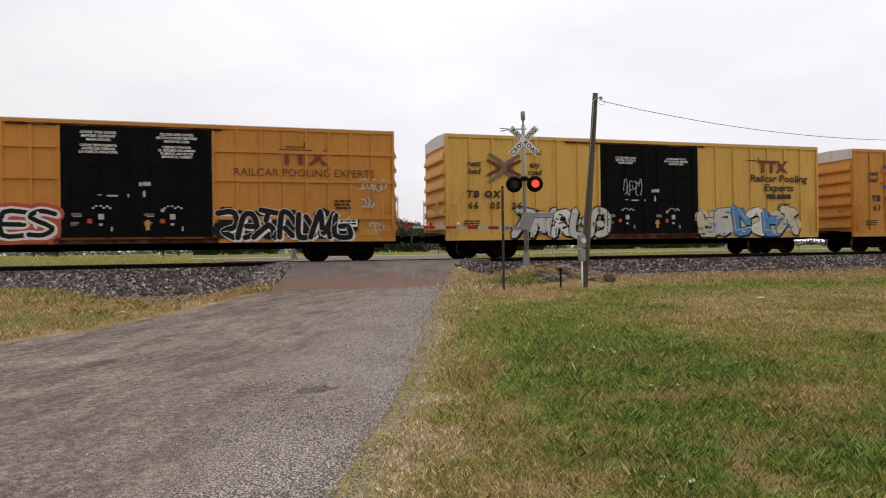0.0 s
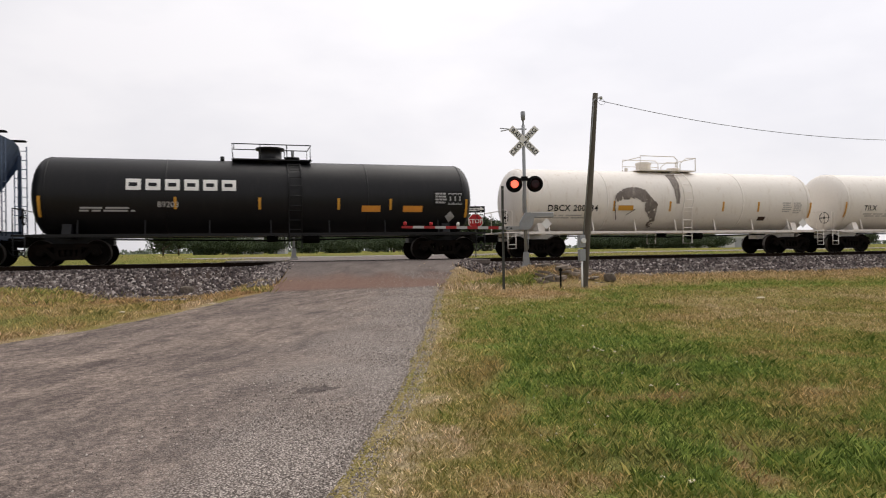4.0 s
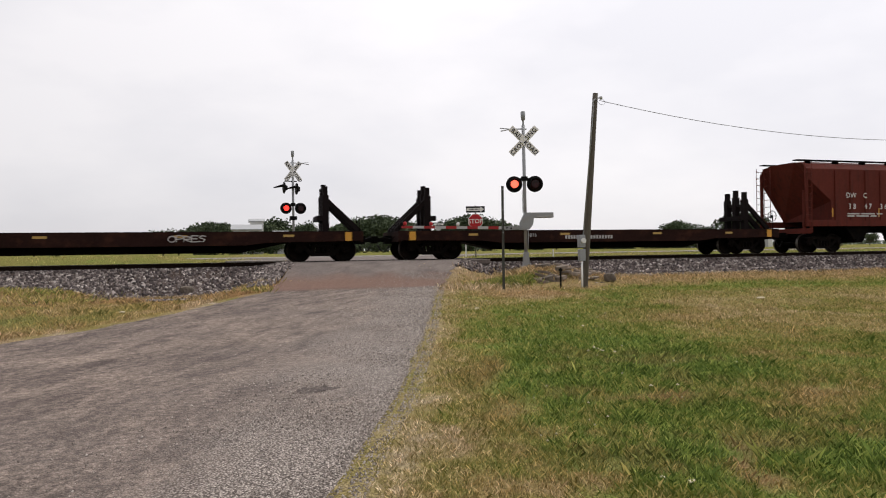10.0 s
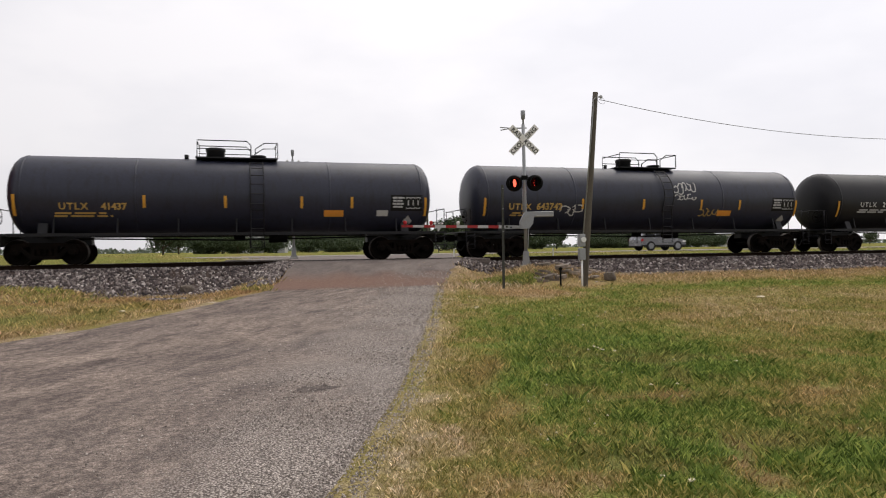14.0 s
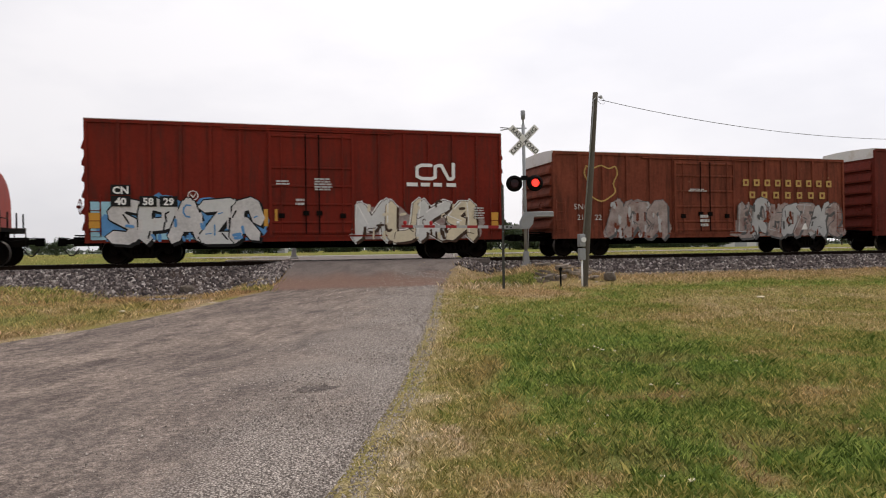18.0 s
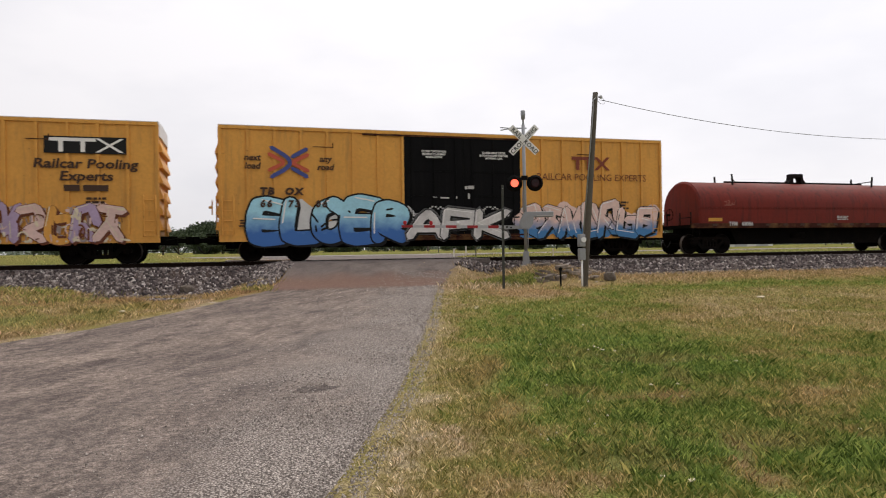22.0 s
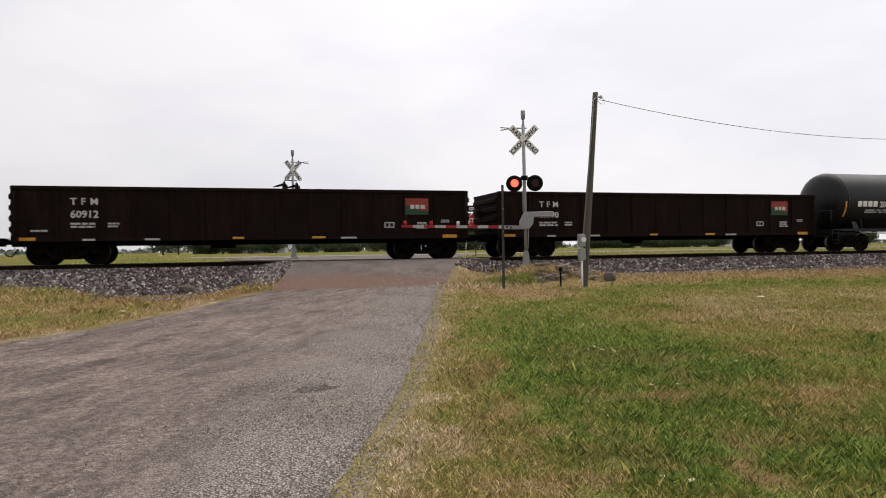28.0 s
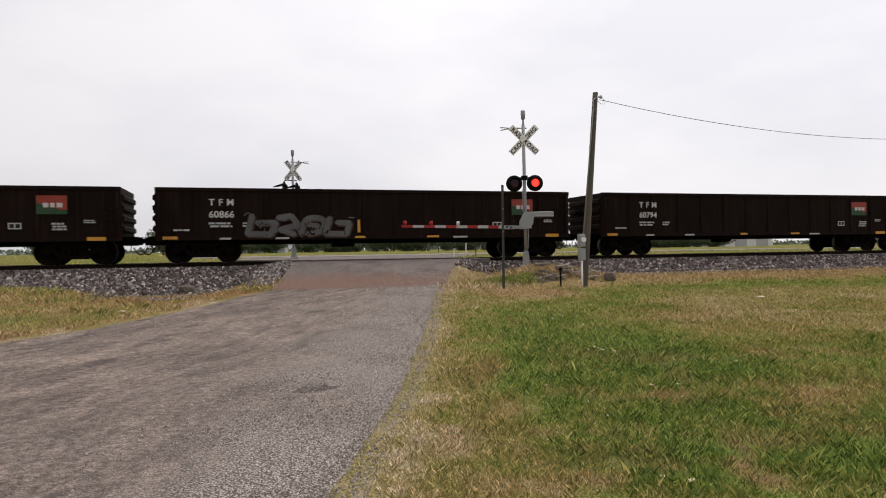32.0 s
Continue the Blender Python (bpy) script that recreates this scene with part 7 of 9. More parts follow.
bars(print_block(-6.0, 1.95, 2.4, 0.22, 2, rnd), y, M["offwhite"], c)
bars([(-6.9 + 2.9 * k, -6.82 + 2.9 * k, 1.75, 2.2) for k in range(3)] + [(3.9, 3.98, 1.75, 2.2)], y, M["amber"], c, "reflective_strip")

c, y, h = flat_car(-136.0, 18.5, "rusty brown flat car with end stakes", 14)
words("31816", 0.22, -3.55, 0.9, y, M["pale_grey"], c, name="car_number")
bars([(-1.95 + 0.13 * k, -1.86 + 0.13 * k, 0.8, 0.95) for k in range(8)] + [(-0.75 + 0.14 * k, -0.66 + 0.14 * k, 0.8, 0.95) for k in range(8)], y, M["pale_grey"], c, "road_name")
c, y, h = flat_car(-155.9, 18.5, "rusty brown flat car with end stakes and chalked tag", 15)
words("31811", 0.24, -3.5, 0.88, y, M["offwhite"], c, name="car_number")
spray("OPRES", 2.15, 0.80, 1.3, 0.24, y, c, M["offwhite"], M["flat_brown"], 16, 0.16, 0.01, rough=0.03)
c, since, h = tank_car(-174.55, 15.5, 1.48, 2.54, M["tank_soot"], "dusty black tank car with white number", seed=4, end=8.95, dome=0.12, ladder_x=0.9)
words("UTLX", 0.33, -5.47, 2.22, -1, M["offwhite"], c, spread=1.35, name="reporting_mark", bold=0.006)
words("224778", 0.34, -3.98, 2.22, -1, M["white"], c, spread=1.15, name="car_number", bold=0.006)
tank_print(c, h, 2.6, M["pale_grey"], 34)
shell_fix(c, since, 1.48, 2.54)
c, since, h = tank_car(-192.4, 16.75, 1.48, 2.56, M["tank_grey"], "dusty black tank car with yellow number and chalky tags", frame=M["tank_soot"], seed=5, end=8.98, dome=0.3, ladder_x=0.8)
words("UTLX", 0.36, -6.35, 2.03, -1, M["gold"], c, spread=1.2, name="reporting_mark", bold=0.008)
words("643742", 0.4, -5.0, 2.03, -1, M["gold"], c, name="car_number", bold=0.01)
tank_print(c, h, 2.42, M["gold"], 35)
scrawl(-4.4, 1.8, 0.9, 0.5, -1, c, M["offwhite"], 17, 0.045, 3)
scrawl(1.15, 2.75, 1.15, 0.6, -1, c, M["offwhite"], 18, 0.045, 5)
scrawl(1.2, 2.45, 1.1, 0.3, -1, c, M["offwhite"], 19, 0.04, 5)
scrawl(2.5, 1.75, 1.0, 0.4, -1, c, M["gold"], 21, 0.035, 4)
shell_fix(c, since, 1.48, 2.56)
c, since, h = tank_car(-210.14, 15.4, 1.48, 2.55, M["tank_grey"], "dusty black tank car with yellow number", frame=M["tank_soot"], seed=6, end=8.75, dome=0.1, ladder_x=0.75)
words("UTLX", 0.33, -5.45, 1.98, -1, M["gold"], c, spread=1.2, name="reporting_mark", bold=0.008)
words("41437", 0.33, -4.15, 1.98, -1, M["gold"], c, name="car_number", bold=0.01)
tank_print(c, h, 2.38, M["gold"], 36)
bars([(5.3, 5.75, 1.75, 1.98)], -1, M["offwhite"], c, "test_panel")
shell_fix(c, since, 1.48, 2.55)

c, y, h = boxcar(-228.74, 18.9, 5.28, M["cn_brown"], "red-brown boxcar with teal spray paint and white print on the doors", "plain", (-2.2, 2.3), M["galv"], end=9.95, inset=2.3, ribs=6)
worm_mark(c, -8.4, -7.05, 3.6, 4.15, y, M["white"])
bars([(-8.4, -8.0, 3.22, 3.36), (-7.85, -7.4, 3.22, 3.36)], y, M["white"], c, "web_address")
words("DWC", 0.38, -7.95, 2.66, y, M["white"], c, name="reporting_mark", spread=1.1)
words("795038", 0.4, -7.6, 2.14, y, M["white"], c, name="car_number")
spray("5362718", -8.2, 0.95, 6.6, 1.55, y, c, (M["teal"], M["aqua"]), M["black"], 45, 0.42, 0.025, M["white"], cloud=M["teal"], wear=(M["black"], M["aqua"], M["teal_dim"]))
rnd = random.Random(14)
bars(print_block(-1.75, 4.55, 0.9, 0.75, 7, rnd) + print_block(0.75, 4.55, 0.9, 0.75, 7, rnd) + print_block(-0.6, 3.0, 0.3, 0.3, 3, rnd) + print_block(1.0, 3.0, 0.4, 0.2, 2, rnd), -1.62, M["offwhite"], c)
scrawl(-1.5, 2.5, 1.1, 0.8, -1.66, c, M["pale_grey"], 22, 0.03, 5)
scrawl(4.5, 1.1, 0.6, 1.1, y, c, M["offwhite"], 23, 0.05, 3)
bars(print_block(7.6, 2.3, 0.5, 0.6, 5, rnd), y, M["offwhite"], c)
bars([(-1.6, -1.5, 1.3, 2.1), (-2.6, -2.5, 1.3, 1.8)], y - 0.01, M["amber"], c, "reflective_strip")

c, y, h = boxcar(-247.95, 15.65, 4.66, M["wc_red"], "rusted maroon boxcar with faded gold road name and silver spray paint", "plug", (-1.9, 1.35), M["galv"], end=8.9, inset=1.75, ribs=7)
bars([(1.85 + 0.605 * k, 2.17 + 0.605 * k, 3.18, 3.5) for k in range(9)] + [(2.2 + 0.68 * k, 2.52 + 0.68 * k, 2.6, 2.92) for k in range(7)], y, M["gold"], c, "road_name")
bars([(1.94 + 0.605 * k, 2.08 + 0.605 * k, 3.27, 3.41) for k in range(9)] + [(2.29 + 0.68 * k, 2.43 + 0.68 * k, 2.69, 2.83) for k in range(7)], y - 0.003, M["wc_red"], c, "road_name_hollow")
bm = B()
ribbon(bm, rounded([(-6.25, 3.95), (-5.95, 3.85), (-5.55, 3.98), (-5.15, 3.85), (-4.85, 3.95), (-4.75, 3.6), (-4.95, 3.2), (-4.85, 2.85), (-5.1, 2.6), (-5.55, 2.4), (-6.0, 2.6), (-6.25, 2.85), (-6.15, 3.2), (-6.35, 3.6), (-6.25, 3.95)]), 0.06, y)
part("shield_emblem", bm, M["gold"], c, "faded gold shield outline")
words("SNC", 0.36, -6.5, 2.04, y, M["offwhite"], c, name="reporting_mark", spread=1.1)
for k, p in enumerate(("21", "22", "6")):
    words(p, 0.34, -6.55 + 0.85 * k, 1.58, y, M["offwhite"], c, name="car_number")
spray("758", -5.05, 0.82, 2.7, 1.55, y, c, M["ghost"], M["tag_grey"], 46, 0.5, 0.02, cloud=M["ghost"], wear=(M["wc_red"], M["pale_grey"]))
spray("4163572", 1.6, 0.82, 5.9, 1.5, y, c, (M["ghost"], M["pale_grey"]), M["tag_grey"], 47, 0.46, 0.025, M["pale_grey"], cloud=M["ghost"], wear=(M["wc_red"], M["tag_grey"], M["ghost"]))
bars([(5.0, 5.55, 1.1, 1.4)], y - 0.02, M["white"], c, "test_panel")
rnd = random.Random(15)
bars(print_block(-1.2, 3.0, 1.0, 0.15, 2, rnd) + print_block(-0.6, 1.8, 0.5, 0.6, 3, rnd), -1.7, M["offwhite"], c)

c, y, h = boxcar(-265.89, 15.6, 5.31, M["cn_red"], "bright oxide-red boxcar with white emblem and white spray paint", "plug", (-1.55, 1.65), M["galv"], end=8.85, inset=1.75, ribs=6)
worm_mark(c, 4.1, 5.75, 3.2, 3.88, y, M["white"])
bars([(3.75, 4.2, 2.95, 3.1), (4.32, 4.7, 2.95, 3.1), (4.85, 5.2, 2.95, 3.1), (5.4, 5.8, 2.95, 3.1)], y, M["white"], c, "web_address")
bars([(-6.95, -6.3, 2.5, 2.86), (-6.95, -6.3, 2.08, 2.46), (-6.02, -5.45, 2.08, 2.46), (-5.35, -4.75, 2.08, 2.46)], y - 0.045, M["black"], c, "number_patch")
words("CN", 0.36, -6.62, 2.54, y - 0.049, M["white"], c, name="reporting_mark", bold=0.012)
for k, p in enumerate(("40", "58", "29")):
    words(p, 0.36, (-6.62, -5.73, -5.05)[k], 2.14, y - 0.049, M["white"], c, name="car_number", bold=0.012)
bm = B()
ribbon(bm, [(-4.23 + 0.17 * math.cos(a * 0.5236), 2.5 + 0.17 * math.sin(a * 0.5236)) for a in range(13)], 0.03, y)
ribbon(bm, [(-4.32, 2.56), (-4.23, 2.42), (-4.14, 2.56)], 0.03, y)
part("round_stencil", bm, M["white"], c)
bars([(-7.6, -2.0, 0.88, 2.25)], y + 0.006, M["aqua"], c, "spray_ground", "pale blue sprayed ground")
spray("SPAZ1", -6.95, 0.84, 5.1, 1.42, y, c, (M["silver"], M["grey_white"]), M["black"], 48, 0.44, 0.035, None, cloud=M["sky_blue"], rough=0.02, slant=0.0, wear=(M["silver"], M["sky_blue"]))
spray("MUK8", 1.75, 0.84, 4.9, 1.4, y, c, (M["grey_white"], M["cream"]), M["dark_ink"], 49, 0.36, 0.02, M["white"], cloud=M["ghost"], halo=M["white"], wear=(M["dark_ink"], M["cream"]))
bars([(-7.65, -7.3, 1.3, 1.85), (7.3, 7.6, 1.3, 1.9), (-1.75, -1.6, 1.35, 2.0), (-1.35, -1.25, 1.5, 2.0)], y - 0.02, M["amber"], c, "reflective_strip")
rnd = random.Random(16)
bars(print_block(0.1, 3.2, 0.7, 0.5, 5, rnd) + print_block(-1.3, 3.1, 0.5, 0.2, 2, rnd) + print_block(6.5, 2.1, 0.5, 0.5, 5, rnd) + print_block(-0.6, 2.4, 0.4, 0.3, 2, rnd), -1.7, M["offwhite"], c)

coil_car(-283.5, M["coil_red"], "red coil car with a long rounded cover", 17, "380609", "NDYX")
coil_car(-299.94, M["coil_dark"], "dark red coil car with a rusty rounded cover", 18, "68086", "TFM")

c, y = pooling_car(-318.18, "yellow_a", "plain", 2, "667306", 5, lettering=(-7.68, -6.7, -7.72, 1.02, 0.36), label="yellow boxcar with black doors and large blue spray letters")
spray("ELOER", -8.15, 0.84, 5.75, 1.34, y, c, M["aqua_to_blue"], M["black"], 50, 0.46, 0.05, M["white"], cloud=M["grey_white"], rough=0.03, sharp=False)
spray("APK", -2.2, 0.86, 4.1, 1.02, y - 0.06, c, M["silver"], M["black"], 51, 0.36, 0.035, M["white"], halo=M["tag_grey"], rough=0.02)
spray("2574163", 2.6, 0.84, 6.4, 1.36, y, c, M["pink_over_blue"], M["black"], 52, 0.38, 0.022, M["white"], cloud=M["pink_over_blue"])
c, y = pooling_car(-339.0, "yellow_a", "plain", 1, "660459", 6, lettering=(-8.2, -7.42, -8.18, 1.0, 0.38), patch=True, white_mark=True, label="yellow boxcar with black doors and faded spray paint")
spray("5716342", -6.4, 0.84, 4.2, 1.2, y, c, (M["teal"], M["teal_dim"], M["teal"]), M["tag_grey"], 53, 0.46, 0.018, M["cream"], cloud=M["teal_dim"], halo=M["cream"], wear=(M["dark_ink"], M["pink"], M["teal"]))
worn_spray(-2.4, 0.95, 5.0, 1.3, y - 0.04, c, (M["silver"], M["black"], M["cream"], M["brown_ink"], M["teal_dim"], M["black"], M["pink"]), 54, 52)
worn_spray(2.6, 0.84, 5.6, 1.35, y + 0.008, c, (M["pink"], M["cream"], M["ghost"]), 155, 60)
spray("3472615", 2.6, 0.84, 5.6, 1.25, y, c, (M["pink"], M["yellow_a"], M["lilac"]), M["brown_ink"], 55, 0.36, 0.016, M["cream"], wear=(M["pink"], M["cream"], M["brown_ink"]))
bars([(-8.9, -8.05, 1.75, 2.2)], y, M["teal_dim"], c, "paint_patch")
scrawl(-1.5, 2.75, 0.9, 0.6, -1.66, c, M["offwhite"], 24, 0.04, 4)
c, y = pooling_car(-359.55, "yellow_a", "grid", 2, "641578", 7, length=18.4, label="yellow panelled boxcar with black doors and colourful spray paint")
spray("4625371", -7.3, 0.84, 5.8, 1.35, y, c, (M["pink_to_mauve"], M["aqua"], M["pink_to_mauve"], M["lilac"]), M["emblem_red"], 56, 0.46, 0.016, M["white"], cloud=M["sky_blue"], wear=(M["pink"], M["sky_blue"], M["aqua"]))
spray("SEAY1", 2.2, 0.95, 4.6, 1.15, y - 0.01, c, M["olive_dark"], M["white"], 57, 0.34, 0.065, None, halo=None, rough=0.05)
spray("75", 6.2, 0.84, 1.9, 0.85, y, c, M["purple"], M["purple"], 58, 0.6, 0.03, cloud=M["purple"])

c, since, h = tank_car(-378.45, 15.5, 1.5, 2.55, M["tank_black"], "black tank car with white number and chalk drawings", rail_kind=2, seed=7, end=8.7, dome=0.3, ladder_x=0.85)
bars([(-6.6 + 0.33 * k, -6.34 + 0.33 * k, 2.24, 2.52) for k in range(4)], -1, M["white"], c, "owner_mark")
words("208272", 0.4, -4.6, 2.22, -1, M["white"], c, name="car_number", bold=0.006)
tank_print(c, h, 2.6, M["pale_grey"], 37, False)
scrawl(-3.1, 1.7, 1.2, 0.8, -1, c, M["pale_grey"], 25, 0.03, 3)
scrawl(-1.2, 1.75, 1.9, 0.35, -1, c, M["pale_grey"], 26, 0.03, 6)
scrawl(1.9, 1.7, 2.8, 0.4, -1, c, M["pale_grey"], 27, 0.03, 8)
shell_fix(c, since, 1.5, 2.55)

for x, number, seed, tag in ((-395.9, "60990", 60, 0), (-413.61, "60912", 61, 0), (-431.55, "60980", 62, 1), (-449.37, "60794", 63, 0), (-467.35, "60866", 64, 2), (-484.85, "60841", 65, 0)):
    c, y, h = gondola(x, "dark rusty gondola with red and green emblem" + ("", " and outlined tag letters", " and faded silver tag")[tag], number, seed)
    if tag == 1:
        for k, (ch, px) in enumerate(zip("DHIMAK", (-1.78, -0.75, 0.34, 1.38, 2.4, 3.42))):
            spray(ch, px, 0.98, 0.66, 0.9, y, c, M["gondola"], M["pale_grey"], 70 + k, 0.3, 0.045, slant=0.02, rough=0.03)
        bars([(px - 0.035, px + 0.035, 1.3, 1.65) for px in (-8.0, -5.1, -1.9, 1.25, 4.35)], y - 0.004, M["amber"], c, "reflective_strip")
    if tag == 2:
        spray("6236", -5.0, 1.0, 3.8, 0.75, y, c, M["tag_grey"], M["dark_ink"], 80, 0.3, 0.03, None, slant=0.25, wear=(M["tag_grey"], M["gondola"]))
        bars([(-0.9, -0.8, 1.1, 1.6)], y, M["amber"], c, "reflective_strip")
# ---------------------------------------------------------------- crossing signals
LENSES = []


def blade(root, cx, cz, y, length, width, angle, halves, name="crossbuck_blade", face="white"):
    """One crossbuck board with its letters."""
    bm = B()
    box(bm, -length / 2, length / 2, -0.012, 0.012, -width / 2, width / 2, 0.004)
    ob = part(name, bm, M[face], root, m=pose(cx, y, cz, 0, -angle, 0))
    for text, px in halves:
        words(text, width * 0.92, px, -width * 0.33, -0.017, M["black"], ob, bold=0.004, spread=1.08, name="letters")
    return ob


def light_head(root, x, z, y, side, r=0.30, near=True):
    bm = B()
    lathe(bm, [(0, r * 0.55), (0.02, r), (0.035, r), (0.05, r * 0.6), (0.16, r * 0.5), (0.2, r * 0.2)], (0, 0, 0), (0, 1, 0), 24)
    head = part("light_head", bm, M["signal_black"], root, "round black signal background", pose(x, y, z))
    bm = B()
    n = 14
    for k in range(n):
        a0, a1 = -0.5 + (math.pi + 1.0) * k / n, -0.5 + (math.pi + 1.0) * (k + 1) / n
        q = r * 0.62
        d0, d1 = 0.30 - 0.10 * abs(k / n - 0.5), 0.30 - 0.10 * abs((k + 1) / n - 0.5)
        p = [(q * math.cos(a0), 0.0, q * math.sin(a0)), (q * math.cos(a1), 0.0, q * math.sin(a1)), (q * math.cos(a1), -d1, q * math.sin(a1)), (q * math.cos(a0), -d0, q * math.sin(a0))]
        o = [(c[0] * 1.05, c[1], c[2] * 1.05) for c in p]
        v = [bm.verts.new(c) for c in p + o]
        for f in ((0, 1, 2, 3), (7, 6, 5, 4), (0, 4, 5, 1), (1, 5, 6, 2), (2, 6, 7, 3), (3, 7, 4, 0)):
            bm.faces.new([v[i] for i in f])
    part("visor", bm, M["signal_black"], head)
    # lens: a turning roundel, lit on one face and unlit on the other
    bm = B()
    q = r * 0.5
    lathe(bm, [(0.0, q), (0.008, q * 0.98)], (0, 0, 0), (0, 1, 0), 20)
    lens = part("lens", bm, M["lens_dark"], head, "round red signal lens")
    bm = B()
    lathe(bm, [(-0.012, q * 0.35), (-0.010, q * 0.9), (-0.001, q * 0.97)], (0, 0, 0), (0, 1, 0), 20)
    lit = part("lit_face", bm, M["lens_core"] if side < 0 and r > 0.29 and near else M["lens_lit"], head, "glowing red face of the lens")
    lit.parent = lens
    lens.matrix_parent_inverse = Matrix.Translation((0, -0.115, 0))
    LENSES.append((lens, side))
    return head


def signal(label, m, near=True):
    root = thing("crossing_signal", label, "crossing signal", m)
    bm = B()
    prism(bm, [(-0.11, -0.3), (0.11, -0.3), (0.11, 0.05), (0.08, 0.3), (-0.08, 0.3), (-0.11, 0.05)], -0.11, 0.11)
    part("mast_base", bm, M["steel"], root, "cast mast base")
    bm = B()
    box(bm, -0.22, 0.22, -0.22, 0.22, -0.6, -0.2, 0.02)
    part("foundation", bm, M["conc"], root)
    for a in (-0.14, 0.14):
        bm = B()
        cyl(bm, (a, -0.12, -0.22), (a, -0.12, -0.1), 0.025, n=6)
        part("anchor_bolt", bm, M["steel"], root)
    bm = B()
    cyl(bm, (0, 0, 0.3), (0, 0, 4.95), 0.062, n=14)
    part("mast", bm, M["steel"], root, "galvanised steel mast")
    bm = B()
    lathe(bm, [(4.95, 0.05), (5.0, 0.035), (5.12, 0.03), (5.15, 0.07), (5.3, 0.085), (5.45, 0.085), (5.47, 0.06)], (0, 0, 0), (0, 0, 1), 14)
    part("bell", bm, M["steel"], root, "electronic bell on the mast top")
    d = -1 if near else 1
    bm = B()
    tube(bm, [(-0.12 * d, 0, 4.82), (0.45 * d, 0, 4.82)], 0.025, 8)
    tube(bm, [(0.45 * d, 0, 4.82), (0.84 * d, 0.1, 4.88)], 0.02, 6)
    tube(bm, [(0.45 * d, 0, 4.82), (0.84 * d, -0.1, 4.74)], 0.02, 6)
    part("arm_bracket", bm, M["steel"], root)
    long, tilt = (1.36, 45) if near else (1.22, 52)
    blade(root, 0, 4.37, -0.085, long, 0.24, tilt, (("CROS", -0.36), ("SING", 0.36)))
    blade(root, 0, 4.37, -0.115, long, 0.24, -tilt, (("RAIL", -0.36), ("ROAD", 0.36)))
    zl = 2.79 if near else 2.42
    bm = B()
    tube(bm, [(-0.38, 0, zl + 0.2), (0.38, 0, zl + 0.2)], 0.03, 8)
    tube(bm, [(-0.38, 0, zl + 0.2), (-0.38, 0.02, zl)], 0.025, 6)
    tube(bm, [(0.38, 0, zl + 0.2), (0.38, 0.02, zl)], 0.025, 6)
    box(bm, -0.11, 0.11, -0.09, 0.09, zl + 0.12, zl + 0.28)
    part("cross_arm", bm, M["signal_black"], root)
    for s in (-1, 1):
        light_head(root, s * 0.38, zl, -0.06, s, near=near)
    return root


mast = signal("galvanised crossing signal with flashing red lamps and lowered gate", pose(6.66, -5.17, -0.03, 0, -0.5, -16))
# gate machine, counterweight and arm
bm = B()
prism(bm, [(-0.22, 1.12), (0.12, 1.12), (0.26, 1.3), (0.3, 1.6), (0.18, 1.74), (-0.02, 1.74), (-0.1, 1.6), (-0.2, 1.4)], -0.2, 0.12)
part("gate_machine", bm, M["steel"], mast, "grey gate mechanism housing")
bm = B()
box(bm, 0.2, 1.02, -0.17, -0.12, 1.54, 1.74, 0.02)
box(bm, 0.2, 1.02, 0.06, 0.1, 1.54, 1.74, 0.02)
part("counterweight_arm", bm, M["steel"], mast, "grey counterweight plates")
bars([(0.4, 1.0, 1.58, 1.61)], -0.173, M["pale_grey"], mast, "label_plate")
bm = B()
prism(bm, [(-0.15, 1.14), (-0.15, 1.24), (-0.75, 1.26), (-0.75, 1.12)], -0.2, -0.14)
prism(bm, [(-0.15, 1.14), (-0.15, 1.24), (-0.75, 1.26), (-0.75, 1.12)], 0.02, 0.08)
part("arm_clamp", bm, M["steel"], mast)
bm = B()
cyl(bm, (-0.55, -0.25, 1.18), (-0.55, 0.14, 1.18), 0.03, n=8)
cyl(bm, (-0.7, -0.25, 1.2), (-0.7, 0.14, 1.2), 0.03, n=8)
part("clamp_bolt", bm, M["signal_black"], mast)
arm_turn = pose(-0.62, -0.06, 1.2, 0, 1.1, 16)
n_stripe = 10
arm_length = 4.02
for k in range(n_stripe):
    a, b = -arm_length * k / n_stripe, -arm_length * (k + 1) / n_stripe
    bm = B()
    h0 = 0.056 - 0.014 * k / n_stripe
    prism(bm, [(a, -h0), (b, -h0 + 0.002), (b, h0 - 0.002), (a, h0)], -0.02, 0.02)
    part("gate_arm_section", bm, M["arm_red"] if k % 2 else M["pale_grey"], mast, "reflective red stripe" if k % 2 else "reflective white stripe", arm_turn)
for k, (px, lit) in enumerate(((-3.9, True), (-2.95, True), (-1.95, False))):
    bm = B()
    lathe(bm, [(0.05, 0.03), (0.08, 0.06), (0.17, 0.06), (0.19, 0.03)], (px, 0, 0), (0, 0, 1), 10)
    part("arm_lamp", bm, M["red"] if k == 0 else M["red"] if lit else M["lamp_glass"], mast, "small gate arm lamp", arm_turn)
bm = B()
tube(bm, [(0.09, 0, 0.4), (0.1, 0, 1.1)], 0.02, 6)
tube(bm, [(-0.08, 0, 1.75), (-0.09, 0, 2.6)], 0.012, 6)
part("conduit", bm, M["steel"], mast)

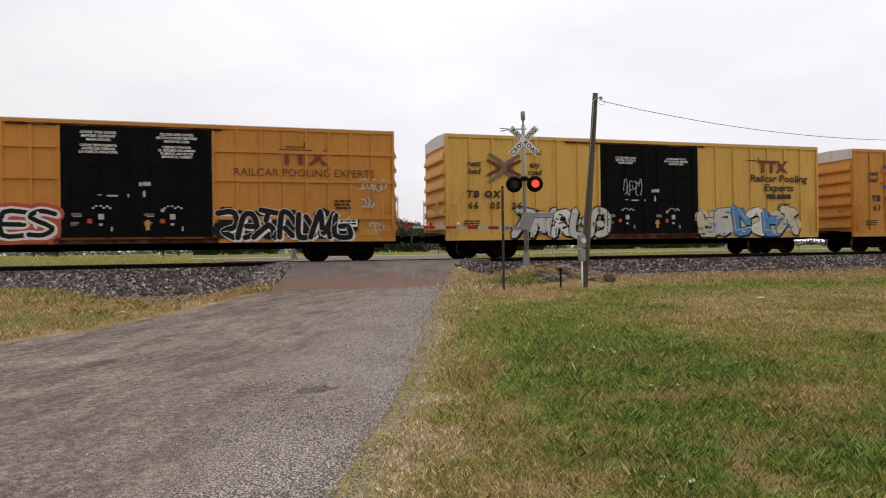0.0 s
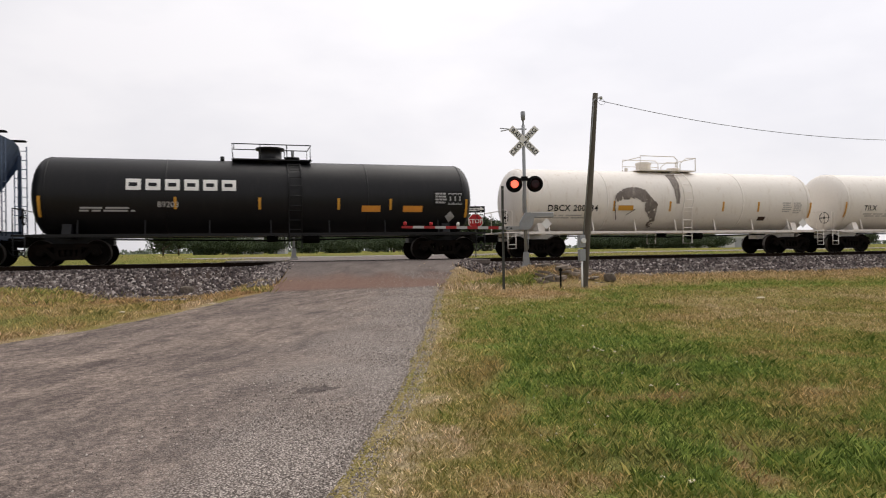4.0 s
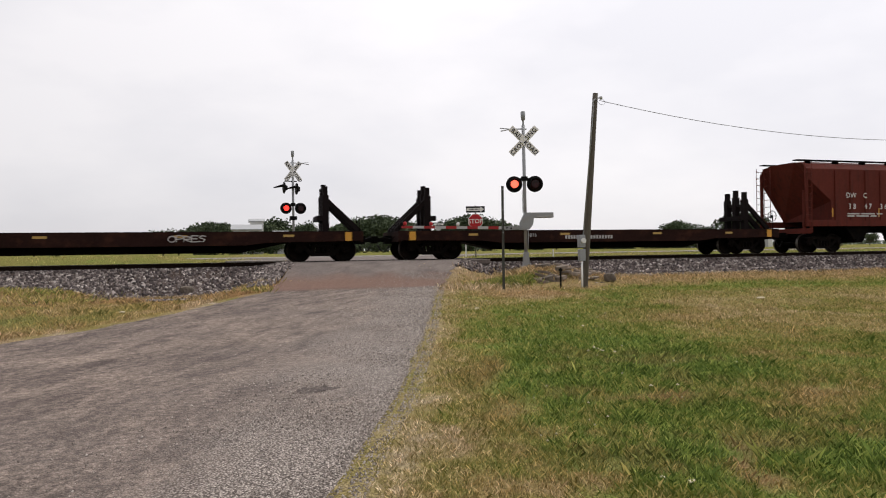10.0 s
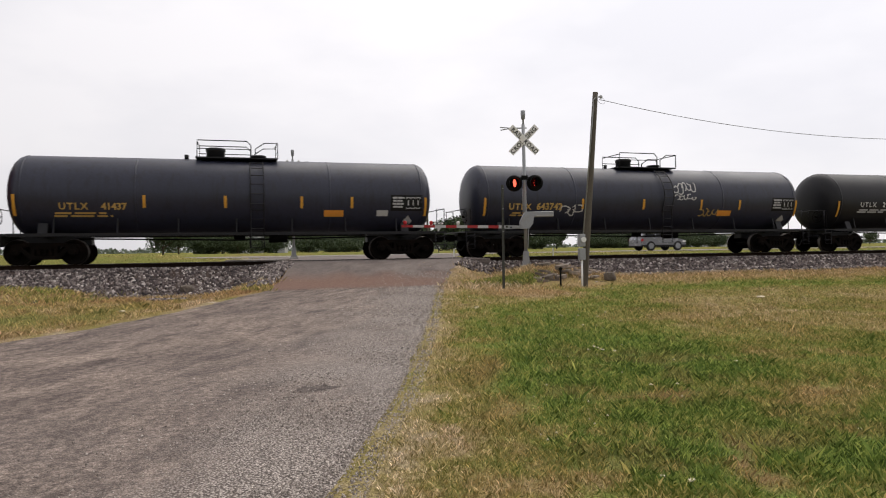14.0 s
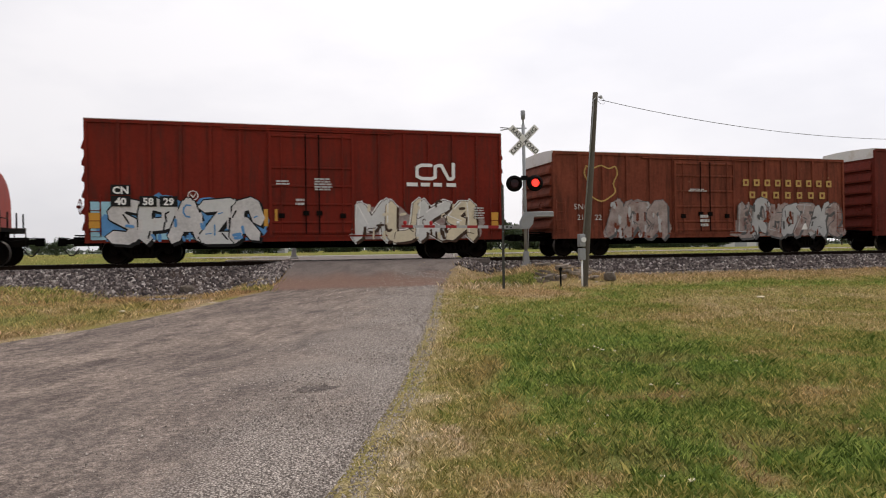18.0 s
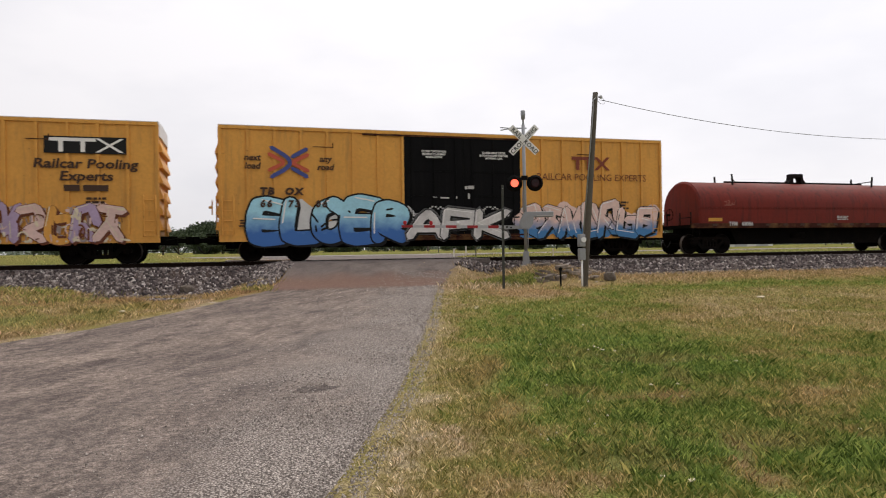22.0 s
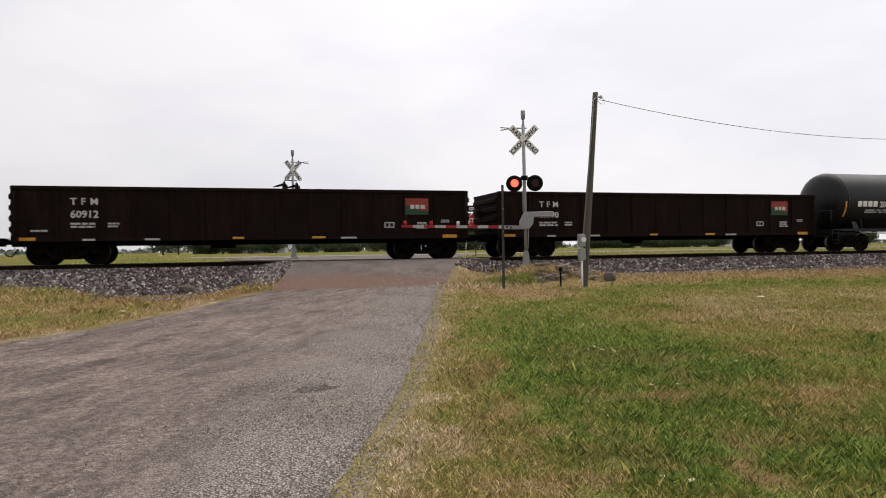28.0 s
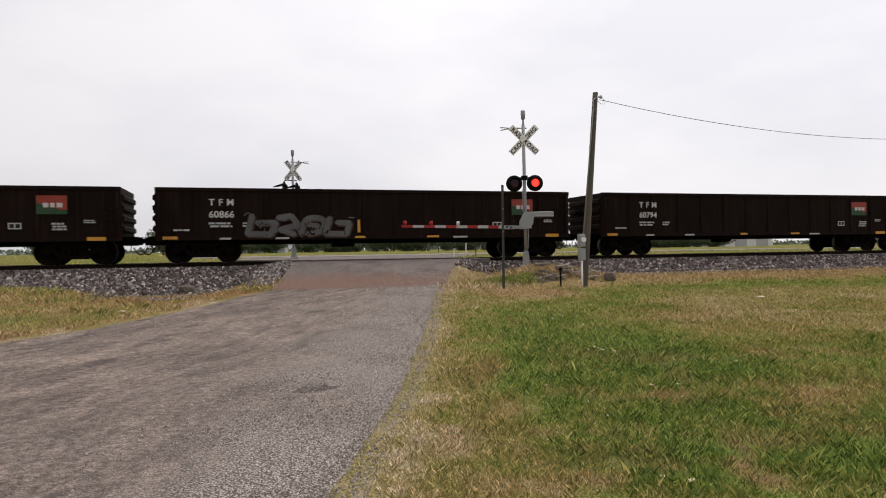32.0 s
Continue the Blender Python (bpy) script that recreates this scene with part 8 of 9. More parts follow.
mast.scale = (0.9825, 0.9825, 0.9825)
far_mast = signal("distant galvanised crossing signal with flashing red lamps", pose(-0.58, 8.19, 0.27, 0, 0, 4), near=False)
bm = B()
for px, pz in ((-0.5, 3.5), (0.15, 3.45)):
    lathe(bm, [(0, 0.12), (0.03, 0.31), (0.05, 0.31), (0.09, 0.18), (0.2, 0.12)], (px, 0, pz), (1, 0.15, 0), 18)
    prism(bm, [(px - 0.02, pz + 0.05), (px - 0.5, pz - 0.02), (px - 0.5, pz + 0.02), (px - 0.05, pz + 0.18)], -0.12, 0.12)
tube(bm, [(-0.45, 0, 3.85), (0.2, 0, 3.85)], 0.03, 6)
far_mast.scale = (0.9825, 0.9825, 0.9825)
part("side_light", bm, M["signal_black"], far_mast, "black lamps seen from the side")
box_part("control_box", -0.18, 0.18, -0.12, 0.12, 1.8, 2.0, M["signal_black"], far_mast)


# ---------------------------------------------------------------- poles, posts, wire
def leaning(base, top, r0, r1, n=14, rows=8):
    bm = B()
    a, b = Vector(base), Vector(top)
    ax, s, u = frame_of(b - a)
    rings = []
    for k in range(rows + 1):
        p = a.lerp(b, k / rows)
        r = r0 + (r1 - r0) * k / rows
        rings.append([bm.verts.new(p + (s * math.cos(6.28318 * i / n) + u * math.sin(6.28318 * i / n)) * r * (1 + 0.03 * noise.noise((k, i, 1)))) for i in range(n)])
    for p, q in zip(rings[:-1], rings[1:]):
        for i in range(n):
            bm.faces.new((p[i], p[(i + 1) % n], q[(i + 1) % n], q[i])).smooth = True
    bm.faces.new(rings[-1])
    return bm


POLE_BASE, POLE_TOP = Vector((6.58, -9.59, -0.95)), Vector((6.98, -9.72, 4.98))
pole = thing("utility_pole", "weathered wooden service pole, slightly leaning", "utility pole", Matrix.Translation(POLE_BASE))
part("pole_shaft", leaning((0, 0, 0), POLE_TOP - POLE_BASE, 0.105, 0.078), M["wood"], pole)
bm = B()
box(bm, -0.23, -0.04, -0.22, -0.06, 1.35, 1.72, 0.01)
part("meter_box", bm, M["steel"], pole, "grey electric meter box")
bm = B()
box(bm, -0.22, -0.03, -0.2, -0.06, 0.95, 1.3, 0.01)
part("switch_box", bm, M["steel"], pole, "grey switch box below the meter")
bm = B()
cyl(bm, (-0.12, -0.2, 1.55), (-0.12, -0.28, 1.55), 0.075, n=14)
part("meter_glass", bm, M["lamp_glass"], pole)
bm = B()
tube(bm, [(-0.12, -0.13, 0.0), (-0.12, -0.13, 0.95)], 0.03, 8)
part("lower_conduit", bm, M["white"], pole, "pale plastic conduit down to the ground")
bm = B()
top_in = POLE_TOP - POLE_BASE
tube(bm, [(-0.06, -0.12, 1.72), top_in + Vector((-0.12, -0.08, -0.5)), top_in + Vector((-0.12, -0.08, -0.25)), top_in + Vector((-0.05, -0.1, -0.18))], 0.018, 6)
part("riser_conduit", bm, M["steel"], pole)
bm = B()
tube(bm, [top_in + Vector((0.08, -0.04, -0.14)), top_in + Vector((0.2, -0.04, -0.14))], 0.02, 6)
lathe(bm, [(0, 0.035), (0.04, 0.05), (0.09, 0.035)], top_in + Vector((0.16, -0.04, -0.18)), (0, 0, 1), 10)
part("insulator", bm, M["pale_grey"], pole)
bm = B()
tube(bm, [top_in + Vector(p) for p in ((-0.05, -0.1, -0.2), (0.06, -0.16, -0.36), (0.2, -0.12, -0.36), (0.3, -0.06, -0.26), (0.18, -0.05, -0.15))], 0.006, 5)
part("drip_loop", bm, M["rubber"], pole)

far_pole = thing("utility_pole", "wooden pole that carries the far end of the wire", "utility pole", pose(27.31, -9.72, -0.9))
part("pole_shaft", leaning((0, 0, 0), (0, 0, 6.0), 0.125, 0.095), M["wood"], far_pole)
bm = B()
pts = [(7.1 + 20.2 * k / 24, -9.72, 3.955 + 0.0079 * (7.1 + 20.2 * k / 24 - 17.3) ** 2) for k in range(25)]
sweep(bm, pts, 0.0085, 6)
solid("overhead_wire", bm, M["post_steel"], "thin grey overhead service wire strung between poles", "wire")

bm = B()
box(bm, -0.03, 0.03, -0.012, 0.012, -0.2, 2.98)
box(bm, -0.03, -0.02, -0.035, 0.012, -0.2, 2.98)
box(bm, 0.02, 0.03, -0.035, 0.012, -0.2, 2.98)
sp = thing("sign_post", "bare grey-green steel sign post in the verge", "post", pose(4.0, -9.64, -0.79))
part("post", bm, M["post_steel"], sp)
for z in (1.65, 2.3, 2.88):
    bm = B()
    cyl(bm, (0, -0.045, z), (0, 0.02, z), 0.02, n=6)
    part("bolt", bm, M["steel"], sp)
bm = B()
box(bm, -0.02, 0.02, -0.02, 0.02, -0.2, 0.62)
box(bm, -0.05, 0.05, -0.025, 0.025, 0.52, 0.6)
solid("marker_stake", bm, M["signal_black"], "short dark metal stake beside the stones", "stake", pose(5.6, -10.04, -0.8))

for x, y, h in ((13.09, 5.9, 0.5), (9.66, 10.61, 0.75), (8.19, 8.32, 0.45)):
    bm = B()
    box(bm, -0.035, 0.035, -0.02, 0.02, -0.1, h)
    solid("marker_post", bm, M["white"], "short white roadside marker post", "post", pose(x, y, ground_z(x, y)), group="roadside marker posts")


# ---------------------------------------------------------------- road signs
def arrow_sign(root, z, w, h, right=True, y=-0.03):
    bm = B()
    box(bm, -w / 2, w / 2, -0.006, 0.006, z - h / 2, z + h / 2)
    plate = part("one_way_plate", bm, M["black"], root, "black plate with a white arrow", pose(0, y, 0))
    s = 1 if right else -1
    bm = B()
    k = h * 0.24
    face_plate(bm, [(s * -w * 0.46, z - k), (s * w * 0.26, z - k), (s * w * 0.26, z - h * 0.45), (s * w * 0.47, z), (s * w * 0.26, z + h * 0.45), (s * w * 0.26, z + k), (s * -w * 0.46, z + k)][::s], -0.010)
    part("arrow", bm, M["white"], plate)
    words("ONE WAY", k * 1.5, -0.05 * w * s, z - k * 0.5, -0.013, M["black"], plate, name="letters", bold=0.004)
    return plate


stop = thing("stop_sign", "red octagonal stop sign under a one-way plate on a post", "road sign", pose(9.67, 8.86, -0.05, 0, 0, -16))
bm = B()
box(bm, -0.03, 0.03, -0.02, 0.02, -0.2, 2.95)
part("post", bm, M["post_steel"], stop)
for r, mtl, dy in ((0.45, "white", 0.0), (0.42, "red", 0.006)):
    bm = B()
    prism(bm, [(r * math.cos(math.pi / 8 + k * math.pi / 4), 2.05 + r * math.sin(math.pi / 8 + k * math.pi / 4)) for k in range(8)], -0.032 - dy, -0.024 - dy)
    part("octagon", bm, M[mtl], stop)
words("STOP", 0.35, 0, 1.93, -0.045, M["white"], stop, name="letters", bold=0.006)
arrow_sign(stop, 2.72, 1.08, 0.36)
ow = thing("one_way_sign", "distant one-way sign with a yield sign below it", "road sign", pose(13.36, 29.23, 0, 0, 0, -10))
bm = B()
box(bm, -0.03, 0.03, -0.02, 0.02, -0.2, 2.9)
part("post", bm, M["post_steel"], ow)
arrow_sign(ow, 2.62, 0.95, 0.32, right=False)
bm = B()
prism(bm, [(-0.32, 2.36), (0.32, 2.36), (0.0, 1.85)], -0.035, -0.025)
part("yield_plate", bm, M["pale_grey"], ow, "back of a triangular sign")


# ---------------------------------------------------------------- stones by the signal, litter
def boulder(x, y, sx, sy, sz, seed, mtl="rock"):
    rnd = random.Random(seed)
    bm = B()
    bmesh.ops.create_icosphere(bm, subdivisions=2, radius=1)
    for v in bm.verts:
        n1 = noise.noise((v.co.x * 1.6 + seed, v.co.y * 1.6, v.co.z * 1.6))
        k = 1 + 0.35 * n1
        v.co = Vector((max(-0.85, min(0.85, v.co.x * k)) * sx, max(-0.85, min(0.85, v.co.y * k)) * sy, max(-0.7, min(0.7, v.co.z * k)) * sz))
    solid("stone_slab", bm, M[mtl], "rough pale limestone slab beside the signal", "stone", pose(x, y, ground_z(x, y) + sz * 0.5, rnd.uniform(-8, 8), rnd.uniform(-8, 8), rnd.uniform(0, 360)), group="stone slabs by the signal")


def slab(x, y, z, w, d, t, seed, tilt=0.0):
    """A flat broken slab with split edges."""
    rnd = random.Random(seed)
    n = 7
    bm = B()
    rims = [[], [], [], []]
    for i in range(n):
        a = 2 * math.pi * i / n
        r = rnd.uniform(0.72, 1.12)
        for k, (zz, q) in enumerate(((0.0, 0.95), (0.2 * t, 1.0), (0.85 * t, 0.99), (t, 0.95))):
            ca, sa = math.cos(a), math.sin(a)
            sq = 1 / max(abs(ca), abs(sa)) ** 0.6
            rims[k].append(bm.verts.new((w / 2 * ca * r * q * sq, d / 2 * sa * r * q * sq, zz + rnd.uniform(-0.1, 0.1) * t)))
    for p, q in zip(rims[:-1], rims[1:]):
        for i in range(n):
            bm.faces.new((p[i], p[(i + 1) % n], q[(i + 1) % n], q[i]))
    bm.faces.new(rims[0][::-1])
    bm.faces.new(rims[-1])
    solid("stone_slab", bm, M["rock"], "rough pale limestone slab in the low dry-laid wall by the signal", "stone", pose(x, y, z, rnd.uniform(-4, 4), tilt + rnd.uniform(-5, 5), rnd.uniform(-14, 14)), group="stone slabs by the signal")


# a low, half-fallen dry wall of slabs in front of the signal
rnd = random.Random(77)
for level, (x0, x1) in enumerate(((5.35, 7.75), (5.4, 7.75), (5.5, 7.7), (5.65, 7.5), (5.8, 7.35), (6.0, 7.1), (6.2, 6.8))):
    x = x0 + rnd.uniform(0, 0.15)
    while x < x1:
        w = rnd.uniform(0.2, 0.48)
        if rnd.random() < 0.94 - 0.04 * level:
            slab(x + w / 2, -8.5 + 0.12 * level + rnd.uniform(-0.12, 0.12), -0.80 + 0.1 * level, w * 1.02, rnd.uniform(0.26, 0.42), rnd.uniform(0.06, 0.12), 300 + int(x * 50) + level, rnd.uniform(-12, 12))
        x += w + rnd.uniform(0.0, 0.07)
for k in range(12):
    x, y = rnd.uniform(6.2, 8.6), rnd.uniform(-7.7, -6.2)
    slab(x, y, ground_z(x, y) + rnd.uniform(0.0, 0.08), rnd.uniform(0.3, 0.6), rnd.uniform(0.25, 0.4), rnd.uniform(0.08, 0.13), 500 + k, rnd.uniform(-18, 18))
boulder(8.15, -8.4, 0.27, 0.22, 0.22, 402)
boulder(-4.9, -4.17, 0.28, 0.24, 0.18, 401)
for k, (x, y, s) in enumerate(((8.94, -14.1, 0.11), (-0.71, -24.37, 0.036), (-0.81, -24.25, 0.024), (-5.58, -12.18, 0.085), (2.35, -21.1, 0.035), (1.58, -14.2, 0.06), (2.15, -22.8, 0.02), (1.11, -23.84, 0.02))):
    bm = B()
    bmesh.ops.create_icosphere(bm, subdivisions=2, radius=1)
    for v in bm.verts:
        v.co = Vector((v.co.x * s * (1 + 0.4 * noise.noise(v.co * 2 + Vector((k, 0, 0)))), v.co.y * s * 0.7, v.co.z * s * 0.2))
    solid("litter", bm, M["cream"], "scrap of pale litter in the grass", "litter", pose(x, y, ground_z(x, y) + s * 0.15 + 0.012, 0, 0, 40 * k), group="litter")


# ---------------------------------------------------------------- road vehicles
VEHICLES = []


def vehicle(label, paint, shape, length, height, heading, plate_m):
    """heading 1: nose to +x."""
    root = thing("car", label, "car", plate_m)
    d = heading
    h, L, w = height, length, 0.9
    if shape == "suv":
        low = [(-L / 2, 0.35), (-L / 2, 0.95), (-L / 2 + 0.1, 1.05), (L / 2 - 1.15, 1.02), (L / 2 - 0.15, 0.85), (L / 2, 0.6), (L / 2 - 0.05, 0.32)]
        cab = [(-L / 2 + 0.08, 1.03), (-L / 2 + 0.4, h - 0.05), (-L / 2 + 0.9, h), (0.25, h - 0.02), (L / 2 - 1.2, 1.02)]
    elif shape == "pickup":
        low = [(-L / 2, 0.5), (-L / 2, 1.08), (-0.35, 1.08), (L / 2 - 1.4, 1.1), (L / 2 - 0.15, 1.0), (L / 2, 0.7), (L / 2 - 0.05, 0.42)]
        cab = [(-0.45, 1.08), (-0.4, h - 0.05), (-0.1, h), (L / 2 - 2.1, h - 0.03), (L / 2 - 1.35, 1.09)]
    else:
        low = [(-L / 2, 0.32), (-L / 2 + 0.02, 0.88), (-L / 2 + 0.5, 0.95), (L / 2 - 1.3, 0.92), (L / 2 - 0.12, 0.75), (L / 2, 0.5), (L / 2 - 0.05, 0.28)]
        cab = [(-L / 2 + 0.35, 0.93), (-L / 2 + 1.05, h - 0.03), (-L / 2 + 1.5, h), (0.35, h - 0.04), (L / 2 - 1.15, 0.92)]
    flip = lambda poly: [(d * a, b) for a, b in poly]
    bm = B()
    prism(bm, flip(low), -w, w)
    bmesh.ops.bevel(bm, geom=list(bm.edges), offset=0.05, segments=2, affect="EDGES")
    part("body", bm, paint, root)
    if shape != "sedan":
        box_part("rocker_panel", -L / 2 + 0.02, L / 2 - 0.06, -w - 0.012, w + 0.012, 0.34, 0.46, M["rubber"], root, "dark plastic lower trim")
    bm = B()
    prism(bm, flip(cab), -w + 0.1, w - 0.1)
    bmesh.ops.bevel(bm, geom=list(bm.edges), offset=0.05, segments=2, affect="EDGES")
    part("cabin", bm, paint, root)
    cx = sum(a for a, b in cab) / len(cab)
    for q in (-1, 1):
        inner = [(cx + (a - cx) * 0.86, 1.0 + (b - 1.0) * 0.8 + 0.05) for a, b in cab]
        mid = (inner[1][0] + inner[3][0]) / 2
        for poly in ([p for p in inner[:2]] + [(mid - 0.04, inner[2][1]), (mid - 0.04, inner[0][1])], [(mid + 0.04, inner[0][1]), (mid + 0.04, inner[2][1]), inner[3], inner[4]]):
            bm = B()
            prism(bm, flip(poly), q * (w - 0.1) - 0.012, q * (w - 0.1) + 0.012)
            part("side_window", bm, M["glass"], root)
        bm = B()
        box(bm, min(d * (L / 2 - 0.35), d * (L / 2 - 0.06)), max(d * (L / 2 - 0.35), d * (L / 2 - 0.06)), q * w - 0.02 if q > 0 else -w - 0.008, w + 0.008 if q > 0 else -w + 0.02, 0.66, 0.8)
        part("headlight", bm, M["lamp_glass"], root)
        bm = B()
        box(bm, min(-d * (L / 2 - 0.2), -d * (L / 2 + 0.008)), max(-d * (L / 2 - 0.2), -d * (L / 2 + 0.008)), q * w - 0.02 if q > 0 else -w - 0.008, w + 0.008 if q > 0 else -w + 0.02, 0.75, 0.95)
        part("tail_light", bm, M["red"], root)
        for ax in (-L * 0.29, L * 0.31):
            rr = 0.38 if shape != "sedan" else 0.33
            bm = B()
            lathe(bm, [(-0.1, rr - 0.03), (-0.09, rr), (0.09, rr), (0.1, rr - 0.03)], (d * ax, q * (w - 0.08), rr), (0, 1, 0), 20)
            wh = part("wheel", bm, M["rubber"], root)
            bm = B()
            lathe(bm, [(0, 0.06), (0.012, rr * 0.55), (0.02, rr * 0.62)], (d * ax, q * (w + 0.015), rr), (0, q, 0), 14)
            part("rim", bm, M["steel"], wh)
    return root


VEHICLES.append((vehicle("silver sport utility vehicle driving on the highway", M["silver_car"], "suv", 4.1, 1.54, 1, pose(0, 19.5, 0.012)), 19.5, 13.0, -0.93, 29.8))
VEHICLES.append((vehicle("pale silver pickup truck driving on the highway", M["grey_car"], "pickup", 5.8, 1.85, 1, pose(0, 24, 0.012)), 24.0, 19.2, -1.52, 31.5))
VEHICLES.append((vehicle("dark sedan driving on the far carriageway", M["dark_car"], "sedan", 4.8, 1.45, -1, pose(0, 48.9, 0.012)), 48.9, 25.5, -10.52, -29.0))
VEHICLES.append((vehicle("white sedan driving on the far carriageway", M["white_car"], "sedan", 4.5, 1.45, -1, pose(0, 48.9, 0.012)), 48.9, 27.5, 32.48, -29.8))


# ---------------------------------------------------------------- buildings and far poles
def shed(x, y, w, d, eave, ridge, label, doors=2, rz=0, paint="building_white"):
    root = thing("building", label, "building", pose(x, y, -0.05, 0, 0, rz))
    bm = B()
    prism(bm, [(-d / 2, -0.1), (d / 2, -0.1), (d / 2, eave), (0, ridge - 0.05), (-d / 2, eave)], -w / 2, w / 2, "x")
    part("wall", bm, M[paint], root)
    for s in (-1, 1):
        bm = B()
        prism(bm, [(0, ridge), (s * (d / 2 + 0.3), eave - 0.08), (s * (d / 2 + 0.3), eave + 0.02), (0, ridge + 0.1)], -w / 2 - 0.3, w / 2 + 0.3, "x")
        part("roof", bm, M["roof_grey"], root)
    for k in range(doors):
        px = -w / 2 + w * (k + 0.5) / doors
        box_part("door", px - w / doors * 0.28, px + w / doors * 0.28, -d / 2 - 0.04, -d / 2 - 0.005, 0, eave * 0.75, M["roof_grey"], root)
    return root


shed(-2.4, 90, 4.4, 6, 4.2, 5.0, "white metal-sided building with a pale roof", 2)
shed(3.2, 92, 2.2, 3.0, 3.6, 4.0, "small white outbuilding beside the larger one", 1)
shed(-0.6, 97, 2.2, 4, 5.9, 6.3, "taller white building behind the first one", 1)
shed(95.3, 92.2, 16, 8, 2.6, 3.4, "long white shed by the highway", 3)
for x, y, h in ((16.54, 44.4, 5.3), (81.7, 54, 7.3)):
    fp = thing("far_pole", "distant dark utility pole", "utility pole", pose(x, y, -0.05))
    part("pole_shaft", leaning((0, 0, -0.2), (0, 0, h), 0.12, 0.1, 8, 3), M["wood"], fp)
    if h > 6:
        box_part("cross_arm", -0.9, 0.9, -0.05, 0.05, h - 0.6, h - 0.48, M["wood"], fp)
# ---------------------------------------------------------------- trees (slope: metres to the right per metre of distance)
def leaf_material(name, dark, light):
    m = bpy.data.materials.new(name)
    m.use_nodes = True
    n, l = m.node_tree.nodes, m.node_tree.links
    b, g, r = n["Principled BSDF"], n.new("ShaderNodeNewGeometry"), n.new("ShaderNodeValToRGB")
    r.color_ramp.elements[0].color, r.color_ramp.elements[1].color = (*dark, 1), (*light, 1)
    l.new(g.outputs["Random Per Island"], r.inputs["Fac"])
    l.new(r.outputs["Color"], b.inputs["Base Color"])
    b.inputs["Roughness"].default_value = 0.7
    b.inputs["Specular IOR Level"].default_value = 0.2
    return m


M["leaf_a"] = leaf_material("deep_green_leaves", (0.02, 0.033, 0.015), (0.09, 0.12, 0.058))
M["leaf_b"] = leaf_material("olive_green_leaves", (0.025, 0.04, 0.02), (0.105, 0.135, 0.07))


def crown_mesh(seed, w, h, low, leaves, size, mtl):
    """Many small leaf clumps round a few lobes, with gaps."""
    gen = np.random.default_rng(seed)
    lobes = [(gen.uniform(-0.32, 0.32) * w, gen.uniform(-0.32, 0.32) * w, low + (h - low) * gen.uniform(0.3, 0.78), gen.uniform(0.2, 0.34) * w, gen.uniform(0.16, 0.3) * (h - low)) for _ in range(11)]
    vs, fs = [], []
    for k in range(leaves):
        cx, cy, cz, rx, rz = lobes[int(gen.integers(0, len(lobes)))]
        d = gen.normal(size=3)
        d /= np.linalg.norm(d)
        rr = gen.uniform(0.45, 1.05)
        p = np.array((cx + d[0] * rx * rr, cy + d[1] * rx * rr, max(low * 0.7, cz + d[2] * rz * rr * 1.3)))
        a = gen.normal(size=3)
        a /= np.linalg.norm(a)
        b = np.cross(a, gen.normal(size=3))
        b /= np.linalg.norm(b)
        s = size * gen.uniform(0.6, 1.4)
        o = len(vs)
        vs += [p - a * s, p - b * s * 0.6, p + a * s, p + b * s * 0.6]
        fs.append((o, o + 1, o + 2, o + 3))
    me = bpy.data.meshes.new("crown")
    me.from_pydata([tuple(v) for v in vs], [], fs)
    me.materials.append(mtl)
    return me


def tree_kind(seed, w, h, low, mtl, leaves=6000):
    bm = B()
    rnd = random.Random(seed)
    cyl(bm, (0, 0, -0.2), (0.1, 0, h * 0.45), 0.05 * h ** 0.9, 0.025 * h, n=8)
    for k in range(6):
        a = k * 1.05 + rnd.random()
        z0 = h * rnd.uniform(0.2, 0.42)
        cyl(bm, (0.05, 0, z0), (math.cos(a) * w * 0.3, math.sin(a) * w * 0.3, z0 + h * 0.28), 0.016 * h, 0.005 * h, n=6)
    return mesh_of("trunk", bm, M["bark"]), crown_mesh(seed, w, h, low, leaves, 0.034 * h ** 0.8 * 1.45, mtl)


KINDS = [tree_kind(1, 7.5, 6.2, 1.0, M["leaf_a"]), tree_kind(2, 6.5, 5.4, 0.6, M["leaf_b"]), tree_kind(3, 9.0, 7.4, 1.2, M["leaf_a"], 7500), tree_kind(4, 5.0, 4.0, 0.1, M["leaf_b"], 3500), tree_kind(5, 6.0, 3.2, 0.0, M["leaf_a"], 3500)]
NAMES = ["broad green tree behind the highway", "rounded olive-green tree behind the highway", "tall spreading green tree beyond the fields", "bushy small tree leafed to the ground", "dense dark green shrub beside the highway"]


def plant(kind, x, y, s=1.0, turn=0.0, sz=1.0):
    t = thing("tree" if kind < 4 else "shrub", NAMES[kind], "tree" if kind < 4 else "shrub", pose(x, y, -0.06, 0, 0, turn), group="trees along the highway")
    t.scale = (s, s, s * sz)
    part("trunk", KINDS[kind][0], None, t)
    part("crown", KINDS[kind][1], None, t)


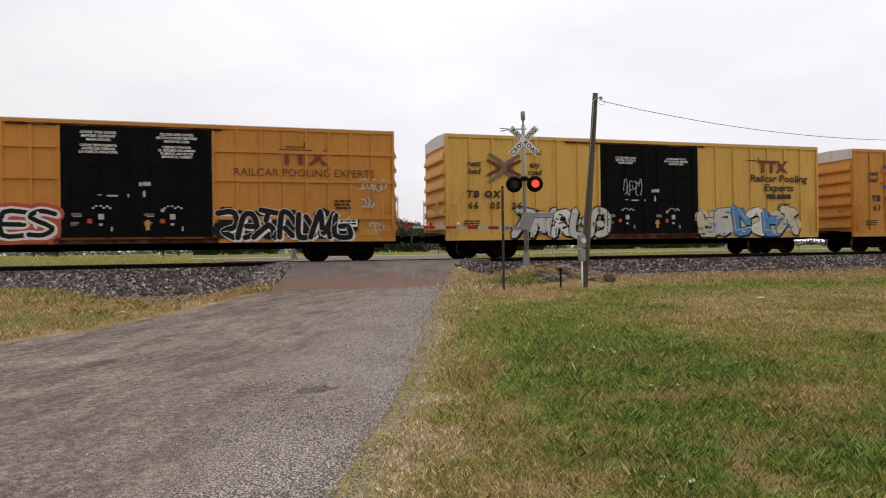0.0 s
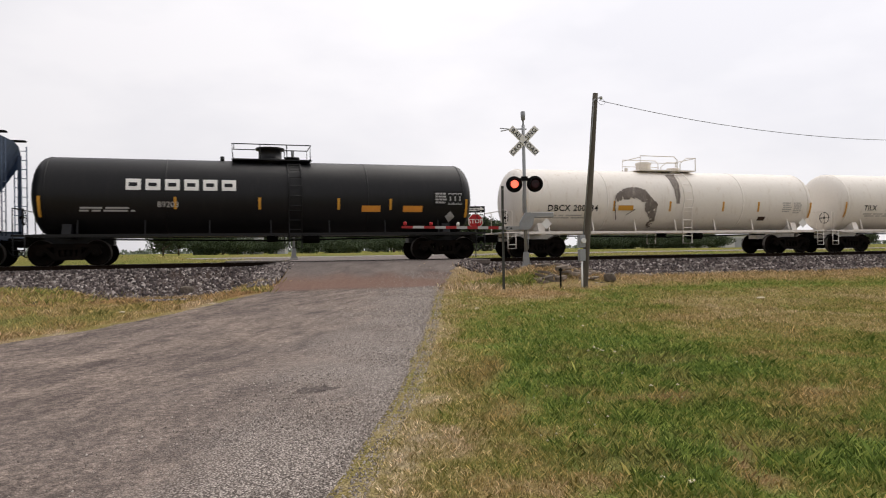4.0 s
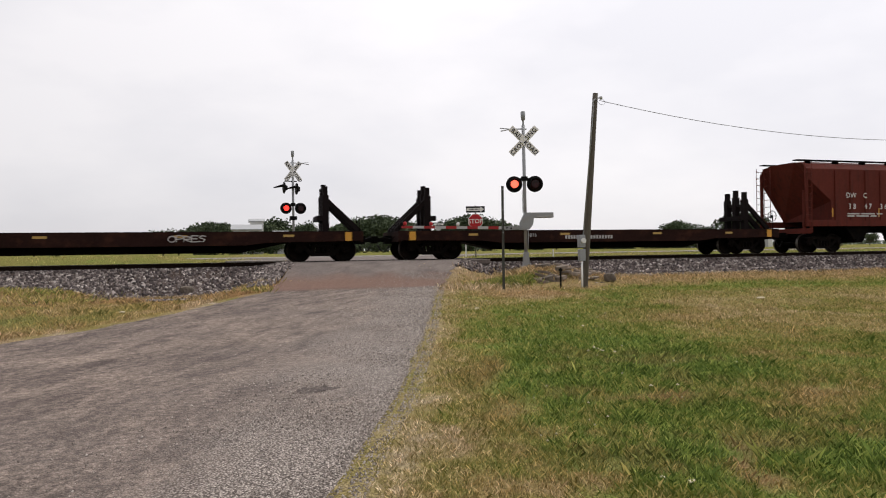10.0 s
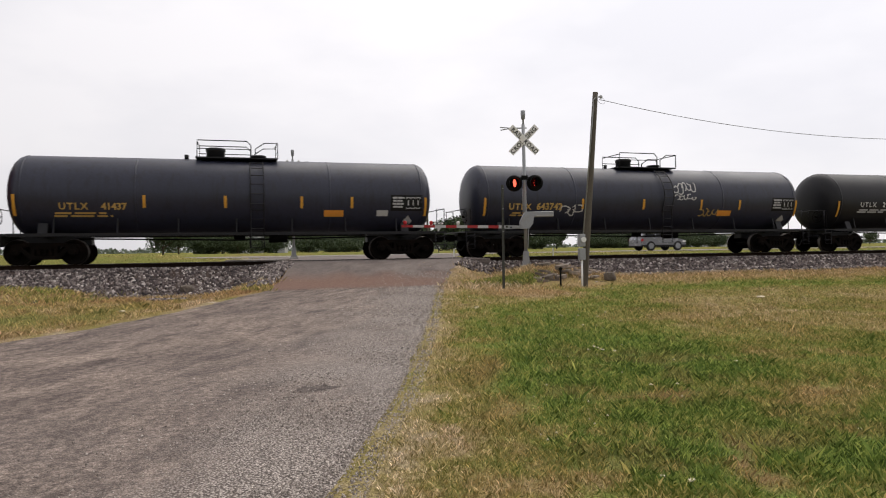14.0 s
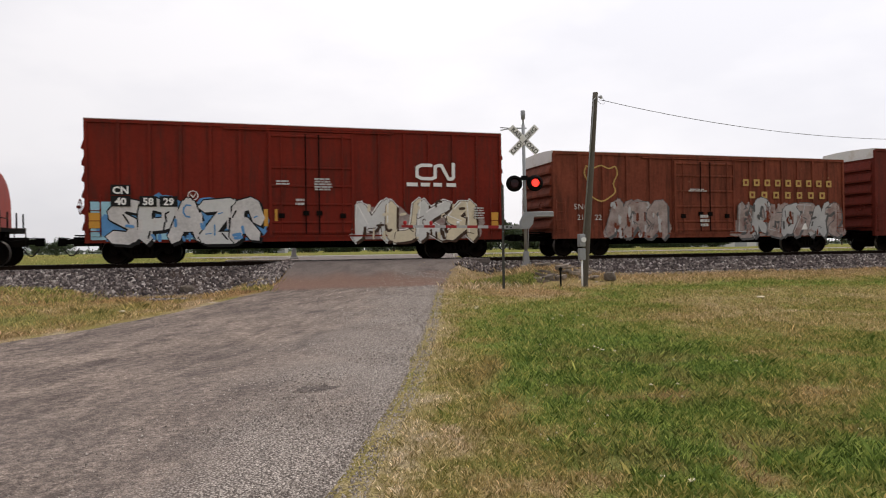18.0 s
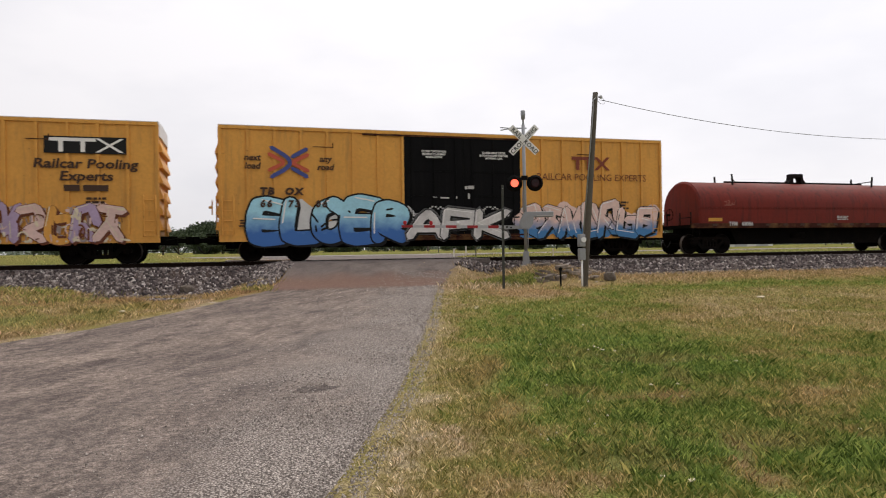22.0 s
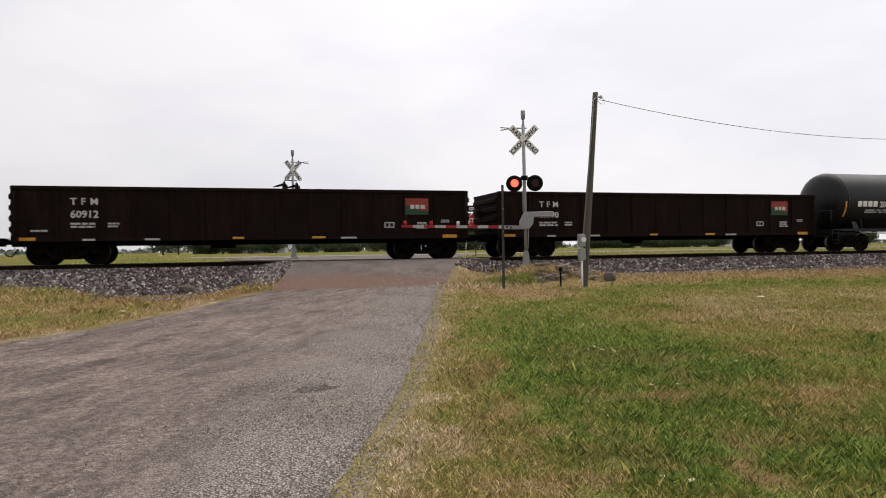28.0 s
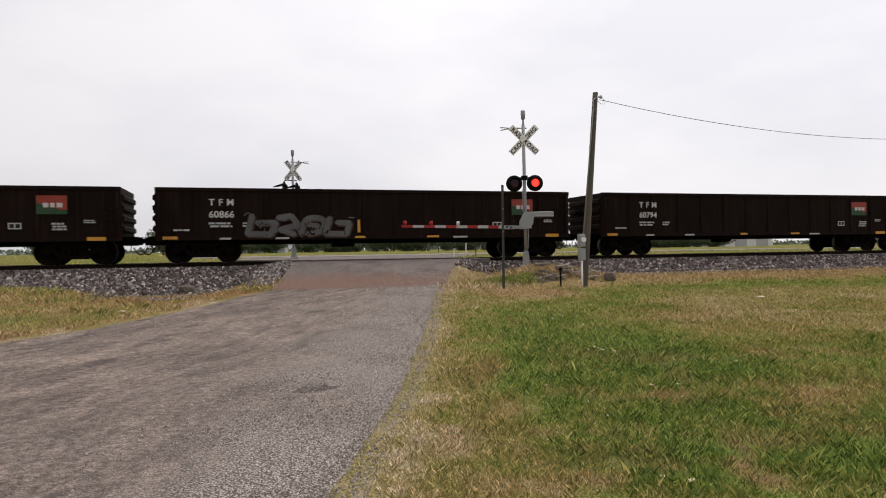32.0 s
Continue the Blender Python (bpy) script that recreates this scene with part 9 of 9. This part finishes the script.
rnd = random.Random(21)
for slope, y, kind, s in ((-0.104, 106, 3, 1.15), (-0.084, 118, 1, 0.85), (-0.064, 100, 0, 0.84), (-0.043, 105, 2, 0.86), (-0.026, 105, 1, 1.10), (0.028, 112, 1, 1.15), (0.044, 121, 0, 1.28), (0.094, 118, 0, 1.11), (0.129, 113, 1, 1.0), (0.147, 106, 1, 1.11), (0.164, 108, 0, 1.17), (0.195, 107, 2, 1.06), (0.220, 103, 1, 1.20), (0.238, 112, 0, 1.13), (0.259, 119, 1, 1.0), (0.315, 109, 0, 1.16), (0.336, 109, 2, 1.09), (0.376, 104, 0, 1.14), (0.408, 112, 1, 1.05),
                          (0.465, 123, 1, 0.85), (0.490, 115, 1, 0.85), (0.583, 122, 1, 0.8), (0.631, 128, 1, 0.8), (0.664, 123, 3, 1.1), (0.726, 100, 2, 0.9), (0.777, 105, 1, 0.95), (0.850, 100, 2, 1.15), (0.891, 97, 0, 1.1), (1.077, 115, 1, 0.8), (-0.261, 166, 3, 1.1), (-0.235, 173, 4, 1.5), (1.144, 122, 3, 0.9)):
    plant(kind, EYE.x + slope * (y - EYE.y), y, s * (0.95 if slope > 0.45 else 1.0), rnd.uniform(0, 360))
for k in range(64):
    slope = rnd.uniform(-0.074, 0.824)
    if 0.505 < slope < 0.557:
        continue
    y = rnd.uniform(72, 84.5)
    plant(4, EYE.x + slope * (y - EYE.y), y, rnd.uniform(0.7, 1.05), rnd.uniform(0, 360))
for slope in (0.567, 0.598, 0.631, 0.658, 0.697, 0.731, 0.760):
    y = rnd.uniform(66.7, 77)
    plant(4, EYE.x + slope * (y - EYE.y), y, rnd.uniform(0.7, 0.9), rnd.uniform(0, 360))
# far woods on the horizon
gen = np.random.default_rng(8)
vs, fs = [], []
for k in range(9000):
    x = gen.uniform(-900, 1300)
    y = gen.uniform(530, 650)
    top = 3.5 + 3.0 * noise.noise((x * 0.012, 0, 4)) + 2.0 * noise.noise((x * 0.05, 1, 4))
    p = np.array((x, y, gen.uniform(0, max(1.0, top))))
    a, b = gen.normal(size=3), gen.normal(size=3)
    a, b = a / np.linalg.norm(a) * 1.8, b / np.linalg.norm(b) * 1.5
    o = len(vs)
    vs += [p - a, p - b, p + a, p + b]
    fs.append((o, o + 1, o + 2, o + 3))
me = bpy.data.meshes.new("far_woods")
me.from_pydata([tuple(v) for v in vs], [], fs)
me.materials.append(leaf_material("hazy_far_leaves", (0.09, 0.11, 0.09), (0.16, 0.19, 0.14)))
tagged(new("far_woods", me), "hazy line of far woods on the horizon", "woods", kind="stuff")


# ---------------------------------------------------------------- grass
def grass_material(name, stops):
    m = bpy.data.materials.new(name)
    m.use_nodes = True
    n, l = m.node_tree.nodes, m.node_tree.links
    b, g, r = n["Principled BSDF"], n.new("ShaderNodeNewGeometry"), n.new("ShaderNodeValToRGB")
    e = r.color_ramp.elements
    e[0].position, e[0].color = 0.0, (*stops[0], 1)
    e[1].position, e[1].color = 1.0, (*stops[-1], 1)
    for k, c in enumerate(stops[1:-1]):
        e.new((k + 1) / (len(stops) - 1)).color = (*c, 1)
    l.new(g.outputs["Random Per Island"], r.inputs["Fac"])
    l.new(r.outputs["Color"], b.inputs["Base Color"])
    b.inputs["Roughness"].default_value = 0.75
    b.inputs["Specular IOR Level"].default_value = 0.15
    return m


def blade_material():
    m = bpy.data.materials.new("grass_blades")
    m.use_nodes = True
    n, l = m.node_tree.nodes, m.node_tree.links
    b, g = n["Principled BSDF"], n.new("ShaderNodeNewGeometry")
    jitter, add = n.new("ShaderNodeMapRange"), n.new("ShaderNodeMath")
    jitter.inputs["To Min"].default_value, jitter.inputs["To Max"].default_value = 0.28, -0.16
    l.new(g.outputs["Random Per Island"], jitter.inputs["Value"])
    l.new(jitter.outputs["Result"], add.inputs[0])
    l.new(attribute(n, "dry"), add.inputs[1])
    col = turf_colour(n, l, add.outputs[0], attribute(n, "rust"))
    mul, tone = n.new("ShaderNodeMixRGB"), n.new("ShaderNodeValToRGB")
    tone.color_ramp.elements.new(0.28).color = (1.45, 1.45, 1.4, 1)
    tone.color_ramp.elements[0].color, tone.color_ramp.elements[-1].color = (2.3, 2.25, 2.05, 1), (0.52, 0.52, 0.52, 1)
    mul.blend_type = "MULTIPLY"
    mul.inputs["Fac"].default_value = 1.0
    l.new(g.outputs["Random Per Island"], tone.inputs["Fac"])
    l.new(col, mul.inputs["Color1"])
    l.new(tone.outputs["Color"], mul.inputs["Color2"])
    l.new(mul.outputs["Color"], b.inputs["Base Color"])
    b.inputs["Roughness"].default_value = 0.9
    b.inputs["Specular IOR Level"].default_value = 0.03
    return m


M["blades"] = blade_material()


def blades(name, x, y, tall, w, label, seed, dry=None, rusty=None):
    """Bent blades of grass at the places given."""
    gen = np.random.default_rng(seed)
    n = len(x)
    d, rust = turf(x, y)
    if dry is not None:
        d, rust = np.clip(dry + gen.normal(0, 0.1, n), 0, 1), np.clip(rusty + gen.normal(0, 0.15, n), 0, 1)
    z = np.array([ground_z(float(p), float(q)) for p, q in zip(x, y)]) - 0.004
    a, la = gen.uniform(0, 6.283, n), gen.uniform(0, 6.283, n)
    tall = tall * gen.uniform(0.5, 1.45, n) * (1.1 - 0.3 * d)
    lean = gen.uniform(0.15, 1.1, n) * tall
    base = np.stack([x, y, z], 1)
    side = np.stack([np.cos(a) * w / 2, np.sin(a) * w / 2, 0 * a], 1)
    v = np.empty((n, 4, 3))
    v[:, 0], v[:, 1] = base + side, base - side
    v[:, 2] = base + np.stack([np.cos(la) * lean * 0.35, np.sin(la) * lean * 0.35, tall * 0.6], 1) - side * 0.7
    v[:, 3] = base + np.stack([np.cos(la) * lean, np.sin(la) * lean, tall], 1)
    i = np.arange(n)[:, None] * 4
    f = np.concatenate([i + np.array([[0, 1, 2]]), i + np.array([[0, 2, 3]])])
    me = bpy.data.meshes.new(name)
    me.vertices.add(n * 4)
    me.vertices.foreach_set("co", v.reshape(-1))
    me.loops.add(f.size)
    me.loops.foreach_set("vertex_index", f.reshape(-1))
    me.polygons.add(len(f))
    me.polygons.foreach_set("loop_start", np.arange(0, f.size, 3))
    me.update(calc_edges=True)
    for key, values in (("dry", d), ("rust", rust)):
        me.attributes.new(key, "FLOAT", "POINT").data.foreach_set("value", np.repeat(values, 4))
    me.materials.append(M["blades"])
    tagged(new(name, me), label, "grass", kind="stuff")


def sow():
    gen = np.random.default_rng(5)
    xs, ys, ts, ws = [], [], [], []
    # the verge: thickest close by
    for y0, y1, x1, per, tall in ((-34.0, -28.0, 6, 300, 0.04), (-28.0, -25.2, 5, 1400, 0.03), (-25.2, -22.5, 3.2, 4600, 0.028), (-22.5, -19.5, 6.0, 3200, 0.029), (-19.5, -15.0, 12, 1500, 0.031), (-15.0, -10.5, 20, 800, 0.032), (-10.5, -4.2, 30, 260, 0.05)):
        x0 = -4.4 if y0 < -19 else -1.5
        k = int((y1 - y0) * (x1 - x0) * per)
        y, x = gen.uniform(y0, y1, k), gen.uniform(x0, x1, k)
        e = x - edge_of(RIGHT_EDGE, y) + 0.18 * value_noise(y * 2.5, y * 0, 61) + 0.1 * value_noise(y * 9, y * 0, 62)
        d, rust = turf(x, y)
        bare = value_noise(x * 2.3, y * 2.3, 63) + 0.5 * value_noise(x * 7, y * 7, 64)
        keep = (gen.random(k) < ramp_up(-0.02, 0.26, e)) & ((x < EYE.x + (y - EYE.y) * 1.3 + 0.6) | (y < -25)) & ((bare < 0.5) | (gen.random(k) < 0.35)) & ((y < -5.5) | (gen.random(k) < 0.4)) & (gen.random(k) > 0.85 * patch(EARTH, x, y)) & ~((np.abs(x - 6.4) < 1.35) & (np.abs(y + 8.8) < 0.6))
        x, y, d = x[keep], y[keep], d[keep]
        tuft = 1 + 0.9 * np.clip(value_noise(x * 3.1, y * 3.1, 65), 0, 1) + 0.5 * np.clip(value_noise(x * 9, y * 9, 67), 0, 1)
        tuft = tuft * (1 + 0.25 * ramp_up(0.35, 0.1, d))
        tuft = np.where(gen.random(len(x)) < 0.03, tuft * 1.6, tuft)
        xs.append(x), ys.append(y), ts.append(tall * tuft), ws.append(0.0040 + 0.0005 * np.abs(y + 27.5))
    blades("verge_grass", np.concatenate(xs), np.concatenate(ys), np.concatenate(ts), np.concatenate(ws), "short mown grass, lush green to straw-coloured and rusty", 71)
    # the bank on the other side of the road
    y = gen.uniform(-17.0, -4.2, 64000)
    x = edge_of(LEFT_EDGE, y) - gen.uniform(0, 1, 64000) ** 1.3 * 13
    toe = 4.1 + 4.4 * np.exp(-((x + 5.7) / 1.4) ** 2)
    keep = (x < -1.8) & (x > EYE.x - (y - EYE.y) * 0.42 - 1) & ((y < -toe - 0.1) | (gen.random(64000) < 0.04))
    x, y = x[keep], y[keep]
    blades("bank_grass", x, y, 0.045 + 0.1 * np.clip(value_noise(x * 1.7, y * 1.5, 66), 0, 1), 0.008 + 0 * x, "yellowing rough grass on the bank beside the road", 72)
    # beyond the track
    y, x = gen.uniform(4, 16, 12000), gen.uniform(-26, 45, 12000)
    keep = (x < edge_of(LEFT_EDGE, y) - 0.3) | (x > edge_of(RIGHT_EDGE, y) + 0.3)
    blades("far_grass", x[keep], y[keep], 0.07 + 0 * x[keep], 0.03 + 0 * x[keep], "yellow-green grass between the track and the highway", 73)
    # tufts by the signal, brown weeds at the toe of the ballast
    xs, ys, ds, rs = [], [], [], []
    for cx, cy, rx, ry, cnt, dry in ((-5.2, -6.25, 1.5, 0.2, 1300, 0.61), (-9.2, -4.7, 1.2, 0.3, 900, 0.5), (-8.6, -6.1, 0.5, 0.5, 400, 0.2), (-10.4, -5.6, 0.8, 0.5, 500, 0.32), (8.0, -4.2, 1.6, 0.3, 700, 0.63), (12.1, -4.7, 3.5, 0.25, 900, 0.8), (4.6, -8.0, 0.5, 0.35, 800, 0.25), (4.9, -7.9, 0.5, 0.3, 1300, 0.04), (7.0, -5.9, 0.8, 0.4, 500, 0.63), (-3.1, -5.95, 0.4, 0.3, 350, 0.55), (-7.6, -7.6, 0.5, 0.5, 500, 0.3),
                                     (-10.2, -7.2, 1.6, 0.6, 900, 0.45), (-2.85, -7.6, 0.35, 0.35, 250, 0.4), (8.7, -5.2, 1.2, 0.35, 400, 0.85), (6.2, -6.6, 0.5, 0.5, 500, 0.63), (8.7, -6.6, 1.3, 0.4, 600, 0.62), (16.5, -5.6, 5.0, 0.3, 1500, 0.62), (3.9, -8.6, 0.7, 0.5, 600, 0.7), (6.9, -7.6, 0.8, 0.4, 700, 0.63), (7.3, -8.1, 0.7, 0.15, 260, 0.62), (4.9, -8.5, 0.3, 0.2, 500, 0.06)):
        xs.append(cx + gen.normal(0, rx, cnt)), ys.append(cy + gen.normal(0, ry, cnt)), ds.append(np.full(cnt, dry)), rs.append(np.full(cnt, 0.5 if 0.6 < dry < 0.65 else 0.1))
    x, y, d = np.concatenate(xs), np.concatenate(ys), np.concatenate(ds)
    blades("weeds", x, y, 0.14 + 0 * x, 0.009 + 0 * x, "tall weeds at the ballast and round the signal", 74, d, np.concatenate(rs))
    # small white and yellow flowers
    vs, fs = [], []
    clumps = ((2.14, -12.3, 2), (2.31, -12.84, 1), (1.55, -14.3, 2), (2.93, -13.06, 1), (2.49, -13.9, 1), (2.18, -16.6, 1), (2.57, -16.4, 2), (2.67, -16.55, 1), (2.25, -17.15, 1), (3.45, -16.0, 1), (3.2, -16.5, 1), (2.38, -17.9, 1), (1.2, -19.9, 7), (6.3, -11.4, 3), (0.6, -22.1, 2))
    spots = [(cx + gen.normal(0, 0.09), cy + gen.normal(0, 0.16)) for cx, cy, cnt in clumps for _ in range(cnt)]
    for k in range(100):
        if k < len(spots):
            x, y = spots[k]
        else:
            y = gen.uniform(-23.5, -9.6)
            x = along(RIGHT_EDGE, y) + 1.2 + abs(gen.normal()) * 0.28 * (y + 31)
        z = ground_z(x, y) + 0.075
        r = (gen.uniform(0.014, 0.022) if k < len(spots) else gen.uniform(0.006, 0.012)) * (y + 34) / 12
        o = len(vs)
        vs += [(x + r * math.cos(q * 1.047), y + r * math.sin(q * 1.047), z + 0.008 * math.sin(q * 2.0)) for q in range(6)]
        fs.append(tuple(range(o, o + 6)))
    me = bpy.data.meshes.new("flowers")
    me.from_pydata(vs, [], fs)
    me.materials.append(M["cream"])
    tagged(new("flowers", me), "tiny pale flowers in the grass", "flowers", kind="stuff")


sow()


# ---------------------------------------------------------------- loose gravel along the road edge
def gravel():
    gen = np.random.default_rng(6)
    vs, fs = [], []
    for _ in range(26000):
        y = -25.2 + 20 * gen.random() ** 1.7
        e = along(RIGHT_EDGE, y)
        x = e + 0.1 - abs(gen.normal()) * (0.85 + 0.02 * (y + 25))
        if x < along(LEFT_EDGE, y) or x > e + 0.1:
            continue
        z = (road_z(y) if x < e - 0.05 else ground_z(x, y)) + 0.002
        s = gen.uniform(0.004, 0.010) * (1 + 0.05 * (y + 25))
        o = len(vs)
        t = gen.uniform(0, 6.28)
        for k in range(4):
            q = s * gen.uniform(0.7, 1.3)
            vs.append((x + q * math.cos(t + k * 1.571), y + q * math.sin(t + k * 1.571), z - 0.003))
        vs.append((x + gen.normal() * s * 0.2, y + gen.normal() * s * 0.2, z + s * gen.uniform(0.6, 1.0)))
        fs += [(o, o + 1, o + 4), (o + 1, o + 2, o + 4), (o + 2, o + 3, o + 4), (o + 3, o, o + 4)]
    me = bpy.data.meshes.new("gravel")
    me.from_pydata(vs, [], fs)
    me.materials.append(grass_material("grey_road_chippings", [(0.10, 0.085, 0.075), (0.28, 0.24, 0.21), (0.52, 0.465, 0.415)]))
    tagged(new("gravel", me), "loose grey chippings along the road edge", "gravel", kind="stuff")


gravel()


# ---------------------------------------------------------------- motion
def motions():
    times = [0, 3, 6, 9, 12, 15, 18, 21, 24, 28, 32]
    for car, x in TRAIN:
        walk(car, [(t, pose(x + run(t), 0, 0)) for t in times])
    first = WHEELS[0]
    walk(first, [(k / FPS, pose(0, 0, 0, 0, math.degrees(run(k / FPS) / WHEEL_R), 0)) for k in range(0, 32 * FPS + 1)])
    for w in WHEELS[1:]:
        w.rotation_mode = "QUATERNION"
        keys = w.animation_data_create()
        keys.action = first.animation_data.action
        keys.action_slot = first.animation_data.action_slot
    # flashing lamps: the lenses turn over every 0.596 s, left and right in turn
    for lens, side in LENSES:
        angle = 0.0 if side > 0 else 180.0
        rows = [(0, pose(0, 0, 0, 0, 0, angle))]
        t = 0.29
        while t < 31.9:
            k = round(t * FPS)
            for j in range(4):
                rows.append(((k - 1 + j) / FPS, pose(0, 0, 0, 0, 0, angle + 60 * j)))
            angle += 180
            t += 0.596
        rows.append((32, pose(0, 0, 0, 0, 0, angle)))
        walk(lens, rows)
    for car, y, t0, x0, v in VEHICLES:
        walk(car, [(t, pose(x0 + v * (t - t0), y, 0.012)) for t in (0, 8, 16, 24, 32)])


motions()
